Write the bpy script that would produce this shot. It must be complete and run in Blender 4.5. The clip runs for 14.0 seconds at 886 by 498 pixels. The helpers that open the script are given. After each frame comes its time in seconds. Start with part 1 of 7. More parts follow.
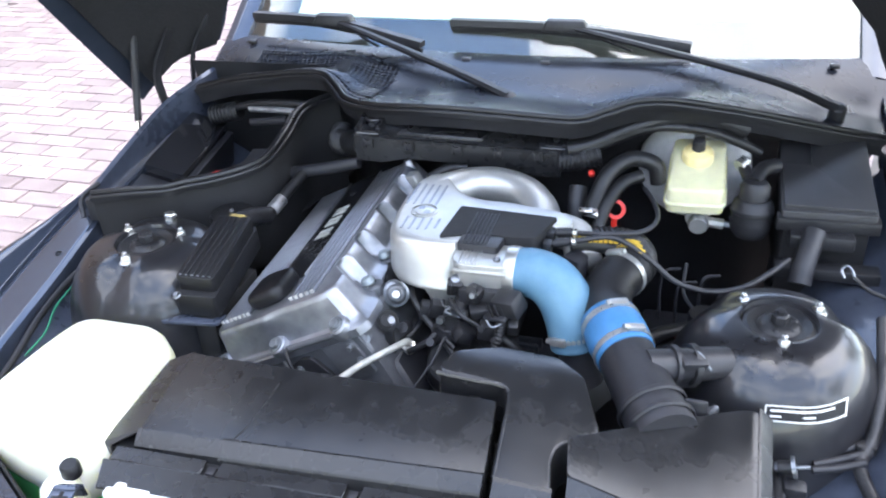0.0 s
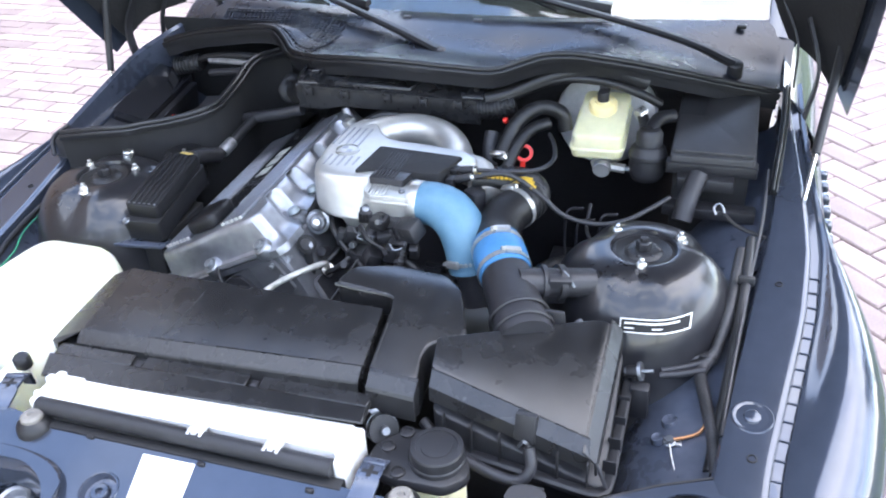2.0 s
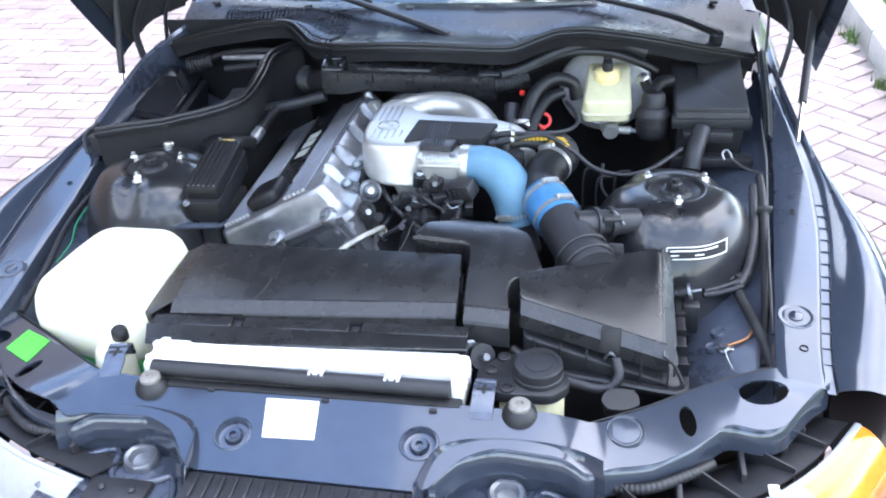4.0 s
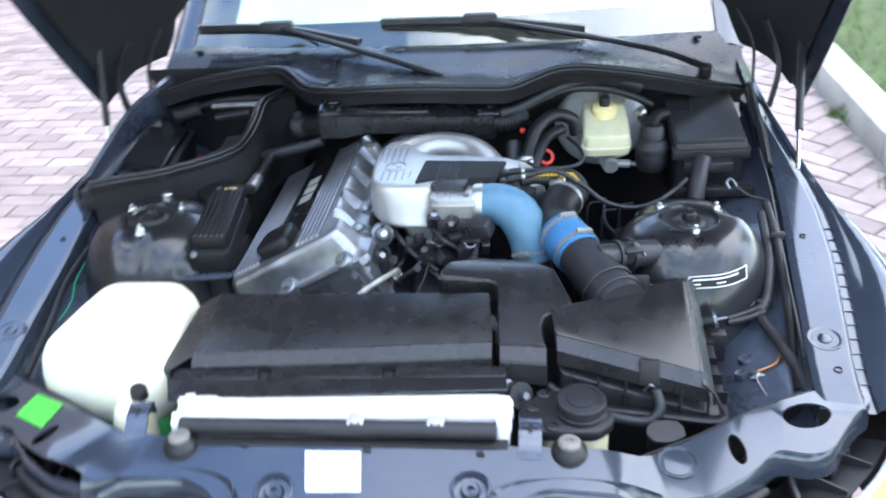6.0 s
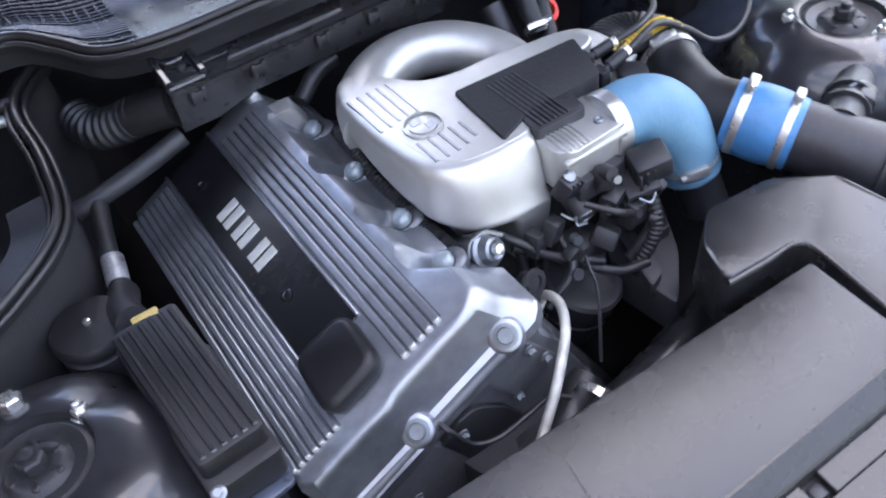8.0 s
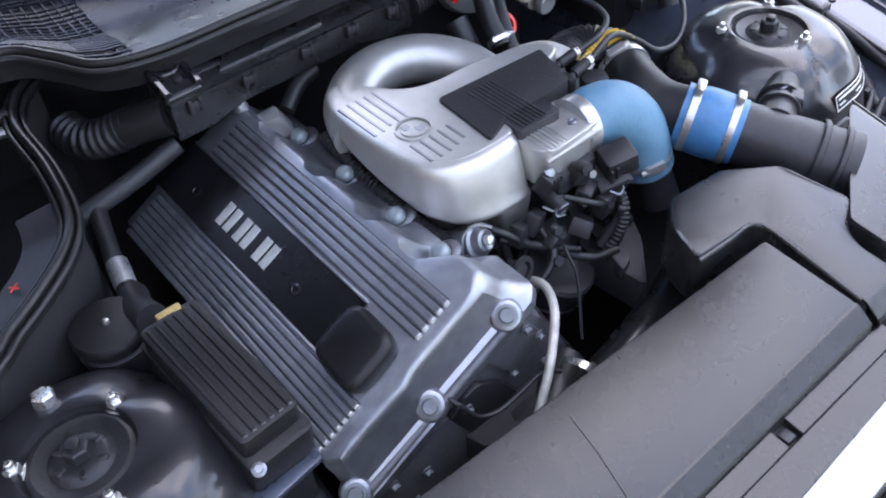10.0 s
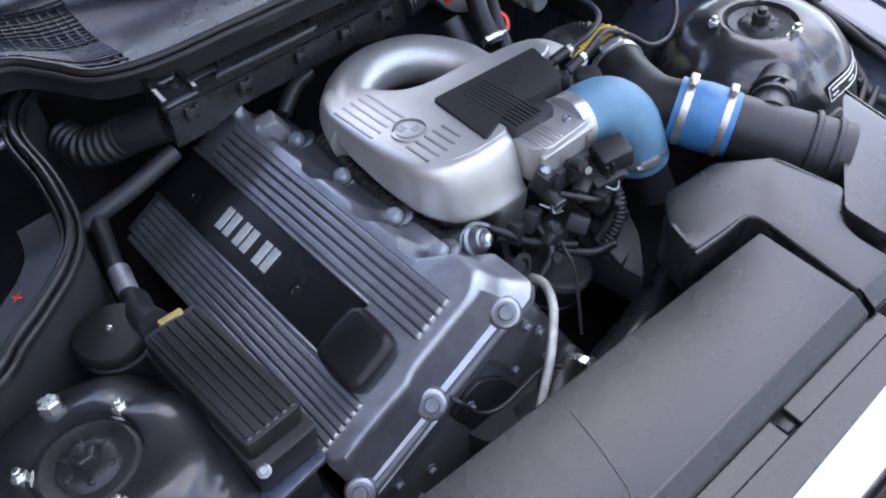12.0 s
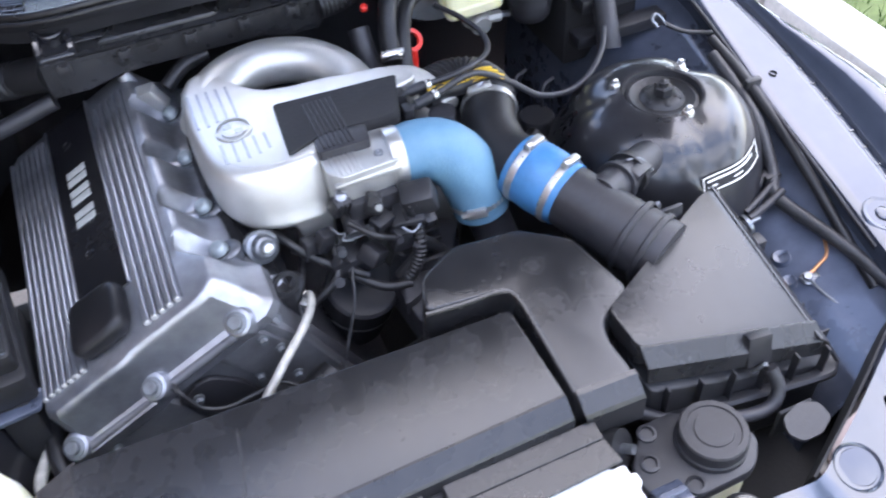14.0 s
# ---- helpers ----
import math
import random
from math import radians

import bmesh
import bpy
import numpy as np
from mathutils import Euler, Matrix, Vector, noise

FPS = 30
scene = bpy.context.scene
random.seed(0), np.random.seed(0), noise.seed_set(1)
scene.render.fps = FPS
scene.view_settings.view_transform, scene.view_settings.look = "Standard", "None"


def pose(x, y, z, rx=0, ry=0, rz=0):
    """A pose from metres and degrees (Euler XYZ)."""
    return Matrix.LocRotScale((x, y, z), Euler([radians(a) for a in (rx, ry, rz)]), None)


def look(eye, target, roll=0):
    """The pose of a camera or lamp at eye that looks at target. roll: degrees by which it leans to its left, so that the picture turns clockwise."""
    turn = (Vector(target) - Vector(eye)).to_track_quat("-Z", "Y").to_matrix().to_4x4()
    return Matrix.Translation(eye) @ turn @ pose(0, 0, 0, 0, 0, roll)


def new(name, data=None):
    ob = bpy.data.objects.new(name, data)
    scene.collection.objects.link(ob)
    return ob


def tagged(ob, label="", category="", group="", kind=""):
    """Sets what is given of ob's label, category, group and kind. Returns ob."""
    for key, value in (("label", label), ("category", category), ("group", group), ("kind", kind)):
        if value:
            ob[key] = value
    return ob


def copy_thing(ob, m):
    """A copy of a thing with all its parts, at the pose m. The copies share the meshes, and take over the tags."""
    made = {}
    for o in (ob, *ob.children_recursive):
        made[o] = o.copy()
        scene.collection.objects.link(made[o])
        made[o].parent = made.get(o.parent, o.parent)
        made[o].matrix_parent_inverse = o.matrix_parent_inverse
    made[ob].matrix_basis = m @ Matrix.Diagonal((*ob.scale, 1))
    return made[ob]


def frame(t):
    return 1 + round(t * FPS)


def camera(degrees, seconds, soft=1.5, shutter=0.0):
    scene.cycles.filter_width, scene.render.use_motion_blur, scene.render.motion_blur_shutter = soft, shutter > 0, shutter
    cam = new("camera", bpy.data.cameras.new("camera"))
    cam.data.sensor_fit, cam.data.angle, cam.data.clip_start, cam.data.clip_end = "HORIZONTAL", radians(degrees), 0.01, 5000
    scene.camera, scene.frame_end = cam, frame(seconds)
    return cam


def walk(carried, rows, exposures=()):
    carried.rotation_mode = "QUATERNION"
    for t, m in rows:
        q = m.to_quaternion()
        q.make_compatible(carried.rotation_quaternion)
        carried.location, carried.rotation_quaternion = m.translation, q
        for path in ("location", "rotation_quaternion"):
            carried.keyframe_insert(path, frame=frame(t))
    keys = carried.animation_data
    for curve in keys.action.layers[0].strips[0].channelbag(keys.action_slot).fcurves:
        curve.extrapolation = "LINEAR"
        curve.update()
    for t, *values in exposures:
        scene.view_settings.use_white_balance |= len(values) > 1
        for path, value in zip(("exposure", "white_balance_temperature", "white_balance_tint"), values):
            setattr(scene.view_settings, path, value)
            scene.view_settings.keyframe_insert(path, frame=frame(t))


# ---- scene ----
cam = camera(54.4, 14.0, 2.0, 0.6)
PATH = [
    (0, (0.392, -1.124, 1.529), (-0.143, 0.508, 0.504), -3.5),
    (0.5, (0.414, -1.146, 1.526), (-0.095, 0.487, 0.49), -5.1),
    (1, (0.492, -1.172, 1.524), (-0.032, 0.457, 0.489), -4.4),
    (1.5, (0.596, -1.214, 1.54), (0.032, 0.379, 0.469), -3.0),
    (2, (0.638, -1.244, 1.549), (0.057, 0.338, 0.474), -3.5),
    (2.5, (0.628, -1.262, 1.55), (0.034, 0.303, 0.455), -4.3),
    (3, (0.562, -1.305, 1.546), (0.031, 0.271, 0.434), -4.1),
    (3.2, (0.512, -1.35, 1.545), (0.042, 0.249, 0.438), -4.5),
    (5.3, (0.376, -1.585, 1.548), (0.043, 0.132, 0.577), -3.2),
    (5.5, (0.372, -1.575, 1.542), (0.027, 0.141, 0.574), -3.3),
    (6, (0.268, -1.506, 1.539), (0.029, 0.226, 0.568), -4.0),
    (6.5, (-0.014, -1.281, 1.536), (0.109, 0.342, 0.374), -11.2),
    (7, (-0.152, -1.022, 1.483), (0.065, 0.59, 0.32), -12.3),
    (7.5, (-0.248, -0.746, 1.438), (0.125, 0.671, 0.076), -10.6),
    (8, (-0.398, -0.581, 1.407), (0.254, 0.675, -0.006), -9.8),
    (8.5, (-0.483, -0.561, 1.427), (0.323, 0.583, -0.001), -5.0),
    (11, (-0.529, -0.593, 1.462), (0.339, 0.543, 0.063), -5.9),
    (11.5, (-0.527, -0.588, 1.466), (0.332, 0.545, 0.059), -6.4),
    (12, (-0.526, -0.588, 1.463), (0.32, 0.55, 0.053), -6.7),
    (12.5, (-0.519, -0.586, 1.461), (0.314, 0.559, 0.048), -6.9),
    (13, (-0.398, -0.652, 1.453), (0.268, 0.607, 0.049), -6.8),
    (13.5, (-0.217, -0.788, 1.501), (0.289, 0.517, 0.073), -2.7),
    (14, (-0.11, -0.812, 1.505), (0.374, 0.485, 0.061), -4.3),
]
EXPOSURES = [(0, 3.02, 6500, 12), (2, 3.04, 6400, 13), (3.2, 3.03, 6300, 14), (5.3, 2.95, 6200, 6), (6, 2.71, 6200, 8), (7, 2.63, 6400, 14), (7.5, 2.96, 6400, 18), (8.5, 2.86, 6400, 19), (11, 2.48, 6280, 19), (12.5, 2.48, 6280, 19), (13, 2.55, 6380, 18), (13.5, 2.60, 6430, 18), (14, 2.98, 6430, 18)]
walk(cam, [(t, look(eye, target, roll)) for t, eye, target, roll in PATH], EXPOSURES)

# ---- world, sun ----
world = bpy.data.worlds.new("world")
scene.world = world
world.use_nodes = True
wn, wl = world.node_tree.nodes, world.node_tree.links
wn.clear()
SUN_EL, SUN_AZ = 60.0, -58.0        # a hazy sun beside the car, on its driver's side
sky = wn.new("ShaderNodeTexSky")
sky.sky_type, sky.sun_disc = "NISHITA", False
sky.sun_elevation, sky.sun_rotation = radians(SUN_EL), radians(-SUN_AZ)
sky.air_density, sky.dust_density = 1.0, 0.45
# white clouds drifting in the blue
tc = wn.new("ShaderNodeTexCoord")
cmap = wn.new("ShaderNodeMapping")
cmap.inputs["Scale"].default_value = (1.0, 1.0, 2.0)
cmap.inputs["Location"].default_value = (-0.25, 2.96, 2.72)
cn = wn.new("ShaderNodeTexNoise")
cn.inputs["Scale"].default_value, cn.inputs["Detail"].default_value = 3.2, 7.0
cr = wn.new("ShaderNodeValToRGB")
cr.color_ramp.elements[0].position, cr.color_ramp.elements[1].position = 0.41, 0.62
cmix = wn.new("ShaderNodeMix")
cmix.data_type = "RGBA"
cmix.inputs["B"].default_value = (5.4, 5.7, 6.2, 1)
bg = wn.new("ShaderNodeBackground")
bg.inputs["Strength"].default_value = 0.15
wo = wn.new("ShaderNodeOutputWorld")
wl.new(tc.outputs["Generated"], cmap.inputs["Vector"])
wl.new(cmap.outputs["Vector"], cn.inputs["Vector"])
wl.new(cn.outputs["Fac"], cr.inputs["Fac"])
wl.new(cr.outputs["Color"], cmix.inputs["Factor"])
wl.new(sky.outputs["Color"], cmix.inputs["A"])
wl.new(cmix.outputs["Result"], bg.inputs["Color"])
wl.new(bg.outputs["Background"], wo.inputs["Surface"])

sun_data = bpy.data.lights.new("sun", "SUN")
sun_data.energy, sun_data.angle, sun_data.color = 0.42, radians(75), (1.0, 0.92, 0.80)
sun = new("sun", sun_data)
_e, _a = radians(SUN_EL), radians(SUN_AZ)
sun.matrix_world = look((0, 0, 0), (math.sin(_a) * math.cos(_e), -math.cos(_a) * math.cos(_e), -math.sin(_e)))
sun.location = (6, 3, 9)


# ---- materials ----
def mat(name, col, rough=0.5, metal=0.0, coat=0.0, var=0.15, scale=30.0, bump=0.0, bscale=200.0, rvar=0.1, spec=0.5,
        col2=None, trans=0.0, sss=0.0, island=0.0, rand=0.0, ior=1.45):
    """A procedural surface: base colour broken up at two scales, roughness wear and fine relief."""
    m = bpy.data.materials.new(name)
    m.use_nodes = True
    n, l = m.node_tree.nodes, m.node_tree.links
    b = n["Principled BSDF"]
    geo = n.new("ShaderNodeTexCoord")
    big, fine = n.new("ShaderNodeTexNoise"), n.new("ShaderNodeTexNoise")
    big.inputs["Scale"].default_value, big.inputs["Detail"].default_value = scale * 0.25, 4
    fine.inputs["Scale"].default_value, fine.inputs["Detail"].default_value = scale * 4, 3
    l.new(geo.outputs["Object"], big.inputs["Vector"])
    l.new(geo.outputs["Object"], fine.inputs["Vector"])
    add = n.new("ShaderNodeMath")
    add.operation = "ADD"
    half = n.new("ShaderNodeMath")
    half.operation = "MULTIPLY"
    half.inputs[1].default_value = 0.45
    l.new(fine.outputs["Fac"], half.inputs[0])
    l.new(big.outputs["Fac"], add.inputs[0])
    l.new(half.outputs[0], add.inputs[1])
    ramp = n.new("ShaderNodeMapRange")
    ramp.inputs["From Min"].default_value, ramp.inputs["From Max"].default_value = 0.45, 1.0
    l.new(add.outputs[0], ramp.inputs["Value"])
    mix = n.new("ShaderNodeMix")
    mix.data_type = "RGBA"
    c2 = col2 or tuple(min(1, c * (1 + 2 * var)) for c in col)
    mix.inputs["A"].default_value = (*[c * (1 - var) for c in col], 1)
    mix.inputs["B"].default_value = (*c2, 1)
    l.new(ramp.outputs[0], mix.inputs["Factor"])
    out = mix.outputs["Result"]
    if rand or island:
        hsv = n.new("ShaderNodeHueSaturation")
        mr = n.new("ShaderNodeMapRange")
        if rand:
            src = n.new("ShaderNodeObjectInfo").outputs["Random"]
        else:
            src = n.new("ShaderNodeNewGeometry").outputs["Random Per Island"]
        k = rand or island
        mr.inputs["To Min"].default_value, mr.inputs["To Max"].default_value = 1 - k, 1 + k
        l.new(src, mr.inputs["Value"])
        l.new(mr.outputs[0], hsv.inputs["Value"])
        l.new(out, hsv.inputs["Color"])
        out = hsv.outputs["Color"]
    l.new(out, b.inputs["Base Color"])
    rr = n.new("ShaderNodeMapRange")
    rr.inputs["To Min"].default_value, rr.inputs["To Max"].default_value = max(0.02, rough - rvar), min(1, rough + rvar)
    rr.inputs["From Min"].default_value, rr.inputs["From Max"].default_value = 0.45, 1.0
    l.new(add.outputs[0], rr.inputs["Value"])
    l.new(rr.outputs[0], b.inputs["Roughness"])
    b.inputs["Metallic"].default_value = metal
    b.inputs["IOR"].default_value = ior
    b.inputs["Specular IOR Level"].default_value = spec
    b.inputs["Coat Weight"].default_value = coat
    b.inputs["Coat Roughness"].default_value = 0.06
    b.inputs["Transmission Weight"].default_value = trans
    if sss:
        b.inputs["Subsurface Weight"].default_value = sss
        b.inputs["Subsurface Radius"].default_value = (0.04, 0.04, 0.02)
        b.inputs["Subsurface Scale"].default_value = 0.4
    if bump:
        t3 = n.new("ShaderNodeTexNoise")
        t3.inputs["Scale"].default_value, t3.inputs["Detail"].default_value = bscale, 3
        l.new(geo.outputs["Object"], t3.inputs["Vector"])
        bp = n.new("ShaderNodeBump")
        bp.inputs["Strength"].default_value, bp.inputs["Distance"].default_value = bump, 0.002
        l.new(t3.outputs["Fac"], bp.inputs["Height"])
        l.new(bp.outputs["Normal"], b.inputs["Normal"])
    return m


PAINT = mat("dark_blue_black_car_paint", (0.036, 0.044, 0.062), 0.14, 0.28, 0.60, 0.12, 9, 0.03, 40, 0.04)
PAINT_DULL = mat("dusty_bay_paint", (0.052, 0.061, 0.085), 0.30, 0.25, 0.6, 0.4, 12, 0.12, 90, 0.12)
TOWER = mat("satin_black_steel", (0.012, 0.012, 0.014), 0.33, 0.0, 0.45, 0.4, 16, 0.06, 50, 0.1)
PLASTIC = mat("black_plastic", (0.015, 0.015, 0.017), 0.42, 0, 0, 0.3, 30, 0.25, 700, 0.08)
DUCT = mat("satin_duct_plastic", (0.014, 0.014, 0.015), 0.28, 0, 0, 0.45, 7, 0.10, 900, 0.12, spec=0.60)
UNITBLACK = mat("dense_black_plastic", (0.008, 0.008, 0.009), 0.44, 0, 0, 0.3, 30, 0.2, 700, 0.08, spec=0.4)
CLAMP = mat("pale_clamp_steel", (0.44, 0.44, 0.43), 0.33, 0.75, 0, 0.12, 60, 0.2, 300, 0.1)
GREYPL = mat("dark_grey_plastic", (0.020, 0.020, 0.023), 0.42, 0, 0, 0.3, 30, 0.25, 600)
RUBBER = mat("black_rubber", (0.011, 0.011, 0.012), 0.42, 0, 0, 0.4, 40, 0.25, 300, 0.14)
SEALRUB = mat("polished_seal_rubber", (0.010, 0.010, 0.011), 0.30, 0, 0, 0.3, 12, 0.02, 60, 0.04)
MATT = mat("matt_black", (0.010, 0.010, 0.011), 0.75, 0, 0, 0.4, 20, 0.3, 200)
INSUL = mat("hood_insulation_felt", (0.010, 0.010, 0.011), 0.85, 0, 0, 0.6, 10, 0.8, 120)
ALU = mat("cast_aluminium", (0.245, 0.253, 0.272), 0.36, 0.84, 0, 0.30, 14, 0.10, 420, 0.08)
ALU_BRIGHT = mat("satin_cast_aluminium", (0.475, 0.475, 0.455), 0.40, 0.7, 0, 0.08, 14, 0.15, 900, 0.05)
ALU_RAW = mat("sand_cast_aluminium", (0.48, 0.47, 0.44), 0.55, 0.6, 0, 0.2, 30, 0.6, 300)
STEEL = mat("zinc_plated_steel", (0.62, 0.62, 0.60), 0.3, 0.95, 0, 0.2, 60, 0.2, 300, 0.1)
STEEL_DULL = mat("dull_zinc", (0.20, 0.21, 0.225), 0.36, 0.85, 0, 0.2, 60, 0.2, 300, 0.1)
TIMING = mat("dark_cast_metal", (0.11, 0.113, 0.12), 0.45, 0.5, 0, 0.25, 18, 0.3, 300, 0.1)
PANEL_BLACK = mat("gloss_black_panel", (0.006, 0.006, 0.007), 0.24, 0, 0, 0.3, 20, 0.1, 500, 0.05)
CAPBLACK = mat("worn_black_cap", (0.007, 0.007, 0.008), 0.36, 0, 0, 0.3, 40, 0.15, 400, 0.06, spec=0.35)
BOLT_GREY = mat("grey_cadmium_bolt", (0.13, 0.14, 0.148), 0.5, 0.6, 0, 0.2, 60, 0.2, 300, 0.1)
ALU_GRIME = mat("oily_cast_aluminium", (0.13, 0.135, 0.145), 0.48, 0.8, 0, 0.4, 26, 0.15, 300, 0.1)
NUT_GREY = mat("pale_grey_nut", (0.24, 0.27, 0.28), 0.42, 0.45, 0, 0.15, 60, 0.2, 300, 0.08)
# darker tone that stands for shade between the valve cover's ribs
RIBFLOOR = mat("shaded_rib_ground", (0.080, 0.084, 0.094), 0.55, 0.6, 0, 0.35, 20, 0.4, 300, 0.1)
CHROME = mat("bright_steel", (0.75, 0.75, 0.75), 0.15, 1.0, 0, 0.1, 60)
BLUE = mat("faded_blue_silicone", (0.075, 0.19, 0.30), 0.5, 0, 0, 0.18, 14, 0.25, 250, 0.1, col2=(0.13, 0.25, 0.34))
BLUE_HOT = mat("bright_blue_silicone", (0.045, 0.155, 0.32), 0.36, 0, 0, 0.2, 24, 0.2, 250)
WHITE_PE = mat("milky_polyethylene", (0.80, 0.80, 0.62), 0.4, 0, 0, 0.06, 10, 0.1, 100, sss=0.5)
CREAM = mat("yellowed_reservoir_plastic", (0.62, 0.59, 0.38), 0.35, 0, 0, 0.08, 16, 0.1, 100, sss=0.4)
CREAM2 = mat("cream_cap_plastic", (0.74, 0.62, 0.30), 0.4, 0, 0, 0.08, 20, 0.1, 100, sss=0.2)
GREEN_FL = mat("green_coolant", (0.10, 0.50, 0.16), 0.3, 0, 0, 0.2, 10, sss=0.3)
WHITE = mat("white_label", (0.80, 0.80, 0.80), 0.5, 0, 0, 0.05, 20)
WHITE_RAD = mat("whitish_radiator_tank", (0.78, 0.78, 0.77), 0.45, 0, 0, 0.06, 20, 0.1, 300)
GREYPAINT = mat("pale_grey_booster", (0.42, 0.42, 0.42), 0.4, 0.2, 0, 0.15, 20)
RED = mat("red_plastic", (0.62, 0.03, 0.02), 0.35, 0, 0, 0.15, 30)
YELLOW = mat("yellow_print", (0.55, 0.36, 0.04), 0.5, 0, 0, 0.15, 60)
BRICKWALL = mat("dark_brown_masonry", (0.125, 0.088, 0.068), 0.8, 0, 0, 0.3, 3, 0.5, 40)
ORANGE = mat("amber_lens", (0.70, 0.21, 0.02), 0.12, 0, 0.6, 0.1, 30, sss=0.3)
LIME = mat("green_sticker", (0.07, 0.46, 0.04), 0.5, 0, 0, 0.12, 40)
COPPER = mat("copper_wire", (0.34, 0.17, 0.08), 0.4, 0.7, 0, 0.3, 60)
TAPE = mat("silver_tape_sleeve", (0.24, 0.24, 0.245), 0.33, 0.6, 0, 0.5, 120, 0.5, 200)
BRAID = mat("braided_steel_hose", (0.46, 0.45, 0.41), 0.42, 0.6, 0, 0.3, 200, 0.6, 1500)
LETTER = mat("silver_lettering", (0.42, 0.43, 0.40), 0.42, 0.4, 0, 0.2, 40)
SILVER_INK = mat("silver_ink", (0.70, 0.70, 0.66), 0.45, 0.2, 0, 0.1, 60)
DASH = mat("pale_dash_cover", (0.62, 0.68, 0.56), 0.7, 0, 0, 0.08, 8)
PAVER = mat("clay_paver", (0.295, 0.225, 0.208), 0.8, 0, 0, 0.2, 26, 0.5, 120, rand=0.22, col2=(0.38, 0.30, 0.28))
PAVER_FAR = mat("clay_paver_field", (0.295, 0.225, 0.208), 0.8, 0, 0, 0.2, 26, 0.5, 120, island=0.22, col2=(0.38, 0.30, 0.28))
TAGTAN = mat("faded_yellow_tag", (0.34, 0.25, 0.08), 0.6, 0, 0, 0.5, 90)
JOINT = mat("sanded_joint", (0.20, 0.178, 0.158), 0.95, 0, 0, 0.3, 40, 0.6, 200)
CONCRETE = mat("weathered_concrete", (0.36, 0.35, 0.32), 0.85, 0, 0, 0.2, 14, 0.5, 160)
GRASS = mat("grass_blades", (0.07, 0.13, 0.025), 0.6, 0, 0, 0.3, 10, island=0.4)
SOIL = mat("lawn_soil", (0.07, 0.09, 0.03), 0.9, 0, 0, 0.4, 10, 0.6, 60)
LEAF = mat("tree_leaves", (0.05, 0.11, 0.02), 0.5, 0, 0, 0.3, 10, island=0.45)
BARK = mat("bark", (0.12, 0.09, 0.065), 0.9, 0, 0, 0.4, 12, 0.9, 40)
LENS = mat("clear_lamp_lens", (0.40, 0.41, 0.42), 0.12, 0.3, 0.6, 0.1, 20)
LAMPRIM = mat("pale_lamp_rim", (0.30, 0.31, 0.32), 0.35, 0, 0.3, 0.12, 30)
LOOMTAPE = mat("loom_tape", (0.027, 0.027, 0.029), 0.42, 0, 0, 0.5, 80, 0.5, 200)
GLOSS = mat("glossy_black_plastic", (0.012, 0.012, 0.014), 0.14, 0, 0.8, 0.2, 20)
FUSELID = mat("grey_black_lid", (0.028, 0.028, 0.030), 0.40, 0, 0, 0.3, 10, 0.2, 700)
CAPGREY = mat("worn_grey_rubber", (0.15, 0.14, 0.125), 0.7, 0, 0, 0.3, 60, 0.4, 300)
GLASS = bpy.data.materials.new("windscreen_glass")
GLASS.use_nodes = True
_b = GLASS.node_tree.nodes["Principled BSDF"]
_b.inputs["Base Color"].default_value, _b.inputs["Roughness"].default_value = (0.85, 0.95, 0.92, 1), 0.01
_b.inputs["Transmission Weight"].default_value, _b.inputs["IOR"].default_value = 1.0, 1.65


# ---- mesh helpers ----
ORIGIN = {}


def thing(name, at, label, category, group="", kind=""):
    ob = new(name)
    ob.location = at
    ORIGIN[ob.name] = Vector(at)
    return tagged(ob, label, category, group, kind)


def smooth(bm, angle=38):
    bmesh.ops.recalc_face_normals(bm, faces=bm.faces)
    lim = radians(angle)
    for f in bm.faces:
        f.smooth = True
    for e in bm.edges:
        e.smooth = len(e.link_faces) == 2 and e.calc_face_angle(0) < lim
    return bm


def part(name, bm, material, parent=None, label="", angle=38):
    """Links a bmesh, given in world places, as one mesh object under a thing or a part."""
    smooth(bm, angle)
    pts = [v.co for v in bm.verts]
    c = (Vector([min(p[i] for p in pts) for i in range(3)]) + Vector([max(p[i] for p in pts) for i in range(3)])) / 2
    bmesh.ops.translate(bm, verts=bm.verts, vec=-c)
    me = bpy.data.meshes.new(name)
    bm.to_mesh(me)
    bm.free()
    me.materials.append(material)
    ob = new(name, me)
    ORIGIN[ob.name] = c.copy()
    if parent is not None:
        ob.parent = parent
        ob.location = c - ORIGIN[parent.name]
    else:
        ob.location = c
    if label:
        tagged(ob, label)
    return ob


def join(*bms):
    out = bmesh.new()
    for b in bms:
        base = len(out.verts)
        vs = [out.verts.new(v.co) for v in b.verts]
        b.verts.index_update()
        for f in b.faces:
            try:
                out.faces.new([vs[v.index] for v in f.verts])
            except ValueError:
                pass
        b.free()
    return out


def bevel(bm, off, seg=2, angle=30):
    if off > 0:
        bmesh.ops.recalc_face_normals(bm, faces=bm.faces)
        es = [e for e in bm.edges if len(e.link_faces) == 2 and e.calc_face_angle(0) > radians(angle)]
        bmesh.ops.bevel(bm, geom=es, offset=off, segments=seg, affect="EDGES", profile=0.5, clamp_overlap=True)
    return bm


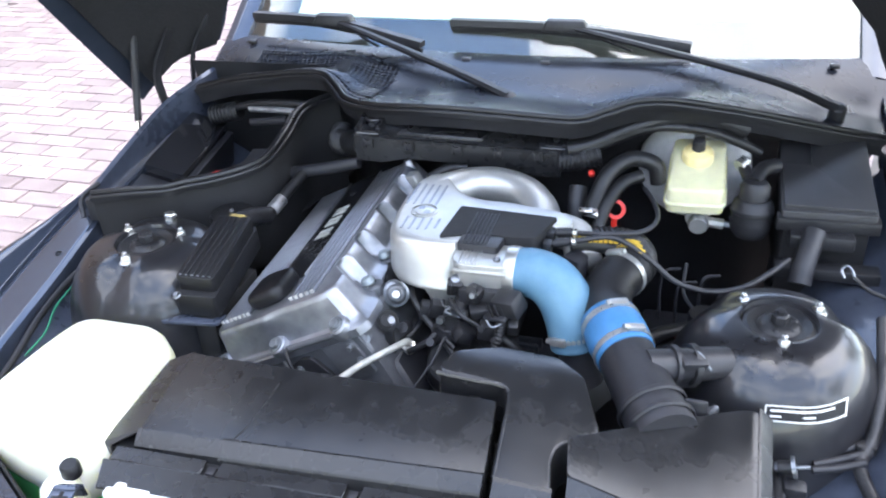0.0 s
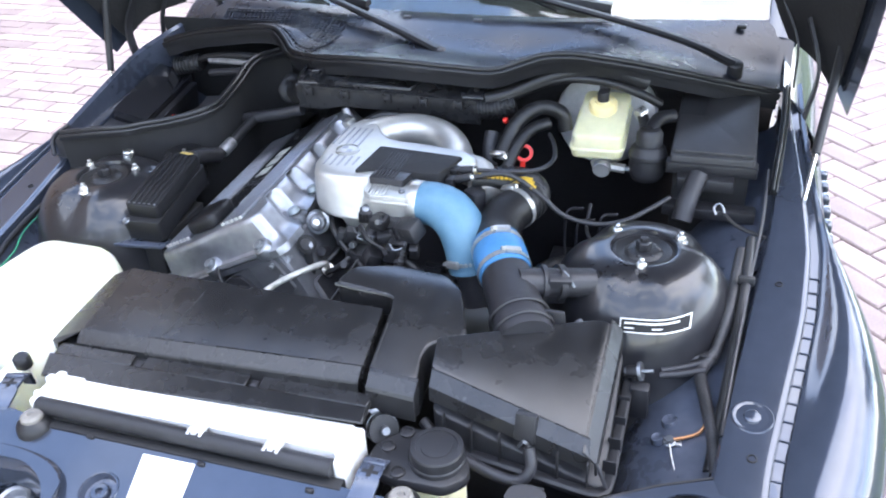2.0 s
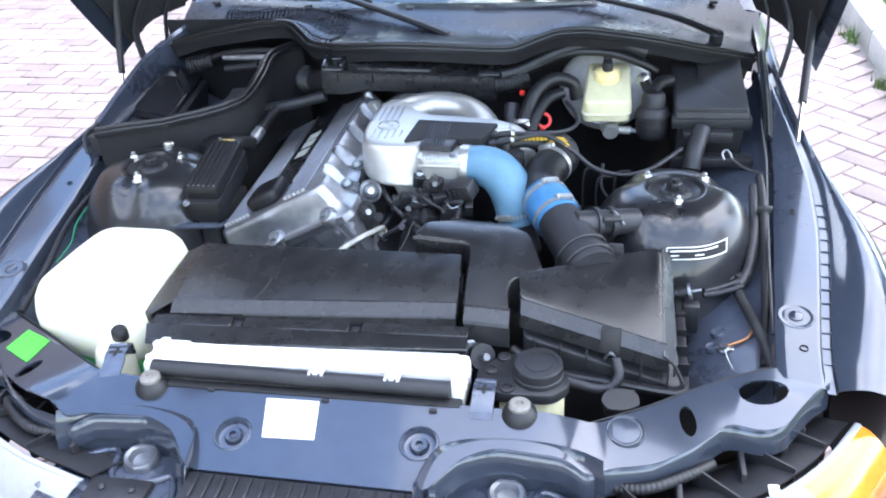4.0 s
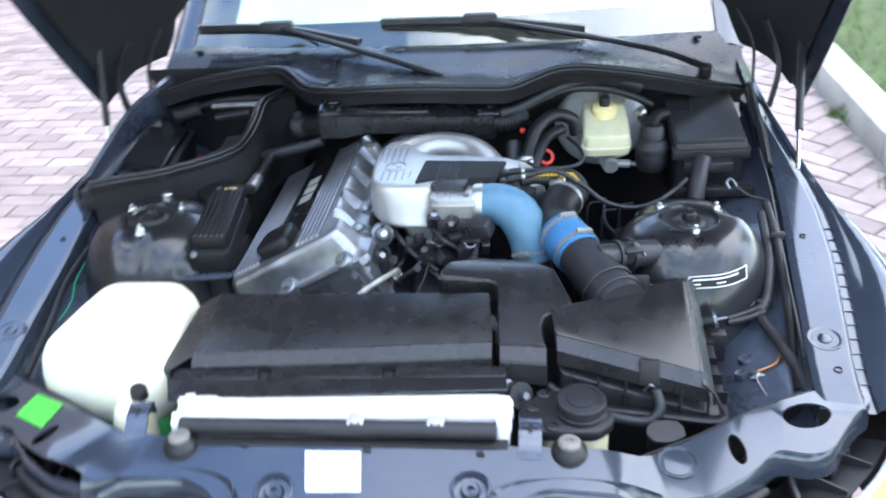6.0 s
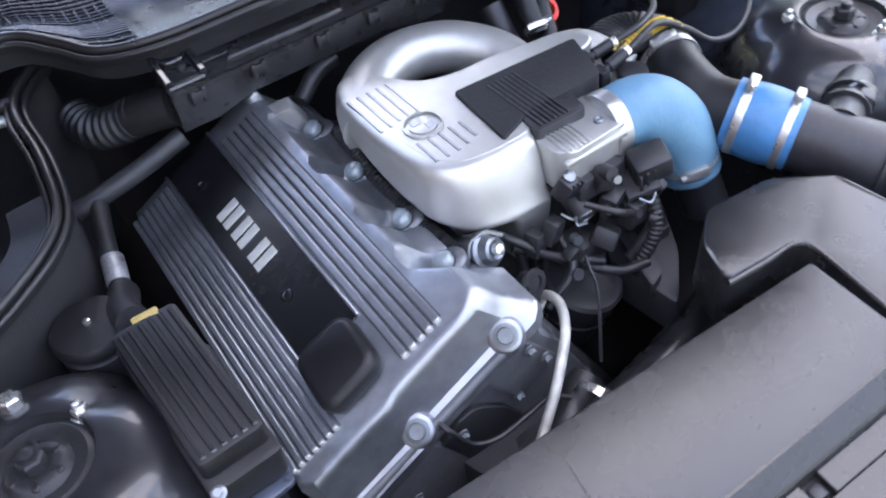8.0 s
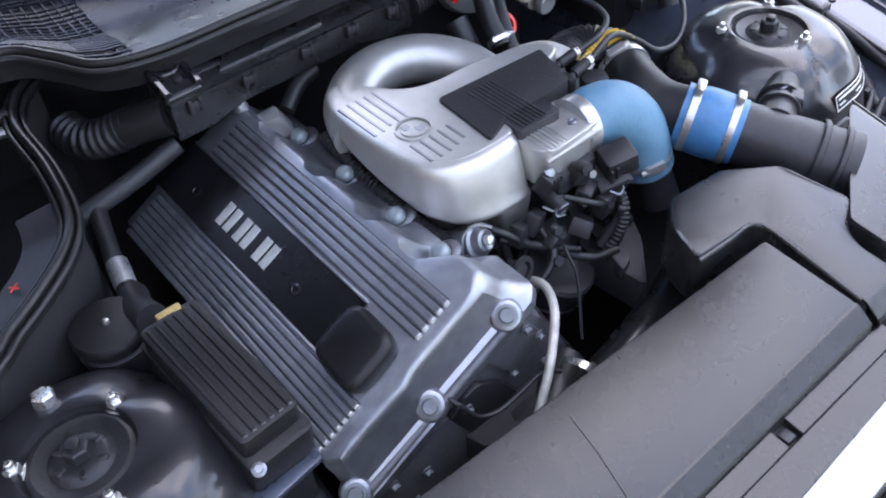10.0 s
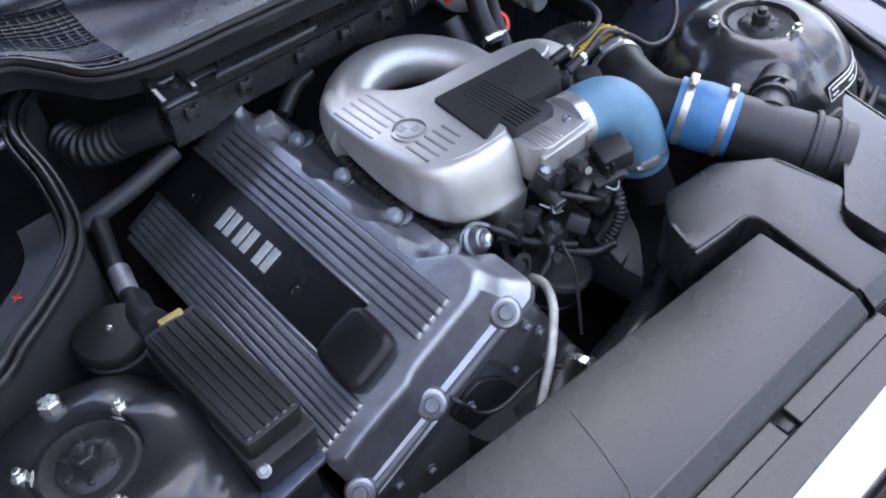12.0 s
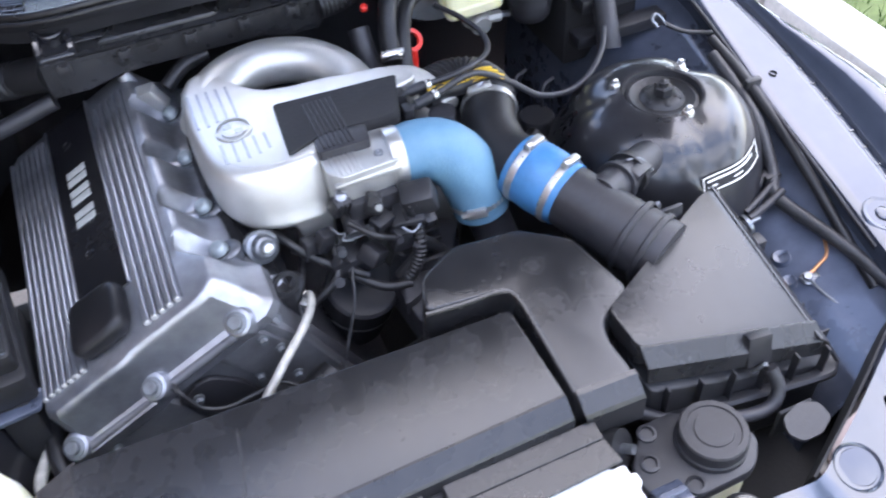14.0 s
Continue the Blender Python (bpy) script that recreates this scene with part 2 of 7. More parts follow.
def box(x0, x1, y0, y1, z0, z1, bev=0.003, seg=2, taper=1.0, m=None):
    """A bevelled box; taper shrinks its top."""
    bm = bmesh.new()
    cx, cy = (x0 + x1) / 2, (y0 + y1) / 2
    lo = [bm.verts.new((x, y, z0)) for x, y in ((x0, y0), (x1, y0), (x1, y1), (x0, y1))]
    hi = [bm.verts.new((cx + (x - cx) * taper, cy + (y - cy) * taper, z1)) for x, y in ((x0, y0), (x1, y0), (x1, y1), (x0, y1))]
    bm.faces.new(lo[::-1]), bm.faces.new(hi)
    for i in range(4):
        bm.faces.new((lo[i], lo[(i + 1) % 4], hi[(i + 1) % 4], hi[i]))
    bevel(bm, bev, seg)
    if m is not None:
        bm.transform(m)
    return bm


def rounded(poly, r, n=4):
    """A polygon with its corners rounded."""
    out, k = [], len(poly)
    for i in range(k):
        p, a, b = Vector(poly[i]), Vector(poly[i - 1]), Vector(poly[(i + 1) % k])
        d = min(r, (a - p).length * 0.45, (b - p).length * 0.45)
        s, e = p + (a - p).normalized() * d, p + (b - p).normalized() * d
        for j in range(n + 1):
            t = j / n
            out.append(tuple(s * (1 - t) ** 2 + p * 2 * t * (1 - t) + e * t * t))
    return out


def prism(poly, bottom, top, bev=0.003, seg=2, grow=0.0, angle=30):
    """A solid over a polygon; bottom and top are heights or functions of x, y; grow widens the foot."""
    bm = bmesh.new()
    f0 = bottom if callable(bottom) else lambda x, y: bottom
    f1 = top if callable(top) else lambda x, y: top
    cx, cy = sum(p[0] for p in poly) / len(poly), sum(p[1] for p in poly) / len(poly)
    lo = []
    for x, y in poly:
        d = Vector((x - cx, y - cy))
        d = d.normalized() * grow if d.length else d
        lo.append(bm.verts.new((x + d.x, y + d.y, f0(x, y))))
    hi = [bm.verts.new((x, y, f1(x, y))) for x, y in poly]
    bm.faces.new(lo[::-1]), bm.faces.new(hi)
    k = len(poly)
    for i in range(k):
        bm.faces.new((lo[i], lo[(i + 1) % k], hi[(i + 1) % k], hi[i]))
    return bevel(bm, bev, seg, angle)


def plate(outer, holes, top, thick, bev=0.0):
    """A sheet over a polygon with holes right through it; top is a function of x, y."""
    bm = bmesh.new()
    edges = []
    for loop in [outer, *holes]:
        vs = [bm.verts.new((x, y, 0)) for x, y in loop]
        edges += [bm.edges.new((vs[i], vs[(i + 1) % len(vs)])) for i in range(len(vs))]
    bmesh.ops.triangle_fill(bm, edges=edges, use_beauty=True, use_dissolve=False, normal=(0, 0, 1))
    geo = bmesh.ops.extrude_face_region(bm, geom=bm.faces[:])
    low = {g for g in geo["geom"] if isinstance(g, bmesh.types.BMVert)}
    for v in bm.verts:
        v.co.z = top(v.co.x, v.co.y) - (thick if v in low else 0)
    return bevel(bm, bev, 2, 50)


def frame_of(axis):
    a = Vector(axis).normalized()
    return a.to_track_quat("Z", "Y").to_matrix().to_4x4()


def lathe(profile, at=(0, 0, 0), axis=(0, 0, 1), seg=28, caps=True):
    """A turned solid: (radius, height) pairs about an axis through a place."""
    bm = bmesh.new()
    rings = []
    for r, h in profile:
        rings.append([bm.verts.new((max(r, 1e-5) * math.cos(2 * math.pi * i / seg), max(r, 1e-5) * math.sin(2 * math.pi * i / seg), h)) for i in range(seg)])
    for a, b in zip(rings, rings[1:]):
        for i in range(seg):
            bm.faces.new((a[i], a[(i + 1) % seg], b[(i + 1) % seg], b[i]))
    if caps:
        bm.faces.new(rings[0][::-1]), bm.faces.new(rings[-1])
    bm.transform(Matrix.Translation(at) @ frame_of(axis))
    return bm


def spline(pts, n=8):
    """Points glided through by a smooth curve."""
    p = [Vector(a) for a in pts]
    p = [2 * p[0] - p[1]] + p + [2 * p[-1] - p[-2]]
    out = []
    for i in range(1, len(p) - 2):
        for j in range(n):
            t = j / n
            out.append(0.5 * (2 * p[i] + (p[i + 1] - p[i - 1]) * t + (2 * p[i - 1] - 5 * p[i] + 4 * p[i + 1] - p[i + 2]) * t * t
                              + (3 * p[i] - p[i - 1] - 3 * p[i + 1] + p[i + 2]) * t ** 3))
    out.append(p[-2])
    return out


def sweep(pts, section, up=(0, 0, 1), scale=None, closed=True):
    """A section of (side, height) pairs carried along points, the side held level."""
    bm = bmesh.new()
    rings = []
    for i, p in enumerate(pts):
        t = (Vector(pts[min(i + 1, len(pts) - 1)]) - Vector(pts[max(i - 1, 0)])).normalized()
        s = t.cross(Vector(up)).normalized()
        u = s.cross(t)
        k = scale(i / (len(pts) - 1)) if scale else 1
        rings.append([bm.verts.new(Vector(p) + s * a * k + u * b * k) for a, b in section])
    k = len(section)
    for a, b in zip(rings, rings[1:]):
        for i in range(k if closed else k - 1):
            bm.faces.new((a[i], a[(i + 1) % k], b[(i + 1) % k], b[i]))
    if closed:
        bm.faces.new(rings[0][::-1]), bm.faces.new(rings[-1])
    return bm


def tube(pts, r, seg=12, n=8, ripple=0.0, pitch=0.008, caps=True):
    """A round hose through points; r is a radius or a function of the way along; ripple gives bellows."""
    path = spline(pts, n) if len(pts) > 2 else [Vector(pts[0]).lerp(Vector(pts[1]), i / 4) for i in range(5)]
    if ripple:
        length = sum((b - a).length for a, b in zip(path, path[1:]))
        m = max(8, int(length / pitch * 4))
        path = [path[min(int(i / m * (len(path) - 1)), len(path) - 2)].lerp(path[min(int(i / m * (len(path) - 1)) + 1, len(path) - 1)], i / m * (len(path) - 1) % 1) for i in range(m)] + [path[-1]]
    bm = bmesh.new()
    rings, nrm = [], None
    last = len(path) - 1
    for i, p in enumerate(path):
        t = (path[min(i + 1, last)] - path[max(i - 1, 0)]).normalized()
        if nrm is None:
            nrm = t.orthogonal().normalized()
        nrm = (nrm - t * nrm.dot(t)).normalized()
        b = t.cross(nrm)
        rad = r(i / last) if callable(r) else r
        if ripple:
            rad *= 1 + ripple * (0, 1, 1, 0)[i % 4] - ripple * 0.5
        rings.append([bm.verts.new(p + (nrm * math.cos(2 * math.pi * j / seg) + b * math.sin(2 * math.pi * j / seg)) * rad) for j in range(seg)])
    for a, b in zip(rings, rings[1:]):
        for j in range(seg):
            bm.faces.new((a[j], a[(j + 1) % seg], b[(j + 1) % seg], b[j]))
    if caps:
        bm.faces.new(rings[0][::-1]), bm.faces.new(rings[-1])
    return bm


def loft(rings, closed=True, caps=True):
    bm = bmesh.new()
    vs = [[bm.verts.new(p) for p in ring] for ring in rings]
    k = len(rings[0])
    for a, b in zip(vs, vs[1:]):
        for i in range(k if closed else k - 1):
            bm.faces.new((a[i], a[(i + 1) % k], b[(i + 1) % k], b[i]))
    if closed and caps:
        bm.faces.new(vs[0][::-1]), bm.faces.new(vs[-1])
    return bm


def sheet(rows, thick=0.0015):
    """A surface through rows of points, given a thickness."""
    bm = loft(rows, closed=False)
    bmesh.ops.recalc_face_normals(bm, faces=bm.faces)
    bmesh.ops.solidify(bm, geom=bm.faces[:], thickness=thick)
    return bm


def bolt(at, axis=(0, 0, 1), r=0.008, h=0.010, flange=1.5, stud=0.0):
    """A hexagon bolt head on its flanged washer, with a stud on top if wanted."""
    hexa = lathe([(r, 0.0), (r, h * 0.85), (r * 0.85, h)], (0, 0, 0.002), (0, 0, 1), 6)
    wash = lathe([(r * flange, 0), (r * flange, 0.0018), (r * 1.1, 0.003)], (0, 0, 0), (0, 0, 1), 18)
    bits = [hexa, wash]
    if stud:
        bits.append(lathe([(r * 0.5, h), (r * 0.5, h + stud * 0.9), (r * 0.35, h + stud)], (0, 0, 0), (0, 0, 1), 10))
    bm = join(*bits)
    bm.transform(Matrix.Translation(at) @ frame_of(axis))
    return bm


def clamp(at, axis, r, width=0.009, screw=(0, 0, 1)):
    """A hose clamp: a steel band with its worm screw housing on one side."""
    band = lathe([(r, -width / 2), (r + 0.0012, -width / 2), (r + 0.0016, 0), (r + 0.0012, width / 2), (r, width / 2)], (0, 0, 0), (0, 0, 1), 32, False)
    m = Matrix.Translation(at) @ frame_of(axis)
    band.transform(m)
    a = Vector(axis).normalized()
    s = Vector(screw)
    s = (s - a * s.dot(a)).normalized()
    t = a.cross(s)
    hub = box(-0.014, 0.014, -width * 0.6, width * 0.6, -0.001, 0.007, 0.002)
    scr = lathe([(0.0042, -0.004), (0.0042, 0.006)], (0.014, 0, 0.0035), (1, 0, 0), 8)
    b = join(hub, scr)
    rot = Matrix((t, a, s)).transposed().to_4x4()
    b.transform(Matrix.Translation(Vector(at) + s * r) @ rot)
    return join(band, b)


def mirror(bm):
    for v in bm.verts:
        v.co.x = -v.co.x
    bmesh.ops.reverse_faces(bm, faces=bm.faces)
    return bm


def circle(cx, cy, rx, ry=None, n=20, turn=0.0):
    ry = ry or rx
    c, s = math.cos(turn), math.sin(turn)
    out = []
    for i in range(n):
        a = 2 * math.pi * i / n
        x, y = rx * math.cos(a), ry * math.sin(a)
        out.append((cx + x * c - y * s, cy + x * s + y * c))
    return out


def line(table, x):
    """A value read between the rows of a small table."""
    for (a, u), (b, v) in zip(table, table[1:]):
        if x <= b:
            t = max(0.0, (x - a) / (b - a))
            return u + (v - u) * t
    return table[-1][1]


# ---- ground, kerb, lawn ----
ground = part("ground", box(-60, 60, -60, 60, -0.4, -0.012, 0), JOINT)
tagged(ground, "sandy bed under the paved forecourt, reaching far off", "ground", kind="structure")
kerb = thing("kerb", (1.74, 3, 0), "pale weathered concrete kerb between paving and lawn", "kerb", kind="structure")
for i in range(14):
    part("kerb_stone", box(1.66, 1.83, -4.0 + i, -4.0 + i + 0.99, -0.1, 0.11 + 0.002 * (i % 3), 0.012, 2), CONCRETE, kerb)
lawn = part("lawn", box(1.835, 40, -30, 40, -0.2, 0.06, 0), SOIL)
tagged(lawn, "strip of green lawn behind the kerb", "lawn", kind="structure")
rng = random.Random(4)
gv, gf = [], []
for i in range(9000):
    x, y = 1.84 + rng.random() ** 1.6 * 4.0, rng.uniform(-1.5, 8.5)
    if i < 260:
        x = 1.62 + rng.gauss(0, 0.018)
        y = rng.choice((0.75, 0.95, 1.6, 2.5, 3.2)) + rng.gauss(0, 0.05)
    z = 0.055 if x > 1.8 else -0.01
    h, a = rng.uniform(0.03, 0.09), rng.uniform(0, 6.28)
    dx, dy = math.cos(a) * 0.004, math.sin(a) * 0.004
    k = len(gv)
    gv += [(x - dx, y - dy, z), (x + dx, y + dy, z), (x + rng.gauss(0, 0.02), y + rng.gauss(0, 0.02), z + h)]
    gf.append((k, k + 1, k + 2))
gm = bpy.data.meshes.new("grass")
gm.from_pydata(gv, [], gf)
gm.materials.append(GRASS)
tagged(new("grass", gm), "green grass blades and tufts along the kerb", "grass", kind="stuff")

paving = thing("pavement", (0, 2, 0), "reddish grey clay block paving around the car", "paving", kind="structure")


def brick_mesh(name, l, w):
    bm = box(-l / 2, l / 2, -w / 2, w / 2, -0.06, 0, 0.005, 1)
    me = bpy.data.meshes.new(name)
    smooth(bm, 30)
    bm.to_mesh(me)
    bm.free()
    me.materials.append(PAVER)
    return me


BRICK = brick_mesh("paver", 0.205, 0.099)
field_v, field_f, near = [], [], []


def lay(x, y, turn):
    """One block: the nearest ones are pieces of their own, the rest join the field."""
    z, tx, ty = rng.gauss(0, 0.0012), rng.gauss(0, 0.004), rng.gauss(0, 0.004)
    m = Matrix.Translation((x, y, z)) @ Euler((tx, ty, turn + rng.gauss(0, 0.006))).to_matrix().to_4x4()
    near.append((abs(x) + abs(y - 0.9) * 0.5, m))


for r in range(64):
    for c in range(17):
        x, y = -0.95 - c * 0.212 - (r % 2) * 0.106, -0.2 + r * 0.105
        lay(x, y, 0.0)
for i in range(-60, 60):
    for j in range(-60, 60):
        k = (i - j) % 4
        if k not in (0, 3):
            continue
        a, b = (i + 1, j + 0.5) if k == 0 else (i + 0.5, j + 1)
        s = 0.105 / math.sqrt(2)
        x, y = 1.2 + (a - b) * s, 2.0 + (a + b) * s
        if 0.80 < x < 1.60 and -0.6 < y < 5.2:
            lay(x, y, radians(45 if k == 0 else 135))
near.sort(key=lambda t: t[0])
corner = [(-0.1, -0.048, 0), (0.1, -0.048, 0), (0.1, 0.048, 0), (-0.1, 0.048, 0)]
rim = [(-0.103, -0.051, -0.03), (0.103, -0.051, -0.03), (0.103, 0.051, -0.03), (-0.103, 0.051, -0.03)]
for n, (_, m) in enumerate(near):
    if n < 300:
        ob = new("paver", BRICK)
        ob.parent = paving
        ob.matrix_basis = Matrix.Translation((0, -2, 0)) @ m
    else:
        k = len(field_v)
        field_v += [tuple(m @ Vector(p)) for p in rim + corner]
        field_f += [(k + 4, k + 5, k + 6, k + 7)] + [(k + q, k + (q + 1) % 4, k + 4 + (q + 1) % 4, k + 4 + q) for q in range(4)]
fm = bpy.data.meshes.new("paver_field")
fm.from_pydata(field_v, [], field_f)
fm.materials.append(PAVER_FAR)
ff = new("paver_field", fm)
ff.parent = paving
ff.location = (0, -2, 0)
tagged(ff, "clay pavers further off", kind="stuff")


# unseen wall far beside the drive, added to close the place and darken reflections
hw = part("offscreen_wall_west", box(-6.9, -6.6, -9.0, 12.0, 0.0, 6.8, 0.01), BRICKWALL)
tagged(hw, "plain dark brown wall, unseen, added to darken reflections", "wall", kind="structure")

# ---- trees over the lawn, out of view, placed for reflections, one mirrored in the windscreen ----
def tree(at, h, spread, seed):
    r = random.Random(seed)
    t = thing("tree", at, "leafy green tree out of view, added for reflections", "tree")
    base = Vector(at)
    limbs = [tube([base + Vector((0, 0, -0.2)), base + Vector((0.05, 0.03, h * 0.3)), base + Vector((0, 0.1, h * 0.62))], lambda u: 0.17 - 0.10 * u, 10)]
    tips = []
    for i in range(16):
        a, e = r.uniform(0, 6.28), r.uniform(0.2, 1.0)
        s = base + Vector((0, 0.05, h * r.uniform(0.32, 0.6)))
        d = Vector((math.cos(a), math.sin(a), e)).normalized() * spread * r.uniform(0.6, 1.0)
        tip = s + d
        tips += [tip, s + d * 0.7]
        limbs.append(tube([s, s + d * 0.5 + Vector((0, 0, 0.1)), tip], lambda u: 0.06 - 0.045 * u, 7))
    part("trunk", join(*limbs), BARK, t)
    v, f = [], []
    for tip in tips:
        for _ in range(420):
            c = tip + Vector((r.gauss(0, 0.42), r.gauss(0, 0.42), r.gauss(0, 0.32)))
            q = Euler((r.uniform(-1, 1), r.uniform(-1, 1), r.uniform(0, 6.28))).to_matrix()
            k = len(v)
            for p in ((-0.05, 0, 0), (0, -0.028, 0.006), (0.06, 0, 0), (0, 0.028, 0.006)):
                v.append(tuple(c + q @ Vector(p)))
            f.append((k, k + 1, k + 2, k + 3))
    me = bpy.data.meshes.new("crown")
    me.from_pydata(v, [], f)
    me.materials.append(LEAF)
    cr_ = new("crown", me)
    cr_.parent = t
    cr_.location = -base
    return t


# set unseen where they darken what the driver's wing reflects
oak = tree((7.2, 5.4, 0.05), 6.2, 2.3, 3)
elm = tree((4.0, 9.0, 0.05), 9.5, 3.0, 8)
# unseen copies beside and behind the camera, added to darken reflections
for x, y, a in ((11.5, -3.0, 1.0), (10.5, -9.5, 2.4), (3.2, -9.0, 3.3), (-1.2, -9.6, 4.4), (-5.6, -9.2, 5.2)):
    copy_thing(oak if a > 3 else elm, pose(x, y, 0.05 if x > 1.9 else -0.02, 0, 0, math.degrees(a)))


# ---- the car: shell of the engine bay ----
car = thing("car", (0, 0.2, 0.0), "black roadster parked with its hood open over the engine bay", "car")

# fenders: inner rail, stepped channel, curved outer wing
RAIL_Z = [(-0.46, 0.642), (-0.35, 0.655), (-0.2, 0.68), (-0.05, 0.70), (0.1, 0.725), (0.2, 0.745), (0.35, 0.765), (0.5, 0.79), (0.66, 0.82)]
RAIL_IN = [(-0.46, 0.68), (-0.35, 0.685), (-0.2, 0.70), (-0.05, 0.715), (0.1, 0.732), (0.2, 0.74), (0.66, 0.745)]
RAIL_CH = [(-0.46, 0.754), (-0.35, 0.758), (-0.2, 0.779), (-0.05, 0.80), (0.1, 0.807), (0.2, 0.80), (0.35, 0.785), (0.5, 0.77), (0.66, 0.76)]
RAIL_OUT = [(-0.46, 0.86), (-0.35, 0.893), (-0.2, 0.90), (-0.05, 0.885), (0.05, 0.868), (0.1, 0.852), (0.2, 0.825), (0.35, 0.805), (0.5, 0.795), (0.66, 0.785)]


def fender_rows():
    rows = []
    for i in range(23):
        y = -0.42 + i * 1.06 / 22
        z, a, b, c = line(RAIL_Z, y), line(RAIL_IN, y), line(RAIL_CH, y), line(RAIL_OUT, y)
        g = math.exp(-((y + 0.14) / 0.24) ** 2)
        c += 0.025 * g
        w = max(0.004, c - b - 0.022)
        row = [(a, y, z - 0.05), (a, y, z - 0.012), (a + 0.004, y, z - 0.002), (a + 0.012, y, z), (a + 0.018, y, z), (b - 0.010, y, z), (b - 0.005, y, z), (b - 0.002, y, z - 0.002), (b, y, z - 0.009), (b + 0.014, y, z - 0.010), (b + 0.017, y, z - 0.003), (b + 0.022, y, z - 0.001)]
        for t in (0.12, 0.26, 0.40, 0.54, 0.66, 0.77, 0.86, 0.93, 0.98, 1.0):
            row.append((b + 0.022 + w * t, y, z - 0.001 + 0.034 * g * math.sin(math.pi * 0.86 * t) - 0.074 * (1 - math.sqrt(1 - t ** 2.4))))
        rows.append(row + [(c + 0.004, y, z - 0.085), (c + 0.012, y, z - 0.10), (c + 0.016, y, 0.45), (c + 0.012, y, 0.16)])
    return rows


for side in (1, -1):
    bm = sheet(fender_rows(), -0.0015)
    fender = part("fender", bm if side == 1 else mirror(bm), PAINT, car, "black painted wing with its inner rail")
    for i in range(13):
        y = -0.36 + i * 0.034
        bm = box(line(RAIL_CH, y) + 0.001, line(RAIL_CH, y) + 0.015, y, y + 0.0025, line(RAIL_Z, y) - 0.012, line(RAIL_Z, y) - 0.006, 0)
        part("channel_rib", bm if side == 1 else mirror(bm), PAINT, fender)
    for (x, y, r) in ((0.757, 0.015, 0.006), (0.732, -0.337, 0.007)):
        bm = lathe([(r, 0), (r, 0.003), (r * 0.8, 0.0035), (r * 0.7, -0.003)], (x, y, line(RAIL_Z, y) + 0.0005), (0, -0.15, 1), 14)
        part("hole_plug", bm if side == 1 else mirror(bm), MATT, fender)
    zc = line(RAIL_Z, -0.266)
    bm = lathe([(0.031, -0.0005), (0.028, 0.0022), (0.025, 0.0022), (0.021, 0.0003), (0.0125, 0.0003), (0.0115, 0.003), (0.009, 0.0042), (0.002, 0.0045)], (0.729, -0.266, zc + 0.0006), (0, -0.165, 1), 24)
    part("pressed_dimple", bm if side == 1 else mirror(bm), PAINT, fender)
    # side gills and door side behind the wheel
    rows = [[(0.800 + q, y, 0.70), (0.842 + q, y, 0.665), (0.862 + q, y, 0.60), (0.862 + q, y, 0.30), (0.84 + q, y, 0.16)] for y, q in ((0.26, 0.0), (0.5, 0.0), (0.8, 0.0), (1.2, -0.01))]
    bm = sheet(rows, -0.002)
    flank = part("side_panel", bm if side == 1 else mirror(bm), PAINT, car, "black flank with side gills")
    for i in range(6):
        y = 0.30 + i * 0.055
        bm = box(0.850, 0.866, y, y + 0.03, 0.585, 0.64, 0.005)
        part("gill", bm if side == 1 else mirror(bm), PAINT, flank)
    # inner apron and wheelhouse below the rail
    rows = []
    for i in range(15):
        y = -0.43 + i * 0.07
        a, z = line(RAIL_IN, y), line(RAIL_Z, y)
        rows.append([(a + 0.002, y, z - 0.02), (a - 0.004, y, z - 0.045), (a - 0.02, y, z - 0.06), (a - 0.06, y, z - 0.075), (a - 0.12, y, z - 0.11), (a - 0.16, y, z - 0.17), (a - 0.175, y, z - 0.26), (a - 0.18, y, 0.3)])
    bm = sheet(rows, 0.002)
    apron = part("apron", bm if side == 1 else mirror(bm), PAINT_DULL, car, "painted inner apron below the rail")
    for (x, y, r) in ((0.618, -0.222, 0.014), (0.604, -0.258, 0.011), (0.632, -0.262, 0.011)):
        z = line(RAIL_Z, y) - 0.085
        bm = lathe([(r, -0.004), (r, 0.002), (r * 0.8, 0.006), (r * 0.5, 0.004)], (x, y, z), (-0.35, 0, 1), 16)
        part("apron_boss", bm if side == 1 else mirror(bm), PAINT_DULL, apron)

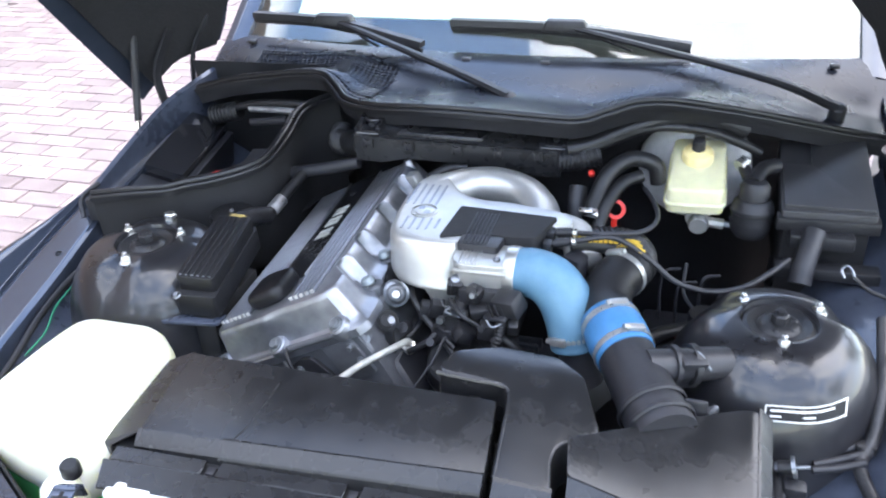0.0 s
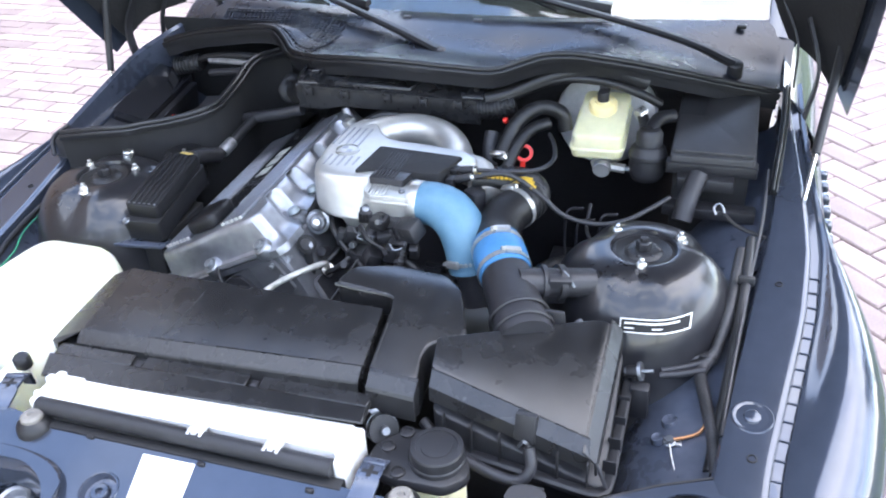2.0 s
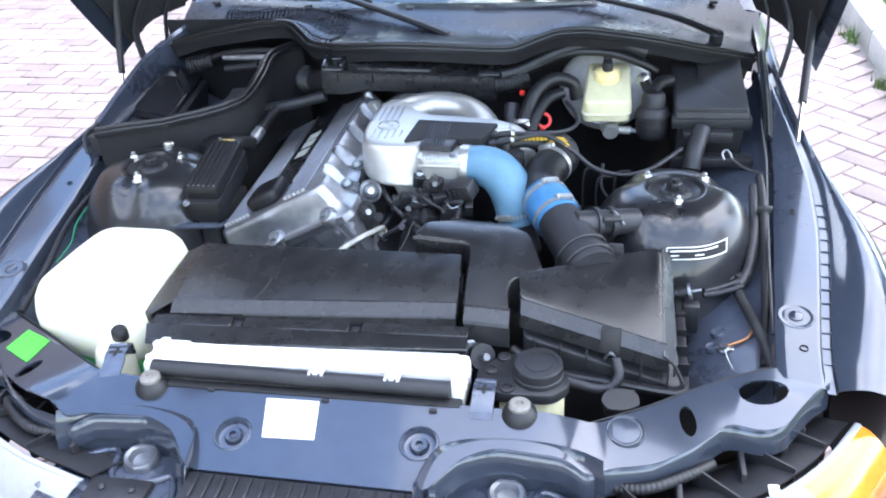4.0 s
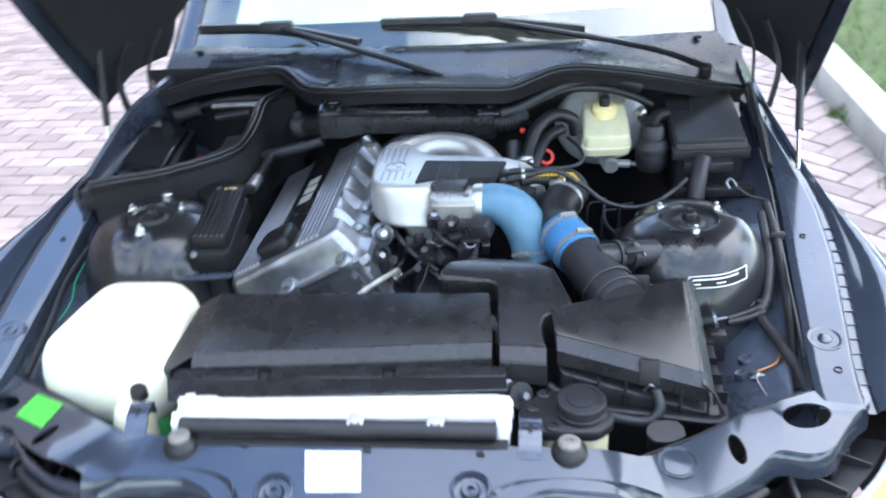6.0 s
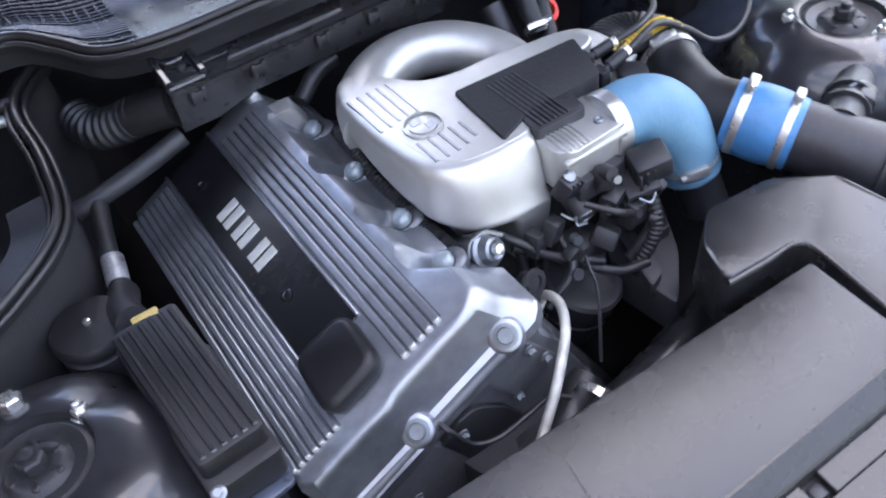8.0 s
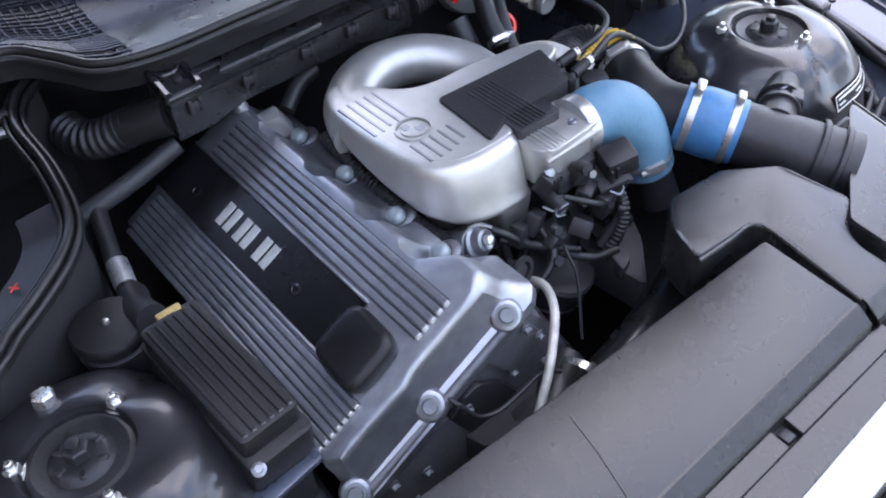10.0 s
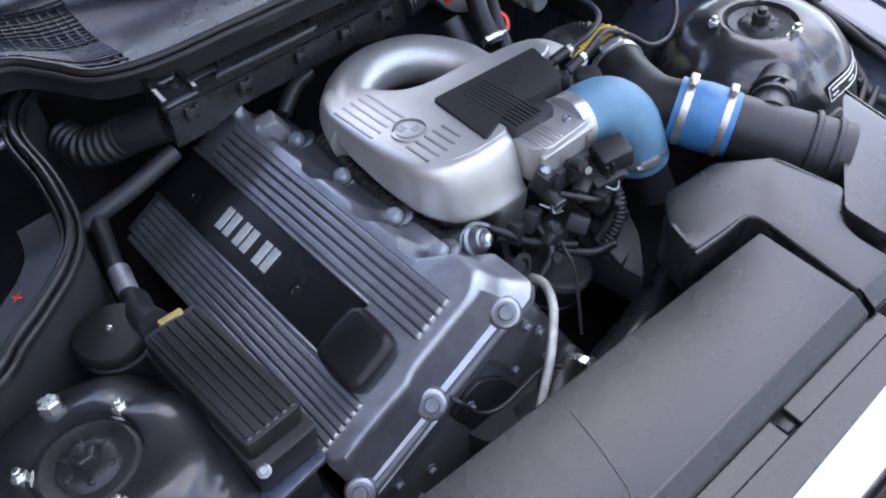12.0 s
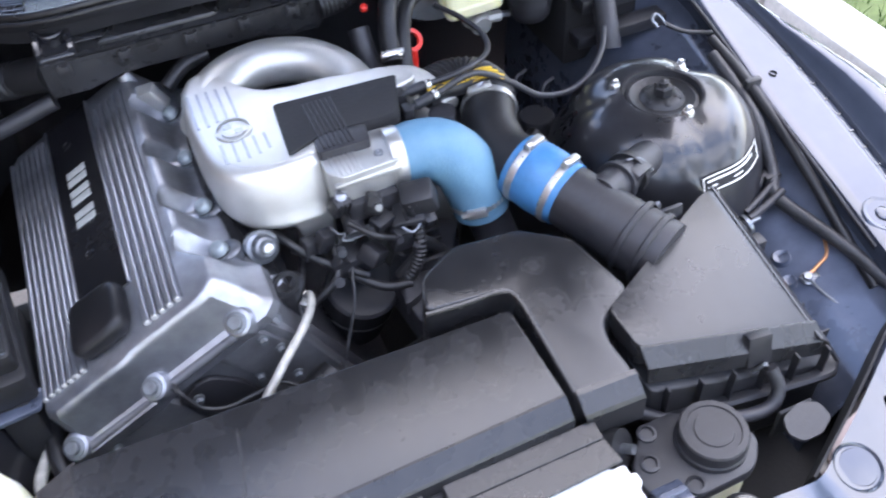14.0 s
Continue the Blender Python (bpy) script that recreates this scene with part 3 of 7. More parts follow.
# strut towers
for side in (1, -1):
    c = Vector((0.538, -0.005, 0.0)) if side == 1 else Vector((-0.536, 0.0, 0.012))
    prof = [(0.30, 0.42), (0.24, 0.47), (0.19, 0.53), (0.168, 0.60), (0.158, 0.655), (0.147, 0.695), (0.133, 0.722), (0.115, 0.745), (0.098, 0.757), (0.082, 0.762), (0.060, 0.766), (0.055, 0.765), (0.0525, 0.757), (0.04, 0.755)]
    rings = []
    for r, h in prof:
        ring = []
        for i in range(48):
            a = 2 * math.pi * i / 48
            flute = max(0, math.cos(3 * (a + math.pi / 2))) ** 3
            k = 1 - (0.05 * flute if 0.09 < r < 0.16 else 0)
            lift = -0.009 * flute if 0.07 < r < 0.14 else 0
            stretch = 1.0 + (0.10 * max(0, math.sin(a)) if r > 0.15 else 0)
            ring.append((c.x + r * k * math.cos(a), c.y + r * k * math.sin(a) * stretch, c.z + h + lift))
        rings.append(ring)
    bm = loft(rings)
    tower = part("strut_tower", bm, TOWER, car, "domed satin black suspension strut tower")
    top = c.z + 0.757
    part("strut_mount", lathe([(0.052, -0.004), (0.052, 0.001), (0.046, 0.003), (0.038, 0.0), (0.032, -0.001), (0.028, 0.003), (0.022, 0.006), (0.015, 0.005)], (c.x, c.y, top), (0, 0, 1), 36), RUBBER, tower, "rubber strut mount")
    part("strut_nut", join(lathe([(0.013, 0), (0.013, 0.012), (0.011, 0.014)], (c.x, c.y, top + 0.006), (0, 0, 1), 6), lathe([(0.007, 0.010), (0.007, 0.020), (0.003, 0.021)], (c.x, c.y, top + 0.006), (0, 0, 1), 10)), PLASTIC, tower)
    for k in range(6):
        lug = box(0.016, 0.028, -0.004, 0.004, 0.0, 0.0065, 0.002, 1)
        lug.transform(Matrix.Translation((c.x, c.y, top)) @ Matrix.Rotation(radians(60 * k + 15), 4, "Z"))
        part("mount_lug", lug, RUBBER, tower)
    if side == 1:
        studs = ((0.488, 0.041, 0.754), (0.594, 0.035, 0.757), (0.541, -0.062, 0.758))
    else:
        studs = ((-0.590, 0.026, 0.768), (-0.533, -0.068, 0.770), (-0.484, 0.032, 0.768))
    for s in studs:
        part("stud_nut", bolt(s, (0, 0, 1), 0.0085, 0.011, 1.45, 0.010), STEEL, tower, "zinc plated nut on its stud")
    if side == -1:
        part("adjuster_bolt", join(lathe([(0.012, 0), (0.012, 0.018), (0.010, 0.02)], (-0.537, 0.080, 0.768), (0.1, 0.1, 1), 6), lathe([(0.007, -0.02), (0.007, 0.0)], (-0.537, 0.080, 0.768), (0.1, 0.1, 1), 10)), STEEL, tower, "long bright bolt")
    else:
        # the small warning plate on the front of the tower
        def on_tower(x, h, d=0.0):
            r = line([(0.655, 0.158), (0.695, 0.147), (0.722, 0.133)], h) + d
            rr = r * (1 - 0.05 * max(0, math.cos(3 * math.asin((x - c.x) / r))) ** 3)
            return (x, c.y - math.sqrt(max(rr * rr - (x - c.x) ** 2, 0)), h)

        def strip(x0, x1, h0, h1, d):
            rows = [[on_tower(x0 + (x1 - x0) * i / 10, h0 + 0.012 + 0.07 * (x1 - x0) * i / 10 + 0.07 * (x0 - 0.522), d), on_tower(x0 + (x1 - x0) * i / 10, h1 + 0.012 + 0.07 * (x1 - x0) * i / 10 + 0.07 * (x0 - 0.522), d)] for i in range(11)]
            return sheet(rows, 0.0006)

        tag_ = part("warning_label", strip(0.522, 0.629, 0.680, 0.701, 0.0015), MATT, tower, "black sticker with a silver border")
        for x0, x1, h0, h1 in ((0.522, 0.629, 0.6993, 0.701), (0.522, 0.629, 0.680, 0.6817), (0.522, 0.5237, 0.680, 0.701), (0.6273, 0.629, 0.680, 0.701), (0.529, 0.612, 0.693, 0.6955), (0.529, 0.544, 0.686, 0.688), (0.572, 0.588, 0.686, 0.688)):
            part("label_line", strip(x0, x1, h0, h1, 0.0022), SILVER_INK, tag_)

# front cross panel with its wells, holes and pressed rings
right = [(0.33, -0.53), (0.406, -0.522), (0.547, -0.435), (0.69, -0.345), (0.775, -0.345), (0.768, -0.40), (0.735, -0.43), (0.715, -0.455), (0.685, -0.497), (0.650, -0.508), (0.604, -0.50), (0.560, -0.545), (0.498, -0.585), (0.435, -0.600),
         (0.405, -0.622), (0.375, -0.606), (0.27, -0.60), (0.225, -0.620), (0.18, -0.680)]
driver = [(0.33, -0.535), (0.406, -0.535), (0.489, -0.490), (0.550, -0.454), (0.619, -0.412), (0.689, -0.378), (0.765, -0.358)] + right[5:]
outer = driver + [(-x, y) for x, y in right[::-1]]


def panel_z(x, y):
    slope = 1 if abs(x) < 0.34 else 0.95 if x > 0 else max(0.15, 1 - 6 * (abs(x) - 0.34))
    mid = 0.660 + 0.24 * (y + 0.53) * slope - 0.05 * max(0, abs(x) - 0.38) + (0.12 * max(0, y + 0.45) if abs(x) > 0.5 else 0)
    d = max(0, min(1, (x - 0.34) / 0.10))
    mid = min(mid - 0.018 * d * d * (3 - 2 * d), 0.656 - 0.02 * max(0, x - 0.4) if x > 0.4 else 1)
    k = max(0, min(1, (-x - 0.40) / 0.10))
    k = k * k * (3 - 2 * k)
    return k * (0.656 - 0.07 * (y + 0.48) + 0.08 * (x + 0.5)) + (1 - k) * mid


holes = []
for s in (1, -1):
    holes += [circle(0.546, -0.506, 0.012, 0.026, 16, 0.15) if s == 1 else circle(-0.522, -0.532, 0.012, 0.026, 16, -0.35), circle(s * 0.660, -0.437, 0.038, 0.024, 20, s * 0.3), circle(*((0.159, -0.605) if s == 1 else (-0.128, -0.617)), 0.0265, 0.0265, 24)]
bm = plate(rounded(outer, 0.018, 3), holes, panel_z, 0.004, 0.0)
slam = part("slam_panel", bm, PAINT, car, "black painted front cross panel with pressed holes")
rows = []
skirt = rounded(right[5:], 0.018, 3)
for s in (1, -1):
    bm = sheet([[(s * x, y, panel_z(x, y) - 0.001), (s * x, y - 0.004, panel_z(x, y) - 0.006), (s * x, y - 0.008, panel_z(x, y) - 0.02), (s * (x + 0.001), y - 0.010, panel_z(x, y) - 0.042)] for x, y in skirt], 0.002)
    part("front_flange", bm, PAINT, slam, "turned-down edge of the panel")
    # pressed rings and discs
    part("pressed_disc", lathe([(r * (0.80 if s == 1 else 1), h) for r, h in ((0.036, 0.0), (0.034, 0.003), (0.031, 0.001), (0.029, -0.002), (0.026, 0.0015), (0.001, 0.002))], ((0.456, -0.537, panel_z(0.456, -0.537) + 0.0005) if s == 1 else (-0.452, -0.533, panel_z(0.452, -0.533) + 0.0005)), (0, -0.23 if s == 1 else 0, 1), 30), PAINT, slam)
    rx, ry = (0.159, -0.605) if s == 1 else (-0.128, -0.617)
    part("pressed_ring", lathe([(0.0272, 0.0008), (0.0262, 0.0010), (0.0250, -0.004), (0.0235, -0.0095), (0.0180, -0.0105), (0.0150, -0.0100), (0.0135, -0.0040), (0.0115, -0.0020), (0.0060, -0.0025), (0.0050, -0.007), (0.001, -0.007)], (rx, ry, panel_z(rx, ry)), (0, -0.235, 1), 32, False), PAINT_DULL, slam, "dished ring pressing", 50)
    part("ring_boss", lathe([(0.0150, -0.0095), (0.0138, -0.0030), (0.0118, -0.0008), (0.0060, -0.0012), (0.0048, -0.006)], (rx, ry, panel_z(rx, ry)), (0, -0.235, 1), 28, False), PAINT, slam)
    part("ring_lip", lathe([(0.0300, 0.0002), (0.0290, 0.0016), (0.0272, 0.0018), (0.0262, -0.002)], (rx, ry, panel_z(rx, ry)), (0, -0.235, 1), 32, False), PAINT, slam)
    # latch well with its striker cup
    x0, x1 = (0.17, 0.43)
    bm = box(x0, x1, -0.74, -0.598, 0.560, 0.568, 0.002)
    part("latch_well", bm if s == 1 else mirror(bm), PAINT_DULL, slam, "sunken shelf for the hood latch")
    rim = [(0.170, -0.690), (0.185, -0.625), (0.215, -0.598), (0.270, -0.586), (0.330, -0.585), (0.385, -0.594), (0.425, -0.612)]
    rows_w = [[(s * x, y, 0.648), (s * x, y - 0.006, 0.640), (s * (x + 0.004), y - 0.016, 0.61), (s * (x + 0.006), y - 0.022, 0.566)] for x, y in [tuple(q.xy) for q in spline([Vector((a, b, 0)) for a, b in rim], 5)]]
    part("well_wall", sheet(rows_w, 0.002), PAINT, slam, "pressed wall round the latch")
    step_ = [(0.205, -0.700), (0.225, -0.655), (0.258, -0.668), (0.320, -0.668), (0.340, -0.610), (0.400, -0.640), (0.430, -0.70)]
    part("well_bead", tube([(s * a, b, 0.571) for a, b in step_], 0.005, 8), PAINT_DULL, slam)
    cupx = 0.290
    part("latch_cup", lathe([(0.028, 0), (0.028, 0.012), (0.025, 0.017), (0.019, 0.015), (0.015, 0.004), (0.006, 0.003)], (s * cupx, -0.625, 0.566), (0, -0.1, 1), 28), ALU, slam, "grey cast latch cup")
    bm = lathe([(0.021, 0), (0.021, 0.003), (0.017, 0.003), (0.016, -0.004)], (0.352, -0.640, 0.5685), (0, 0, 1), 22)
    part("well_hole", bm if s == 1 else mirror(bm), MATT, slam)
    bm = box(0.245, 0.345, -0.72, -0.672, 0.568, 0.580, 0.003)
    part("latch_plate", bm if s == 1 else mirror(bm), PLASTIC, slam)
    for dx in (0.27, 0.32):
        part("rivet", lathe([(0.006, 0), (0.006, 0.003), (0.003, 0.006)], (s * dx, -0.695, 0.580), (0, 0, 1), 12), GREYPL, slam)
    # rubber hood stop
    bx, by = (0.300, -0.540) if s == 1 else (-0.291, -0.546)
    bump = part("hood_stop", lathe([(0.028, -0.012), (0.027, 0.0), (0.025, 0.008), (0.019, 0.013), (0.017, 0.015)], (bx, by, 0.656), (0, 0, 1), 26), RUBBER, slam, "black rubber hood stop")
    part("stop_cap", lathe([(0.0165, 0), (0.0165, 0.006), (0.013, 0.009), (0.006, 0.009), (0.004, 0.006)], (bx, by, 0.670), (0, 0, 1), 24), CAPGREY, bump, "worn grey rubber cap")
part("grille_shelf", box(-0.17, 0.17, -0.74, -0.684, 0.60, 0.625, 0.004), PLASTIC, slam, "ribbed plastic shelf before the panel")
for i in range(16):
    part("shelf_rib", box(-0.155 + i * 0.0205, -0.150 + i * 0.0205, -0.735, -0.69, 0.625, 0.629, 0.001, 1), PLASTIC, slam)
for x, y in ((-0.19, -0.545), (0.0, -0.548), (0.17, -0.55)):
    part("panel_clip", box(x - 0.006, x + 0.006, y - 0.003, y + 0.003, 0.653, 0.6605, 0.0015), PLASTIC, slam)

# black carrier under the panel's rear edge, with its bracket
for s, edge in ((1, driver[1:7]), (-1, right[1:5])):
    rows = [[(s * x, y + 0.006, panel_z(s * x, y) - 0.005), (s * x, y + 0.012, panel_z(s * x, y) - 0.03), (s * x, y + 0.012, 0.30)] for x, y in edge]
    part("lamp_carrier", sheet(rows, 0.003), MATT, slam, "black carrier behind the panel edge")
    part("carrier_floor", prism([(s * 0.33, -0.55), (s * 0.40, -0.54), (s * 0.55, -0.44), (s * 0.77, -0.345), (s * 0.77, -0.28), (s * 0.36, -0.30)], 0.44, 0.46, 0), MATT, slam)
brk_ = part("panel_bracket", plate(rounded([(0.418, -0.470), (0.424, -0.452), (0.452, -0.444), (0.474, -0.452), (0.478, -0.472), (0.456, -0.484), (0.430, -0.484)], 0.006, 3), [], lambda x, y: 0.636 + 0.25 * (y + 0.46), 0.004), PLASTIC, slam, "dark bracket bolted behind the panel")
part("bracket_web", box(0.424, 0.470, -0.448, -0.443, 0.585, 0.638, 0.002), MATT, brk_)

# white label on the cross panel and the green sticker
lab = part("paper_label", prism([(-0.094, -0.552), (-0.009, -0.550), (0.001, -0.616), (-0.080, -0.619)], lambda x, y: panel_z(x, y) + 0.0008, lambda x, y: panel_z(x, y) + 0.0014, 0), WHITE)
tagged(lab, "blank white paper label stuck on the front panel", "label")
grn = part("sticker", prism([(-0.607, -0.475), (-0.602, -0.416), (-0.535, -0.451), (-0.537, -0.516)], lambda x, y: panel_z(x, y) + 0.001, lambda x, y: panel_z(x, y) + 0.0018, 0), LIME)
tagged(grn, "bright green square sticker on the front panel", "sticker")

# headlamps
for s in (1, -1):
    arc = spline([(0.36, -0.700, 0), (0.50, -0.655, 0), (0.63, -0.585, 0), (0.72, -0.505, 0), (0.785, -0.415, 0)], 6)
    arc = [p + Vector((p.x, p.y + 0.15, 0)).normalized() * (0.020 if s == 1 else -0.014) for p in arc]
    rim_rows, rows = [], []
    for p in arc:
        d = Vector((p.x, p.y + 0.15, 0)).normalized()
        put = lambda o, z: (s * (p.x + d.x * o), p.y + d.y * o, z)
        rim_rows.append([put(0.000, 0.586), put(0.003, 0.588), put(0.009, 0.587), put(0.012, 0.582)])
        rows.append([put(0.011, 0.584), put(0.022, 0.580), put(0.038, 0.568), put(0.056, 0.546), put(0.068, 0.520), put(0.074, 0.485)])
    nose = [[(s * (p.x + q), p.y - q * 0.9, z) for q, z in ((0.062, 0.520), (0.074, 0.510), (0.095, 0.49), (0.105, 0.43), (0.09, 0.25))] for p in arc]
    part("bumper_corner", sheet(nose, 0.003), PAINT, car, "black painted nose below the lamp")
    lamp = part("headlamp", sheet(rows[:16], 0.003), LENS, car, "headlamp with a clear lens edge")
    part("lens_rim", sheet(rim_rows, 0.003), LAMPRIM, lamp, "pale grey rim along the lens")
    part("indicator", sheet(rows[15:], 0.003), ORANGE, lamp, "amber turn signal lens")
    back = []
    for p in arc:
        d = Vector((p.x, p.y + 0.15, 0)).normalized()
        back.append([(s * (p.x - d.x * 0.010), p.y - d.y * 0.010, 0.584), (s * (p.x - d.x * 0.05), p.y - d.y * 0.05, 0.578), (s * (p.x - d.x * 0.100), p.y - d.y * 0.100, 0.555), (s * (p.x - d.x * 0.13), p.y - d.y * 0.13, 0.50)])
    part("lamp_housing", sheet(back, 0.003), PLASTIC, lamp, "black plastic lamp housing")
    for i in (4, 9, 14, 19, 22):
        p = arc[i]
        d = Vector((p.x, p.y + 0.15, 0)).normalized()
        bm = box(p.x - d.x * 0.065 - 0.004, p.x - d.x * 0.065 + 0.004, p.y - d.y * 0.07 - 0.028, p.y - d.y * 0.07 + 0.028, 0.56, 0.596, 0.002)
        part("housing_rib", bm if s == 1 else mirror(bm), PLASTIC, lamp)
    p = arc[13]
    bm = box(p.x - 0.008, p.x + 0.008, p.y - 0.010, p.y + 0.012, 0.588, 0.594, 0.003)
    part("lens_clip", bm if s == 1 else mirror(bm), WHITE, lamp)
    arc2 = [Vector((p.x * 1.03, p.y - 0.04, 0)) for p in arc]
    part("bumper_corner", sheet([[(s * p.x, p.y, 0.45), (s * p.x * 1.03, p.y - 0.03, 0.38), (s * p.x * 1.02, p.y - 0.02, 0.2)] for p in arc2], 0.003), PAINT, car, "black painted bumper corner")
    bm = tube([(0.43, -0.600, 0.585), (0.49, -0.605, 0.596), (0.55, -0.570, 0.596), (0.585, -0.535, 0.585)], 0.0085, 10, 8, 0.12, 0.007)
    part("lamp_loom", bm if s == 1 else mirror(bm), RUBBER, lamp, "ribbed wiring conduit")
    for i in (6, 11, 16, 20):
        p = arc[i]
        d = Vector((p.x, p.y + 0.15, 0)).normalized()
        q = Vector((-d.y, d.x, 0)) * 0.0015
        a0, a1 = p - d * 0.012, p - d * 0.095
        web = loft([[tuple(c + o + Vector((0, 0, z))) for c, z in ((a0, 0.560), (a0, 0.592), (a1, 0.600), (a1, 0.545))] for o in (-q, q)])
        part("housing_web", web if s == 1 else mirror(web), PLASTIC, lamp)
part("bumper", sheet([[(x, -0.72 - 0.03 * math.cos(x * 2), 0.56), (x, -0.76 - 0.03 * math.cos(x * 2), 0.5), (x, -0.77, 0.2)] for x in [i * 0.1 - 0.4 for i in range(9)]], 0.003), PAINT, car, "black bumper skin")
part("undertray", box(-0.68, 0.68, -0.68, 0.6, 0.18, 0.20, 0), MATT, car, "dark floor under the engine")

# wheels under the wings
for s in (1, -1):
    bm = lathe([(0.20, -0.1), (0.29, -0.1), (0.31, -0.085), (0.31, 0.085), (0.29, 0.1), (0.20, 0.1)], (s * 0.72, 0.0, 0.31), (1, 0, 0), 40)
    w = part("wheel", bm, RUBBER, car, "black tyre")
    part("rim", lathe([(0.20, -0.06), (0.20, 0.06), (0.17, 0.02), (0.05, 0.04)], (s * 0.73, 0.0, 0.31), (1, 0, 0), 30), ALU, w)

# bulkhead and rain gutter under the seal
SEAL_BACK = [(-0.700, 0.500, 0.868), (-0.610, 0.492, 0.895), (-0.512, 0.484, 0.913), (-0.430, 0.476, 0.926), (-0.366, 0.462, 0.930), (-0.325, 0.43, 0.918), (-0.288, 0.394, 0.906), (-0.22, 0.365, 0.908), (-0.12, 0.345, 0.918),
             (-0.015, 0.335, 0.922), (0.10, 0.335, 0.918), (0.185, 0.340, 0.916), (0.235, 0.352, 0.930), (0.285, 0.366, 0.944), (0.340, 0.378, 0.945), (0.391, 0.392, 0.936), (0.47, 0.422, 0.916), (0.55, 0.456, 0.891), (0.64, 0.505, 0.858), (0.735, 0.556, 0.825)]
SEAL_FRONT = [(-0.715, 0.100, 0.800), (-0.64, 0.106, 0.812), (-0.564, 0.116, 0.820), (-0.530, 0.144, 0.820), (-0.493, 0.171, 0.820), (-0.445, 0.210, 0.824), (-0.416, 0.255, 0.831), (-0.405, 0.325, 0.853), (-0.405, 0.400, 0.872), (-0.385, 0.455, 0.875), (-0.352, 0.490, 0.875)]
back = spline(SEAL_BACK, 6)
rows = [[(p.x, p.y - 0.002, p.z - 0.012), (p.x, p.y + 0.004, p.z - 0.035), (p.x, p.y + 0.05, p.z - 0.045), (p.x, p.y + 0.10, p.z - 0.09), (p.x, p.y + 0.14, p.z - 0.16), (p.x, p.y + 0.14, 0.22)] for p in back]
part("bulkhead", sheet(rows, 0.003), PLASTIC, car, "dark bulkhead panel under the windscreen")
seal_sec = [(-0.019, -0.014), (0.019, -0.014)]
for cx, cy, r in ((0.0150, -0.004, 0.0055), (0.001, 0.003, 0.0078), (-0.0145, -0.003, 0.0055)):
    seal_sec += [(cx + r * math.cos(radians(a)), cy + r * math.sin(radians(a))) for a in range(-25, 206, 23)]
seal_sec = [(a_ * 0.66, b_ * 0.85) for a_, b_ in seal_sec]
part("hood_seal", sweep(back, seal_sec), SEALRUB, car, "ribbed black rubber hood seal")
front = spline(SEAL_FRONT, 6)
part("box_seal", sweep(front, seal_sec), SEALRUB, car, "ribbed rubber seal along the side box")
rows = [[(p.x, p.y, p.z - 0.006), (p.x, p.y - 0.001, p.z - 0.04), (p.x, p.y + 0.002, 0.60)] for p in front]
part("side_box_wall", sheet(rows, 0.003), MATT, car, "black wall of the sunken side box")
part("side_box_floor", prism([(-0.79, 0.10), (-0.57, 0.125), (-0.43, 0.235), (-0.385, 0.40), (-0.36, 0.62), (-0.78, 0.66)], 0.66, 0.665, 0), MATT, car)
ledge = []
for p, q in zip(front, front[1:]):
    if 0.13 < p.y < 0.29:
        n_ = Vector((p.y - q.y, q.x - p.x, 0)).normalized()
        ledge.append([tuple(p + n_ * 0.008 + Vector((0, 0, -0.006))), tuple(p + n_ * 0.030 + Vector((0, 0, -0.009))), tuple(p + n_ * 0.056 + Vector((0, 0, -0.013))), tuple(p + n_ * 0.058 + Vector((0, 0, -0.10)))])
part("side_box_ledge", sheet(ledge, 0.002), PLASTIC, car, "black ledge beside the rubber seal")
rim_l = spline([(-0.765, 0.12, 0.768), (-0.770, 0.30, 0.808), (-0.762, 0.44, 0.845), (-0.725, 0.52, 0.872), (-0.712, 0.60, 0.88)], 6)
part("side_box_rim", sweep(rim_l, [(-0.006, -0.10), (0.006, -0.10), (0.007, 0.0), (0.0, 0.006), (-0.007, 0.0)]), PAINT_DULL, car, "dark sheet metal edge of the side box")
part("side_box_outer", sheet([[(p.x + 0.002, p.y, p.z - 0.09), (p.x + 0.004, p.y, 0.60)] for p in rim_l], 0.002), MATT, car)
part("side_box_rear", sheet([[(x, 0.60 + 0.03 * (x + 0.6), 0.90), (x, 0.60 + 0.03 * (x + 0.6), 0.60)] for x in (-0.76, -0.6, -0.36)], 0.002), MATT, car)
rim_r = spline([(0.752, 0.56, 0.838), (0.752, 0.46, 0.806), (0.745, 0.34, 0.785), (0.738, 0.24, 0.762)], 6)
part("side_seal", sweep(rim_r, [(a_ * 0.6, b_ * 0.7) for a_, b_ in seal_sec]), RUBBER, car, "rubber seal running down the wing")

# cowl panel, windscreen
def glass_base(x):
    return 0.658 + 0.23 * x * x, 0.921 - 0.03 * x * x


COWL = mat("satin_cowl_plastic", (0.010, 0.012, 0.018), 0.27, 0, 0, 0.3, 9, 0, 700, 0.04, spec=0.36)


def cowl_row(x):
    sp = min(back, key=lambda p: abs(p.x - x))
    y1, z1 = glass_base(x)
    y0, z0 = sp.y + 0.012, sp.z - 0.004
    if x < -0.70:
        z0 -= (-0.70 - x) * 0.4
    dip = 0.020 + 0.02 * math.exp(-((x + 0.55) / 0.15) ** 2) + 0.015 * math.exp(-((x - 0.25) / 0.10) ** 2)
    row = []
    for j in range(9):
        t = j / 8
        row.append((x, y0 + (y1 - y0) * t, z0 + (z1 - z0) * t - dip * math.sin(math.pi * min(1, t * 1.15)) ** 2))
    return row


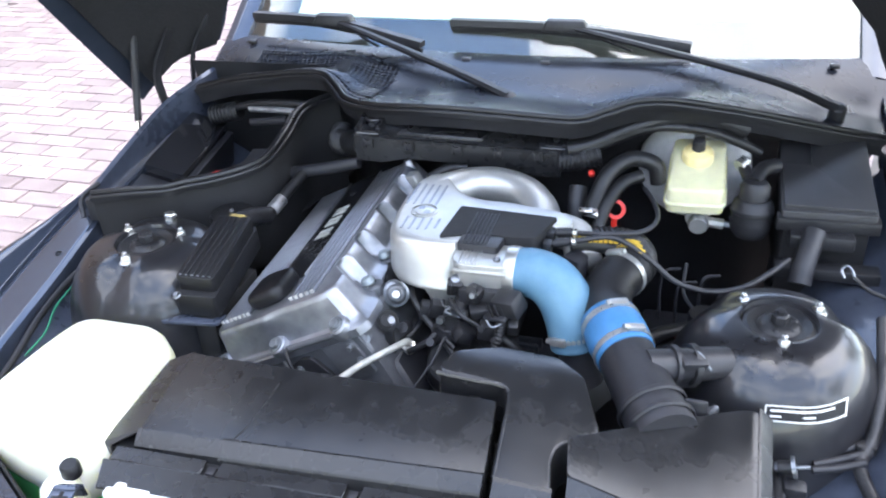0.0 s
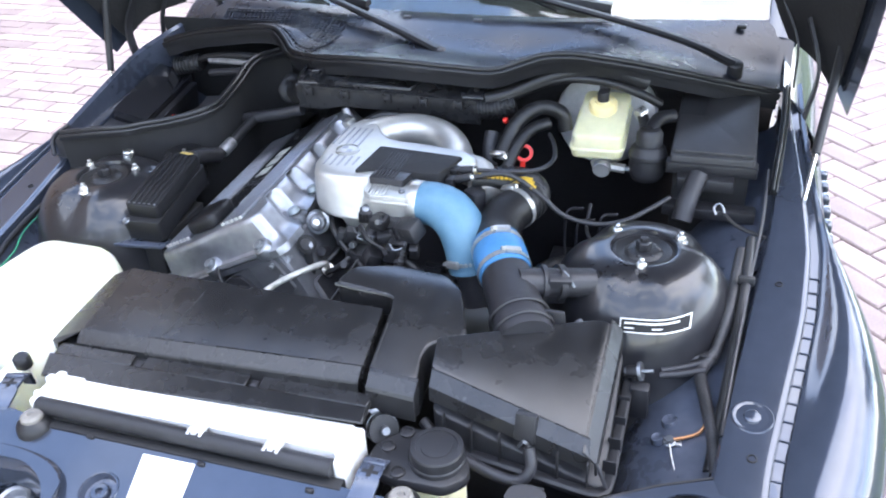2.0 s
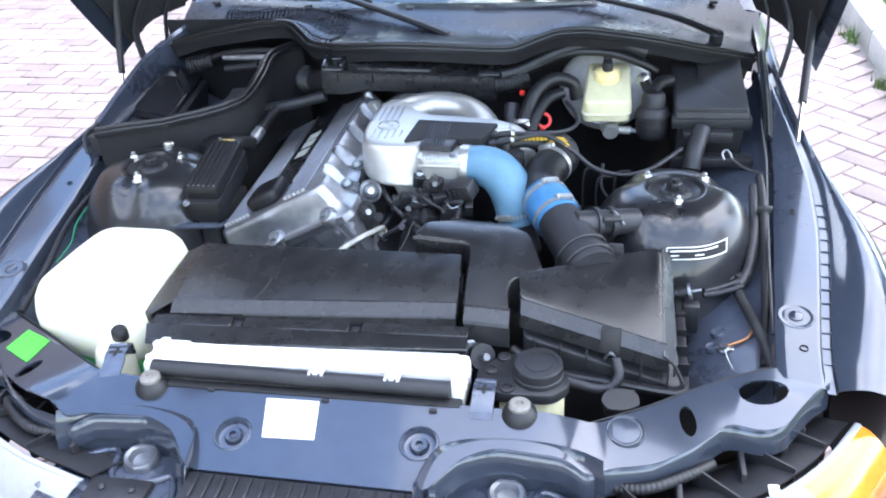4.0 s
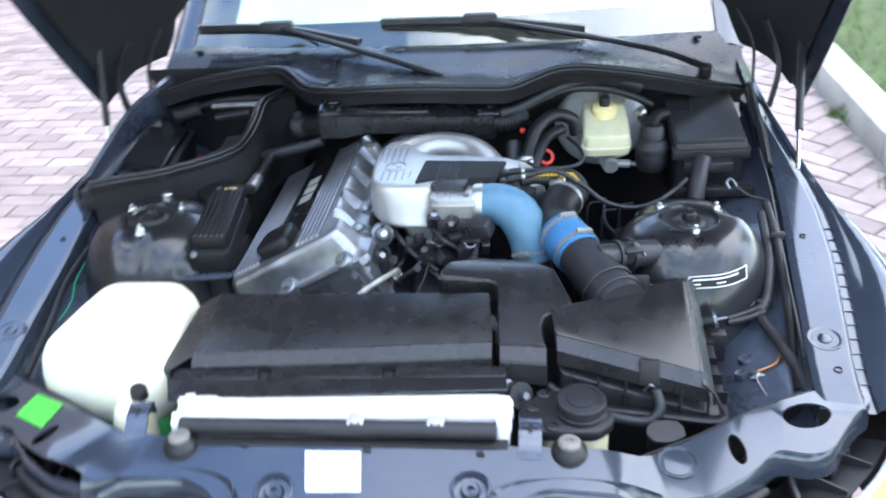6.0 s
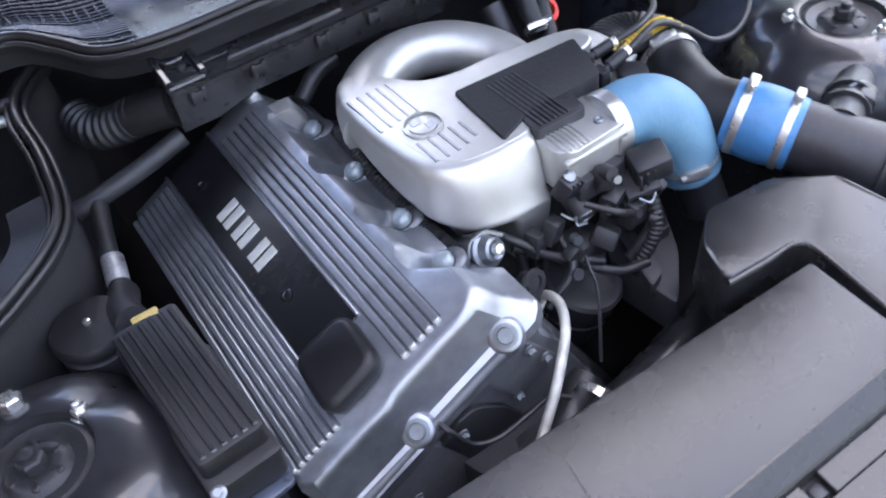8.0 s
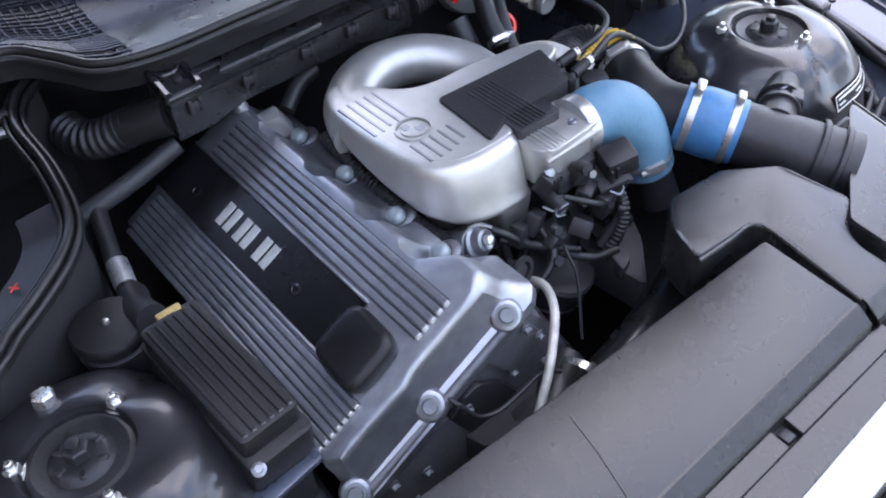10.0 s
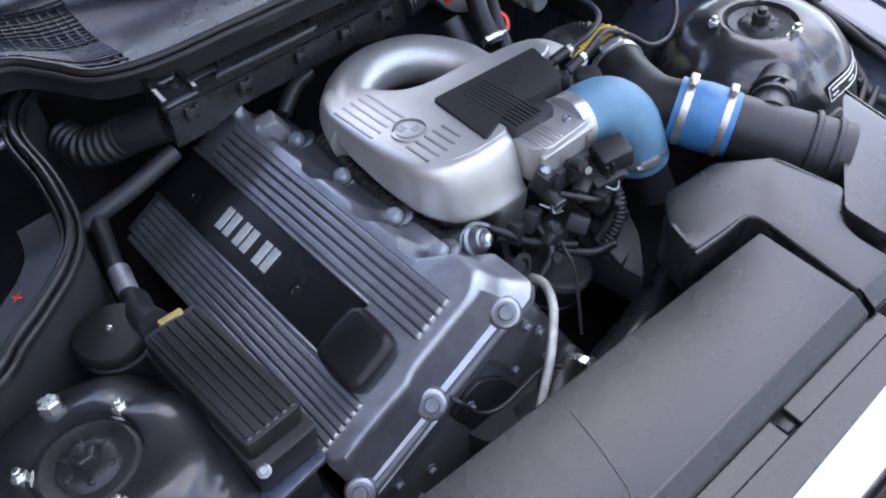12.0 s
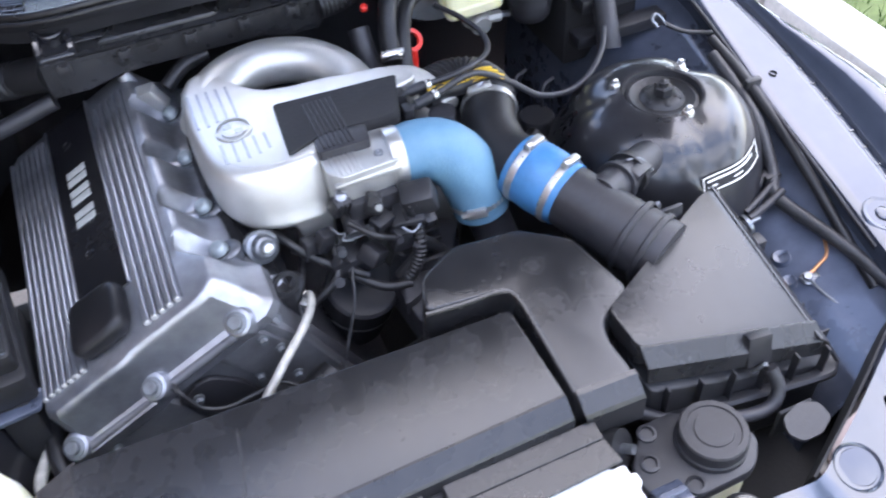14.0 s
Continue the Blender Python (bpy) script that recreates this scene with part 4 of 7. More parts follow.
part("cowl_panel", sheet([cowl_row(-0.76 + i * 0.038) for i in range(41)], -0.003), COWL, car, "black plastic cowl below the windscreen")
for x in (-0.668, -0.38, -0.10, 0.072, 0.36, 0.648):
    y, z = glass_base(x)
    part("cowl_stud", box(x - 0.010, x + 0.010, y - 0.048, y - 0.034, z - 0.004, z + 0.006, 0.003), PLASTIC, car)
def cowl_at(x, t, lift):
    row = spline([Vector(p) for p in cowl_row(x)], 4)
    return row[min(len(row) - 1, int(t * (len(row) - 1)))] + Vector((0, 0, lift))


GX = [-0.620 + 0.0125 * i for i in range(31)]
mesh_ = [tube([cowl_at(x, 0.06 + 0.165 * k, 0.006) for k in range(5)], 0.0016, 4, 1) for x in GX]
mesh_ += [tube([cowl_at(GX[k], 0.06 + 0.035 * i, 0.007) for k in range(0, 31, 2)], 0.0016, 4, 1) for i in range(20)]
# matt black sheet on the cowl paints the shade below the mesh
part("grille_shade_sheet", sheet([[cowl_at(x, 0.06 + 0.165 * k, 0.002) for k in range(5)] for x in GX[::5]], 0.001), MATT, car, "black sheet painting the shade under the mesh")
part("cowl_grille", join(*mesh_), COWL, car, "fine square mesh air grille")


# flat black sheets paint the shade of recesses in the cowl
part("wiper_well_shade", sheet([[cowl_at(-0.15 + 0.018 * i, 0.45 + 0.06 * k + 0.008 * (i < 2), 0.0015) for k in range(6)] for i in range(10 + 1)], 0.001), MATT, car, "black sheet for the shaded opening round the wiper spindle")
part("wiper_well_shade", sheet([[cowl_at(0.42 + 0.012 * i, 0.55 + 0.05 * k, 0.0015) for k in range(5)] for i in range(9)], 0.001), MATT, car, "black sheet for a shaded opening in the cowl")


def on_glass(x, s, d=0.0):
    y, z = glass_base(x)
    return (x, y + s * 0.83 + d * 0.55, z + s * 0.557 - 0.06 * x * x * s - d * 0.83)


ws = part("windscreen", sheet([[on_glass(-0.72 + i * 0.06 + 0.0 * j, j * 0.1) for j in range(8)] for i in range(25)], 0.005), GLASS, car, "raked windscreen mirroring sky and clouds")
ws.visible_shadow = False
part("dash_cover", sheet([[on_glass(-0.60 + i * 0.06, s, 0.035) for s in (0.118 + 0.03 * (i - 6) / 20, 0.25, 0.4, 0.65)] for i in range(21)], 0.004), DASH, car, "pale cover behind the glass")
part("dashboard", sheet([[on_glass(-0.74 + i * 0.0617, s, 0.05) for s in (-0.02, 0.3, 0.7)] for i in range(25)], 0.004), MATT, car, "dark dashboard")
for s in (1, -1):
    bm = sweep([Vector(on_glass(0.735, t * 0.14 - 0.06, -0.004)) for t in range(6)], [(-0.03, -0.012), (0.03, -0.02), (0.032, 0.0), (0.0, 0.012), (-0.03, 0.008)])
    part("windscreen_pillar", bm if s == 1 else mirror(bm), PAINT, car, "black windscreen pillar")
    rows = [[(0.745, y, z), (0.775, y, z - 0.03), (0.82, y, z - 0.10), (0.85, y, z - 0.2)] for y, z in ((0.55, 0.835), (0.7, 0.86), (0.9, 0.88), (1.5, 0.88))]
    bm = sheet(rows, 0.002)
    part("scuttle_side", bm if s == 1 else mirror(bm), PAINT, car, "painted corner beside the windscreen")

# wipers: each an arm on its spindle with a hinged blade
for name_at, elbow, tip_a, tip_b, mid in (((0.645, 0.548, 0.880), (0.50, 0.585, 0.925), (-0.160, 0.722, 0.972), (0.365, 0.690, 0.946), (0.100, 0.706, 0.976)),
                                          ((0.025, 0.475, 0.896), (-0.10, 0.535, 0.924), (-0.665, 0.748, 0.966), (-0.205, 0.640, 0.944), (-0.435, 0.700, 0.974))):
    base = Vector(name_at)
    wip = part("wiper", lathe([(0.016, -0.03), (0.016, 0.006), (0.012, 0.010), (0.007, 0.011)], base, (0, -0.3, 1), 18), PLASTIC, car, "black wiper with its arm and blade")
    part("wiper_arm", sweep(spline([base + Vector((0, 0, 0.004)), Vector(elbow), Vector(mid)], 8), [(-0.011, -0.004), (0.011, -0.004), (0.012, 0.002), (0.006, 0.007), (-0.006, 0.007), (-0.012, 0.002)], scale=lambda u: 1.25 - 0.5 * u), UNITBLACK, wip)
    a, b, m_ = Vector(tip_a), Vector(tip_b), Vector(mid)
    low = Vector((0, -0.003, -0.011))
    part("blade_frame", sweep(spline([a, m_ + low * 0.3, b], 10), [(-0.012, -0.006), (0.012, -0.006), (0.009, 0.008), (-0.009, 0.008)]), PLASTIC, wip)
    part("blade_rubber", sweep(spline([a + low, m_ + low * 1.3, b + low], 10), [(-0.003, -0.006), (0.003, -0.006), (0.004, 0.003), (-0.004, 0.003)]), RUBBER, wip)
    part("blade_joint", box(-0.052, 0.052, -0.017, 0.017, -0.012, 0.015, 0.006, 2, 0.8, Matrix.Translation(m_)), PLASTIC, wip)
    part("washer_jet_hose", tube([m_ + Vector((0.02, 0, 0.0)), m_.lerp(b, 0.3) + Vector((0, -0.02, -0.008)), m_.lerp(b, 0.55) + Vector((0, -0.03, -0.02))], 0.003, 6), RUBBER, wip)

# hood, tilted up on its gas struts
HD, HN = Vector((0, -0.643, 0.766)), Vector((0, 0.766, 0.643))
HOOD0 = Vector((0, 0.506, 0.829))


def hood_at(x, a, drop=0.0):
    u = min(1.0, abs(x) / 0.861)
    crown = 0.40 * (1 - u ** 5) - drop
    edge = -0.06 * min(1, max(0, (0.93 - u) / 0.07)) + 0.09 * min(1, max(0, (0.86 - u) / 0.05)) + 0.40 * (1 - min(1, u / 0.8) ** 1.3)
    sag = Vector((0.008, 0, -0.020)) * u ** 4 if x > 0 else Vector((0, 0, 0))
    return HOOD0 + sag + Vector((x * (1 - 0.10 * a * a), 0, 0)) + HD * (edge + a * (1.12 - edge)) + HN * (crown * (1 - 0.40 * a))


xs = [0.861 * math.sin(math.pi / 2 * (i / 30 - 1)) for i in range(61)]
hood = part("hood", sheet([[hood_at(x, j / 12) for j in range(13)] for x in xs], 0.002), PAINT, car, "black hood swung up")
part("hood_lining", sheet([[hood_at(x * 0.97, 0.012 + j / 12.3, 0.02) for j in range(13)] for x in xs], 0.006), INSUL, hood, "matt black lining under the hood")
for s in (1, -1):
    lo, hi = ((0.790, 0.215, 0.765), (0.836, 0.490, 1.000)) if s == 1 else ((-0.822, 0.405, 0.745), (-0.812, 0.468, 1.026))
    lo, hi = Vector(lo), Vector(hi)
    st = part("gas_strut", tube([lo.lerp(hi, 0.25), lo.lerp(hi, 0.92)], 0.0085, 14), PLASTIC, car, "black gas strut with a bright rod")
    part("strut_rod", tube([lo, hi], 0.0045, 10), CHROME, st, "bright steel rod")
    part("strut_ball", lathe([(0.004, -0.012), (0.010, -0.006), (0.011, 0.004), (0.005, 0.010)], hi, (0, 0, 1), 14), STEEL, st)
    hinge = [(s * 0.790, 0.50, 0.80), (s * 0.800, 0.50, 0.90), (s * 0.77, 0.54, 0.99)]
    part("hood_hinge", sweep(spline(hinge, 4), [(-0.012, -0.003), (0.012, -0.003), (0.012, 0.003), (-0.012, 0.003)], up=(1, 0, 0)), PLASTIC, car, "black stamped hood hinge")
    hinge2 = [(s * 0.765, 0.58, 0.83), (s * 0.760, 0.60, 0.92), (s * 0.72, 0.63, 1.00)]
    part("hinge_link", sweep(spline(hinge2, 4), [(-0.008, -0.002), (0.008, -0.002), (0.008, 0.002), (-0.008, 0.002)], up=(1, 0, 0)), PLASTIC, car)


# ---- engine ----
engine = thing("engine", (-0.1, 0.15, 0.3), "tilted inline engine with silver valve cover and cast intake", "engine")
TILT_E = radians(27)
EU, EV, EW = Vector((math.cos(TILT_E), 0, math.sin(TILT_E))), Vector((0, 1, 0.03)).normalized(), Vector((-math.sin(TILT_E), 0, math.cos(TILT_E)))
EM = Matrix.Translation((-0.1225, -0.108, 0.800)) @ Matrix((EU, EV, EW)).transposed().to_4x4()


def tilt(bm):
    bm.transform(EM)
    return bm


PLUGS = (0.093, 0.176, 0.281, 0.386)


def bump_at(v):
    return max([math.exp(-((v - p) / 0.016) ** 4) for p in PLUGS])


def cover_ring(w, front, rear, left, right_u, scallop):
    ring = []
    ring += [(left + (0.014 if i == 0 else 0), front + i * 0.012, w) for i in (1, 0)]
    n = 16
    for i in range(1, n):
        u = left + (right_u + 0.002 - left) * i / n
        ring.append((u, front + (0.003 if u > -0.14 else -0.002), w))
    for i in range(81):
        v = front + 0.004 + (rear - front - 0.008) * i / 80
        lug = 0.026 * max(0, min(1, (0.072 - v) / 0.03)) - 0.024 * max(0, 1 - (v - front) / 0.022) ** 2
        ring.append((right_u + lug - scallop * bump_at(v), v, w))
    ring.append((right_u - 0.02, rear, w))
    ring.append((left + 0.012, rear, w))
    return ring


rings = [cover_ring(w, f, r, l, u, s) for w, f, r, l, u, s in (
    (-0.078, -0.034, 0.482, -0.272, 0.004, 0.0), (-0.064, -0.034, 0.482, -0.272, 0.004, 0.0), (-0.060, -0.029, 0.480, -0.270, 0.000, 0.008), (-0.055, -0.021, 0.478, -0.267, -0.008, 0.017), (-0.046, -0.0175, 0.476, -0.265, -0.015, 0.020),
    (-0.030, -0.0155, 0.475, -0.262, -0.019, 0.021), (-0.010, -0.0135, 0.473, -0.259, -0.024, 0.019), (-0.004, -0.012, 0.471, -0.256, -0.027, 0.014), (-0.001, -0.0095, 0.470, -0.254, -0.030, 0.008), (0.0, -0.006, 0.466, -0.250, -0.034, 0.003))]
cover = part("valve_cover", tilt(loft(rings)), ALU, engine, "cast aluminium valve cover", 30)
ribs_l = [(-0.2485 + i * 0.0096, 0.012, 0.452) for i in range(7)]
ribs_r = [(-0.094 + i * 0.0112, 0.010, 0.430) for i in range(5)]
for u, v0, v1 in ribs_l + ribs_r:
    wid = 0.0037 if u < -0.15 else 0.0045
    sec = [(-wid, -0.001), (wid, -0.001), (wid * 0.88, 0.0042), (wid * 0.6, 0.0053), (-wid * 0.6, 0.0053), (-wid * 0.88, 0.0042)]
    bm = sweep([Vector((u, v0 + (v1 - v0) * i / 4, 0)) for i in range(5)], sec)
    part("cooling_rib", tilt(bm), ALU, cover)
    part("rib_tip", tilt(box(u - wid * 0.8, u + wid * 0.8, v0 - 0.0025, v0 + 0.001, -0.001, 0.0058, 0.0008, 1)), ALU_BRIGHT, cover)
# dark strips paint the shade into the gaps between the ribs
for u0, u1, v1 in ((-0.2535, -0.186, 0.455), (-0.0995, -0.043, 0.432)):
    part("rib_floor", tilt(box(u0, u1, 0.011, v1, -0.002, 0.0009, 0, 1)), RIBFLOOR, cover, "darker strip painting the shade between the ribs")
panel = part("cover_panel", tilt(box(-0.180, -0.106, 0.085, 0.468, -0.002, 0.0015, 0.001, 1)), PANEL_BLACK, cover, "sunken black cover panel")
part("panel_edge", tilt(join(box(-0.184, -0.180, 0.085, 0.468, -0.002, 0.0045, 0.0012, 1), box(-0.106, -0.102, 0.085, 0.468, -0.002, 0.0045, 0.0012, 1))), ALU, cover)
for v in (0.405, 0.175):
    part("panel_bolt", tilt(lathe([(0.008, 0), (0.008, 0.001), (0.005, 0.002), (0.004, 0.001)], (-0.150, v, 0.0015), (0, 0, 1), 18)), PANEL_BLACK, cover)
# the maker's lettering as plain silver blocks
for k, v in enumerate((0.330, 0.290, 0.245)):
    for j in (0, 1):
        part("letter_block", tilt(box(-0.160, -0.128, v - 0.015 + j * 0.017, v - 0.002 + j * 0.017, 0.0015, 0.0030, 0.0006, 1)), LETTER, cover)
cap_poly = rounded([(-0.187, 0.012), (-0.112, 0.012), (-0.108, 0.088), (-0.182, 0.092)], 0.022, 5)
cap = part("oil_filler_cap", tilt(prism(cap_poly, 0.0, 0.027, 0.009, 3)), CAPBLACK, cover, "black square oil filler cap with rounded corners", 60)
for u in (-0.016, -0.143, -0.264):
    boss = lathe([(0.0205, -0.024), (0.0195, -0.010), (0.0165, -0.002), (0.0130, 0.0)], (u, -0.026, -0.048), (0, -0.6, 1), 24)
    part("cover_boss", tilt(boss), ALU, cover)
    part("cover_bolt", tilt(lathe([(0.0125, -0.002), (0.0125, 0.0010), (0.0090, 0.0018), (0.0085, 0.006), (0.0072, 0.0072), (0.003, 0.0066)], (u, -0.027, -0.0475), (0, -0.6, 1), 22)), BOLT_GREY, cover, "flanged grey cover bolt")
for a, b in ((-0.264, -0.143), (-0.143, -0.016)):
    part("front_bead", tilt(tube([(a + 0.006, -0.0285, -0.062), (b - 0.006, -0.0275, -0.064)], 0.0058, 16)), TIMING, cover, "rounded lower flange")
for v in PLUGS:
    nut = part("plug_nut", tilt(lathe([(0.0118, -0.012), (0.0118, 0.005), (0.0100, 0.0085), (0.007, 0.0105), (0.003, 0.011)], (-0.008, v, -0.0535), (0.06, 0, 1), 24)), NUT_GREY, cover, "domed cover nut")
    part("nut_collar", tilt(lathe([(0.0155, -0.022), (0.0165, -0.010), (0.0160, -0.004), (0.0120, -0.001)], (0.001, v, -0.0565), (0.22, 0, 1), 18)), ALU_GRIME, nut, "grimy sleeve under the nut")
    part("nut_ring", tilt(lathe([(0.0120, -0.0015), (0.0128, 0.0), (0.0120, 0.0015)], (-0.0075, v, -0.0545), (0.10, 0, 1), 22, False)), RUBBER, nut)
part("rear_pad", tilt(prism(rounded([(-0.056, 0.416), (-0.006, 0.396), (0.002, 0.416), (-0.046, 0.438)], 0.004, 3), -0.050, lambda x, y: -0.006 - 0.12 * (x + 0.048), 0.003, 2)), ALU_BRIGHT, cover, "bright raised pad")
part("rear_nut", tilt(lathe([(0.011, -0.02), (0.011, 0.0), (0.009, 0.004)], (-0.030, 0.452, 0.004), (0.1, 0, 1), 18)), ALU, cover)
FRONT = Matrix(((1, 0, 0, 0), (0, 0, -1, 0), (0, 1, 0, 0), (0, 0, 0, 1)))


def front_plate(poly, v0, v1, bev=0.004, r=0.008):
    bm = prism(rounded(poly, r, 3), v0, v1, bev, 2)
    bm.transform(FRONT)
    return tilt(bm)


timing = part("timing_cover", front_plate([(-0.268, -0.060), (-0.004, -0.060), (0.004, -0.080), (0.014, -0.140), (0.008, -0.34), (-0.262, -0.34)], -0.03, 0.024), TIMING, engine, "dark grey cast timing cover")
part("cover_step", front_plate([(-0.262, -0.066), (-0.150, -0.066), (-0.142, -0.10), (-0.142, -0.30), (-0.262, -0.30)], 0.020, 0.033), TIMING, timing)
part("cover_step", front_plate([(-0.070, -0.068), (-0.018, -0.068), (-0.006, -0.086), (0.002, -0.15), (-0.056, -0.155)], 0.020, 0.030), TIMING, timing)
hook = part("belt_bracket", front_plate([(-0.142, -0.092), (-0.112, -0.084), (-0.094, -0.088), (-0.086, -0.100), (-0.074, -0.130), (-0.070, -0.19), (-0.142, -0.19)], 0.026, 0.034, 0.003, 0.003), PLASTIC, engine, "black moulded bracket")
for u, v, w in ((-0.057, -0.028, -0.143), (-0.023, -0.036, -0.172), (-0.006, -0.036, -0.116), (-0.121, -0.036, -0.100), (-0.205, -0.034, -0.125), (-0.012, -0.032, -0.090), (-0.235, -0.034, -0.085)):
    part("timing_bolt", tilt(bolt((u, v, w), (0, -1, 0), 0.0048, 0.006, 1.45)), BOLT_GREY, engine)
part("cylinder_head", tilt(prism([(-0.262, -0.022), (0.012, -0.022), (0.020, 0.05), (0.010, 0.09), (0.010, 0.47), (-0.262, 0.47)], -0.17, -0.078, 0.004, 1)), TIMING, engine, "cast cylinder head")
part("engine_block", tilt(prism([(-0.245, 0.0), (0.02, 0.0), (0.02, 0.50), (-0.245, 0.50)], -0.42, -0.155, 0.008, 1)), GREYPL, engine, "dark iron engine block")
part("lifting_eye", join(lathe([(0.012, -0.002), (0.018, -0.002), (0.018, 0.002), (0.012, 0.002), (0.012, -0.002)], (-0.046, -0.090, 0.735), (0.2, -0.9, 0.2), 22, False), box(-0.054, -0.038, -0.092, -0.086, 0.66, 0.72, 0.002)), MATT, engine, "black lifting eye")
part("eye_bolt", bolt((-0.056, -0.055, 0.708), (0.4, -0.6, 0.7), 0.0075, 0.010, 1.3), STEEL_DULL, engine)
part("eye_bolt", bolt((-0.074, -0.116, 0.717), (0.4, -0.8, 0.4), 0.0075, 0.010, 1.3), STEEL_DULL, engine)
part("rear_stub", tube([(-0.10, 0.31, 0.785), (-0.065, 0.33, 0.80), (-0.03, 0.345, 0.80)], 0.011, 10), RUBBER, engine)

# cast intake manifold
man_poly = [(0.050, 0.016), (-0.018, 0.016), (-0.052, 0.027), (-0.070, 0.055), (-0.077, 0.105), (-0.078, 0.165), (-0.073, 0.212), (-0.058, 0.238), (-0.044, 0.246), (-0.032, 0.240), (-0.018, 0.212), (0.000, 0.190), (0.020, 0.176), (0.05, 0.168), (0.10, 0.166), (0.15, 0.158), (0.185, 0.155),
            (0.212, 0.135), (0.215, 0.112), (0.19, 0.100), (0.10, 0.100), (0.050, 0.100)]
man = part("intake_manifold", prism(rounded(man_poly, 0.02, 3), 0.798, lambda x, y: 0.829 - 0.02 * max(0, x - 0.1), 0.006, 4), ALU_BRIGHT, engine, "satin cast aluminium intake manifold", 60)
TOP = [(0.048, 0.003), (-0.024, 0.001), (-0.064, 0.012), (-0.085, 0.045), (-0.091, 0.100), (-0.092, 0.165), (-0.087, 0.221), (-0.069, 0.253), (-0.048, 0.259), (-0.030, 0.236), (0.0, 0.192), (0.045, 0.16)]
LOW = [(0.046, -0.016), (-0.014, -0.016), (-0.058, 0.000), (-0.085, 0.036), (-0.094, 0.095), (-0.096, 0.160), (-0.090, 0.222), (-0.072, 0.257), (-0.048, 0.263), (-0.024, 0.240), (0.004, 0.194), (0.045, 0.16)]


def body_ring(s, z, k=1.0):
    poly = [(a[0] + (b[0] - a[0]) * s, a[1] + (b[1] - a[1]) * s) for a, b in zip(TOP, LOW)]
    rise = 0.24 * max(0.0, min(1.0, (0.829 - z) / 0.076))       # the shell's foot climbs towards the rear
    return [(x * k, 0.13 + (y - 0.13) * k, z + rise * max(0.0, y)) for x, y in rounded(poly, 0.022, 3)]


shell = ((1.0, 0.66, 0.35), (1.0, 0.71, 0.5), (1.0, 0.738, 0.82), (1.0, 0.749, 0.97), (1.0, 0.752, 1.0), (1.0, 0.757, 1.0), (0.90, 0.760, 1.0), (0.64, 0.776, 1.0), (0.40, 0.792, 1.0), (0.18, 0.804, 1.0), (0.0, 0.8125, 0.997), (0.0, 0.8195, 0.98), (0.0, 0.8250, 0.945), (0.0, 0.8280, 0.90), (0.0, 0.8286, 0.80), (0.0, 0.8284, 0.5))
part("manifold_belly", loft([body_ring(*q) for q in shell]), ALU_BRIGHT, man, "swept lower shell", 60)
foot = [[(x, y, z) for x, y in rounded([(0.046, y0), (x0, y0), (x0 - 0.006, 0.05), (0.046, 0.05)], 0.008, 3)] for x0, y0, z in ((0.006, 0.004, 0.66), (0.004, -0.004, 0.70), (-0.004, -0.011, 0.735), (-0.012, -0.013, 0.752), (-0.004, 0.0, 0.760))]
part("manifold_foot", loft(foot), ALU_BRIGHT, man, "", 60)
part("runner_tube", tube([(-0.066, 0.185, 0.790), (-0.046, 0.236, 0.795), (-0.003, 0.272, 0.798), (0.050, 0.282, 0.798), (0.103, 0.264, 0.794), (0.140, 0.222, 0.785), (0.152, 0.175, 0.775)], lambda u: 0.036 - 0.004 * u, 24, 10), ALU_BRIGHT, man, "curved cast runner tube", 60)
for k in range(5):
    for y0, y1, x in ((0.128 + 0.004 * (k == 2), 0.205, -0.080 + k * 0.0130), (0.044 - 0.003 * k + 0.0012 * k * k, 0.084, -0.062 + k * 0.0140)):
        part("plate_rib", sweep([Vector((x, y0 + (y1 - y0) * i / 3 - 0.3 * 0, 0.8285)) for i in range(4)], [(-0.0024, -0.001), (0.0024, -0.001), (0.0015, 0.0016), (-0.0015, 0.0016)]), ALU, man)
ring = part("roundel", join(lathe([(0.0235, -0.001), (0.0235, 0.003), (0.021, 0.0036), (0.0205, 0.001)], (-0.040, 0.106, 0.829), (0, 0, 1), 36, False), lathe([(0.0165, -0.001), (0.0165, 0.0024), (0.0145, 0.003), (0.001, 0.003)], (-0.040, 0.106, 0.829), (0, 0, 1), 32)), ALU_BRIGHT, man, "plain raised round badge")
part("badge_quarter", join(box(-0.052, -0.041, 0.107, 0.118, 0.8315, 0.8328, 0.0008, 1), box(-0.039, -0.028, 0.094, 0.105, 0.8315, 0.8328, 0.0008, 1)), ALU, man)
part("manifold_end", tube([(0.185, 0.150, 0.792), (0.218, 0.132, 0.790), (0.240, 0.085, 0.770)], 0.030, 18), ALU_RAW, man, "cast throttle neck")
part("end_lug", prism(rounded([(0.205, 0.055), (0.235, 0.035), (0.25, 0.06), (0.225, 0.085)], 0.008, 3), 0.74, 0.80, 0.004), GREYPL, man)

lid_poly = [(0.019, 0.130), (0.188, 0.119), (0.164, 0.044), (0.136, 0.040), (0.060, 0.042), (0.010, 0.022)]
lid = part("throttle_cover", prism(rounded(lid_poly, 0.006, 3), 0.80, 0.8335, 0.003, 2), MATT, engine, "matt black linkage cover")
for i in range(7):
    part("cover_groove", box(0.052 + i * 0.0062, 0.0548 + i * 0.0062, 0.012, 0.112, 0.8315, 0.8347, 0.0006, 1), PLASTIC, lid)
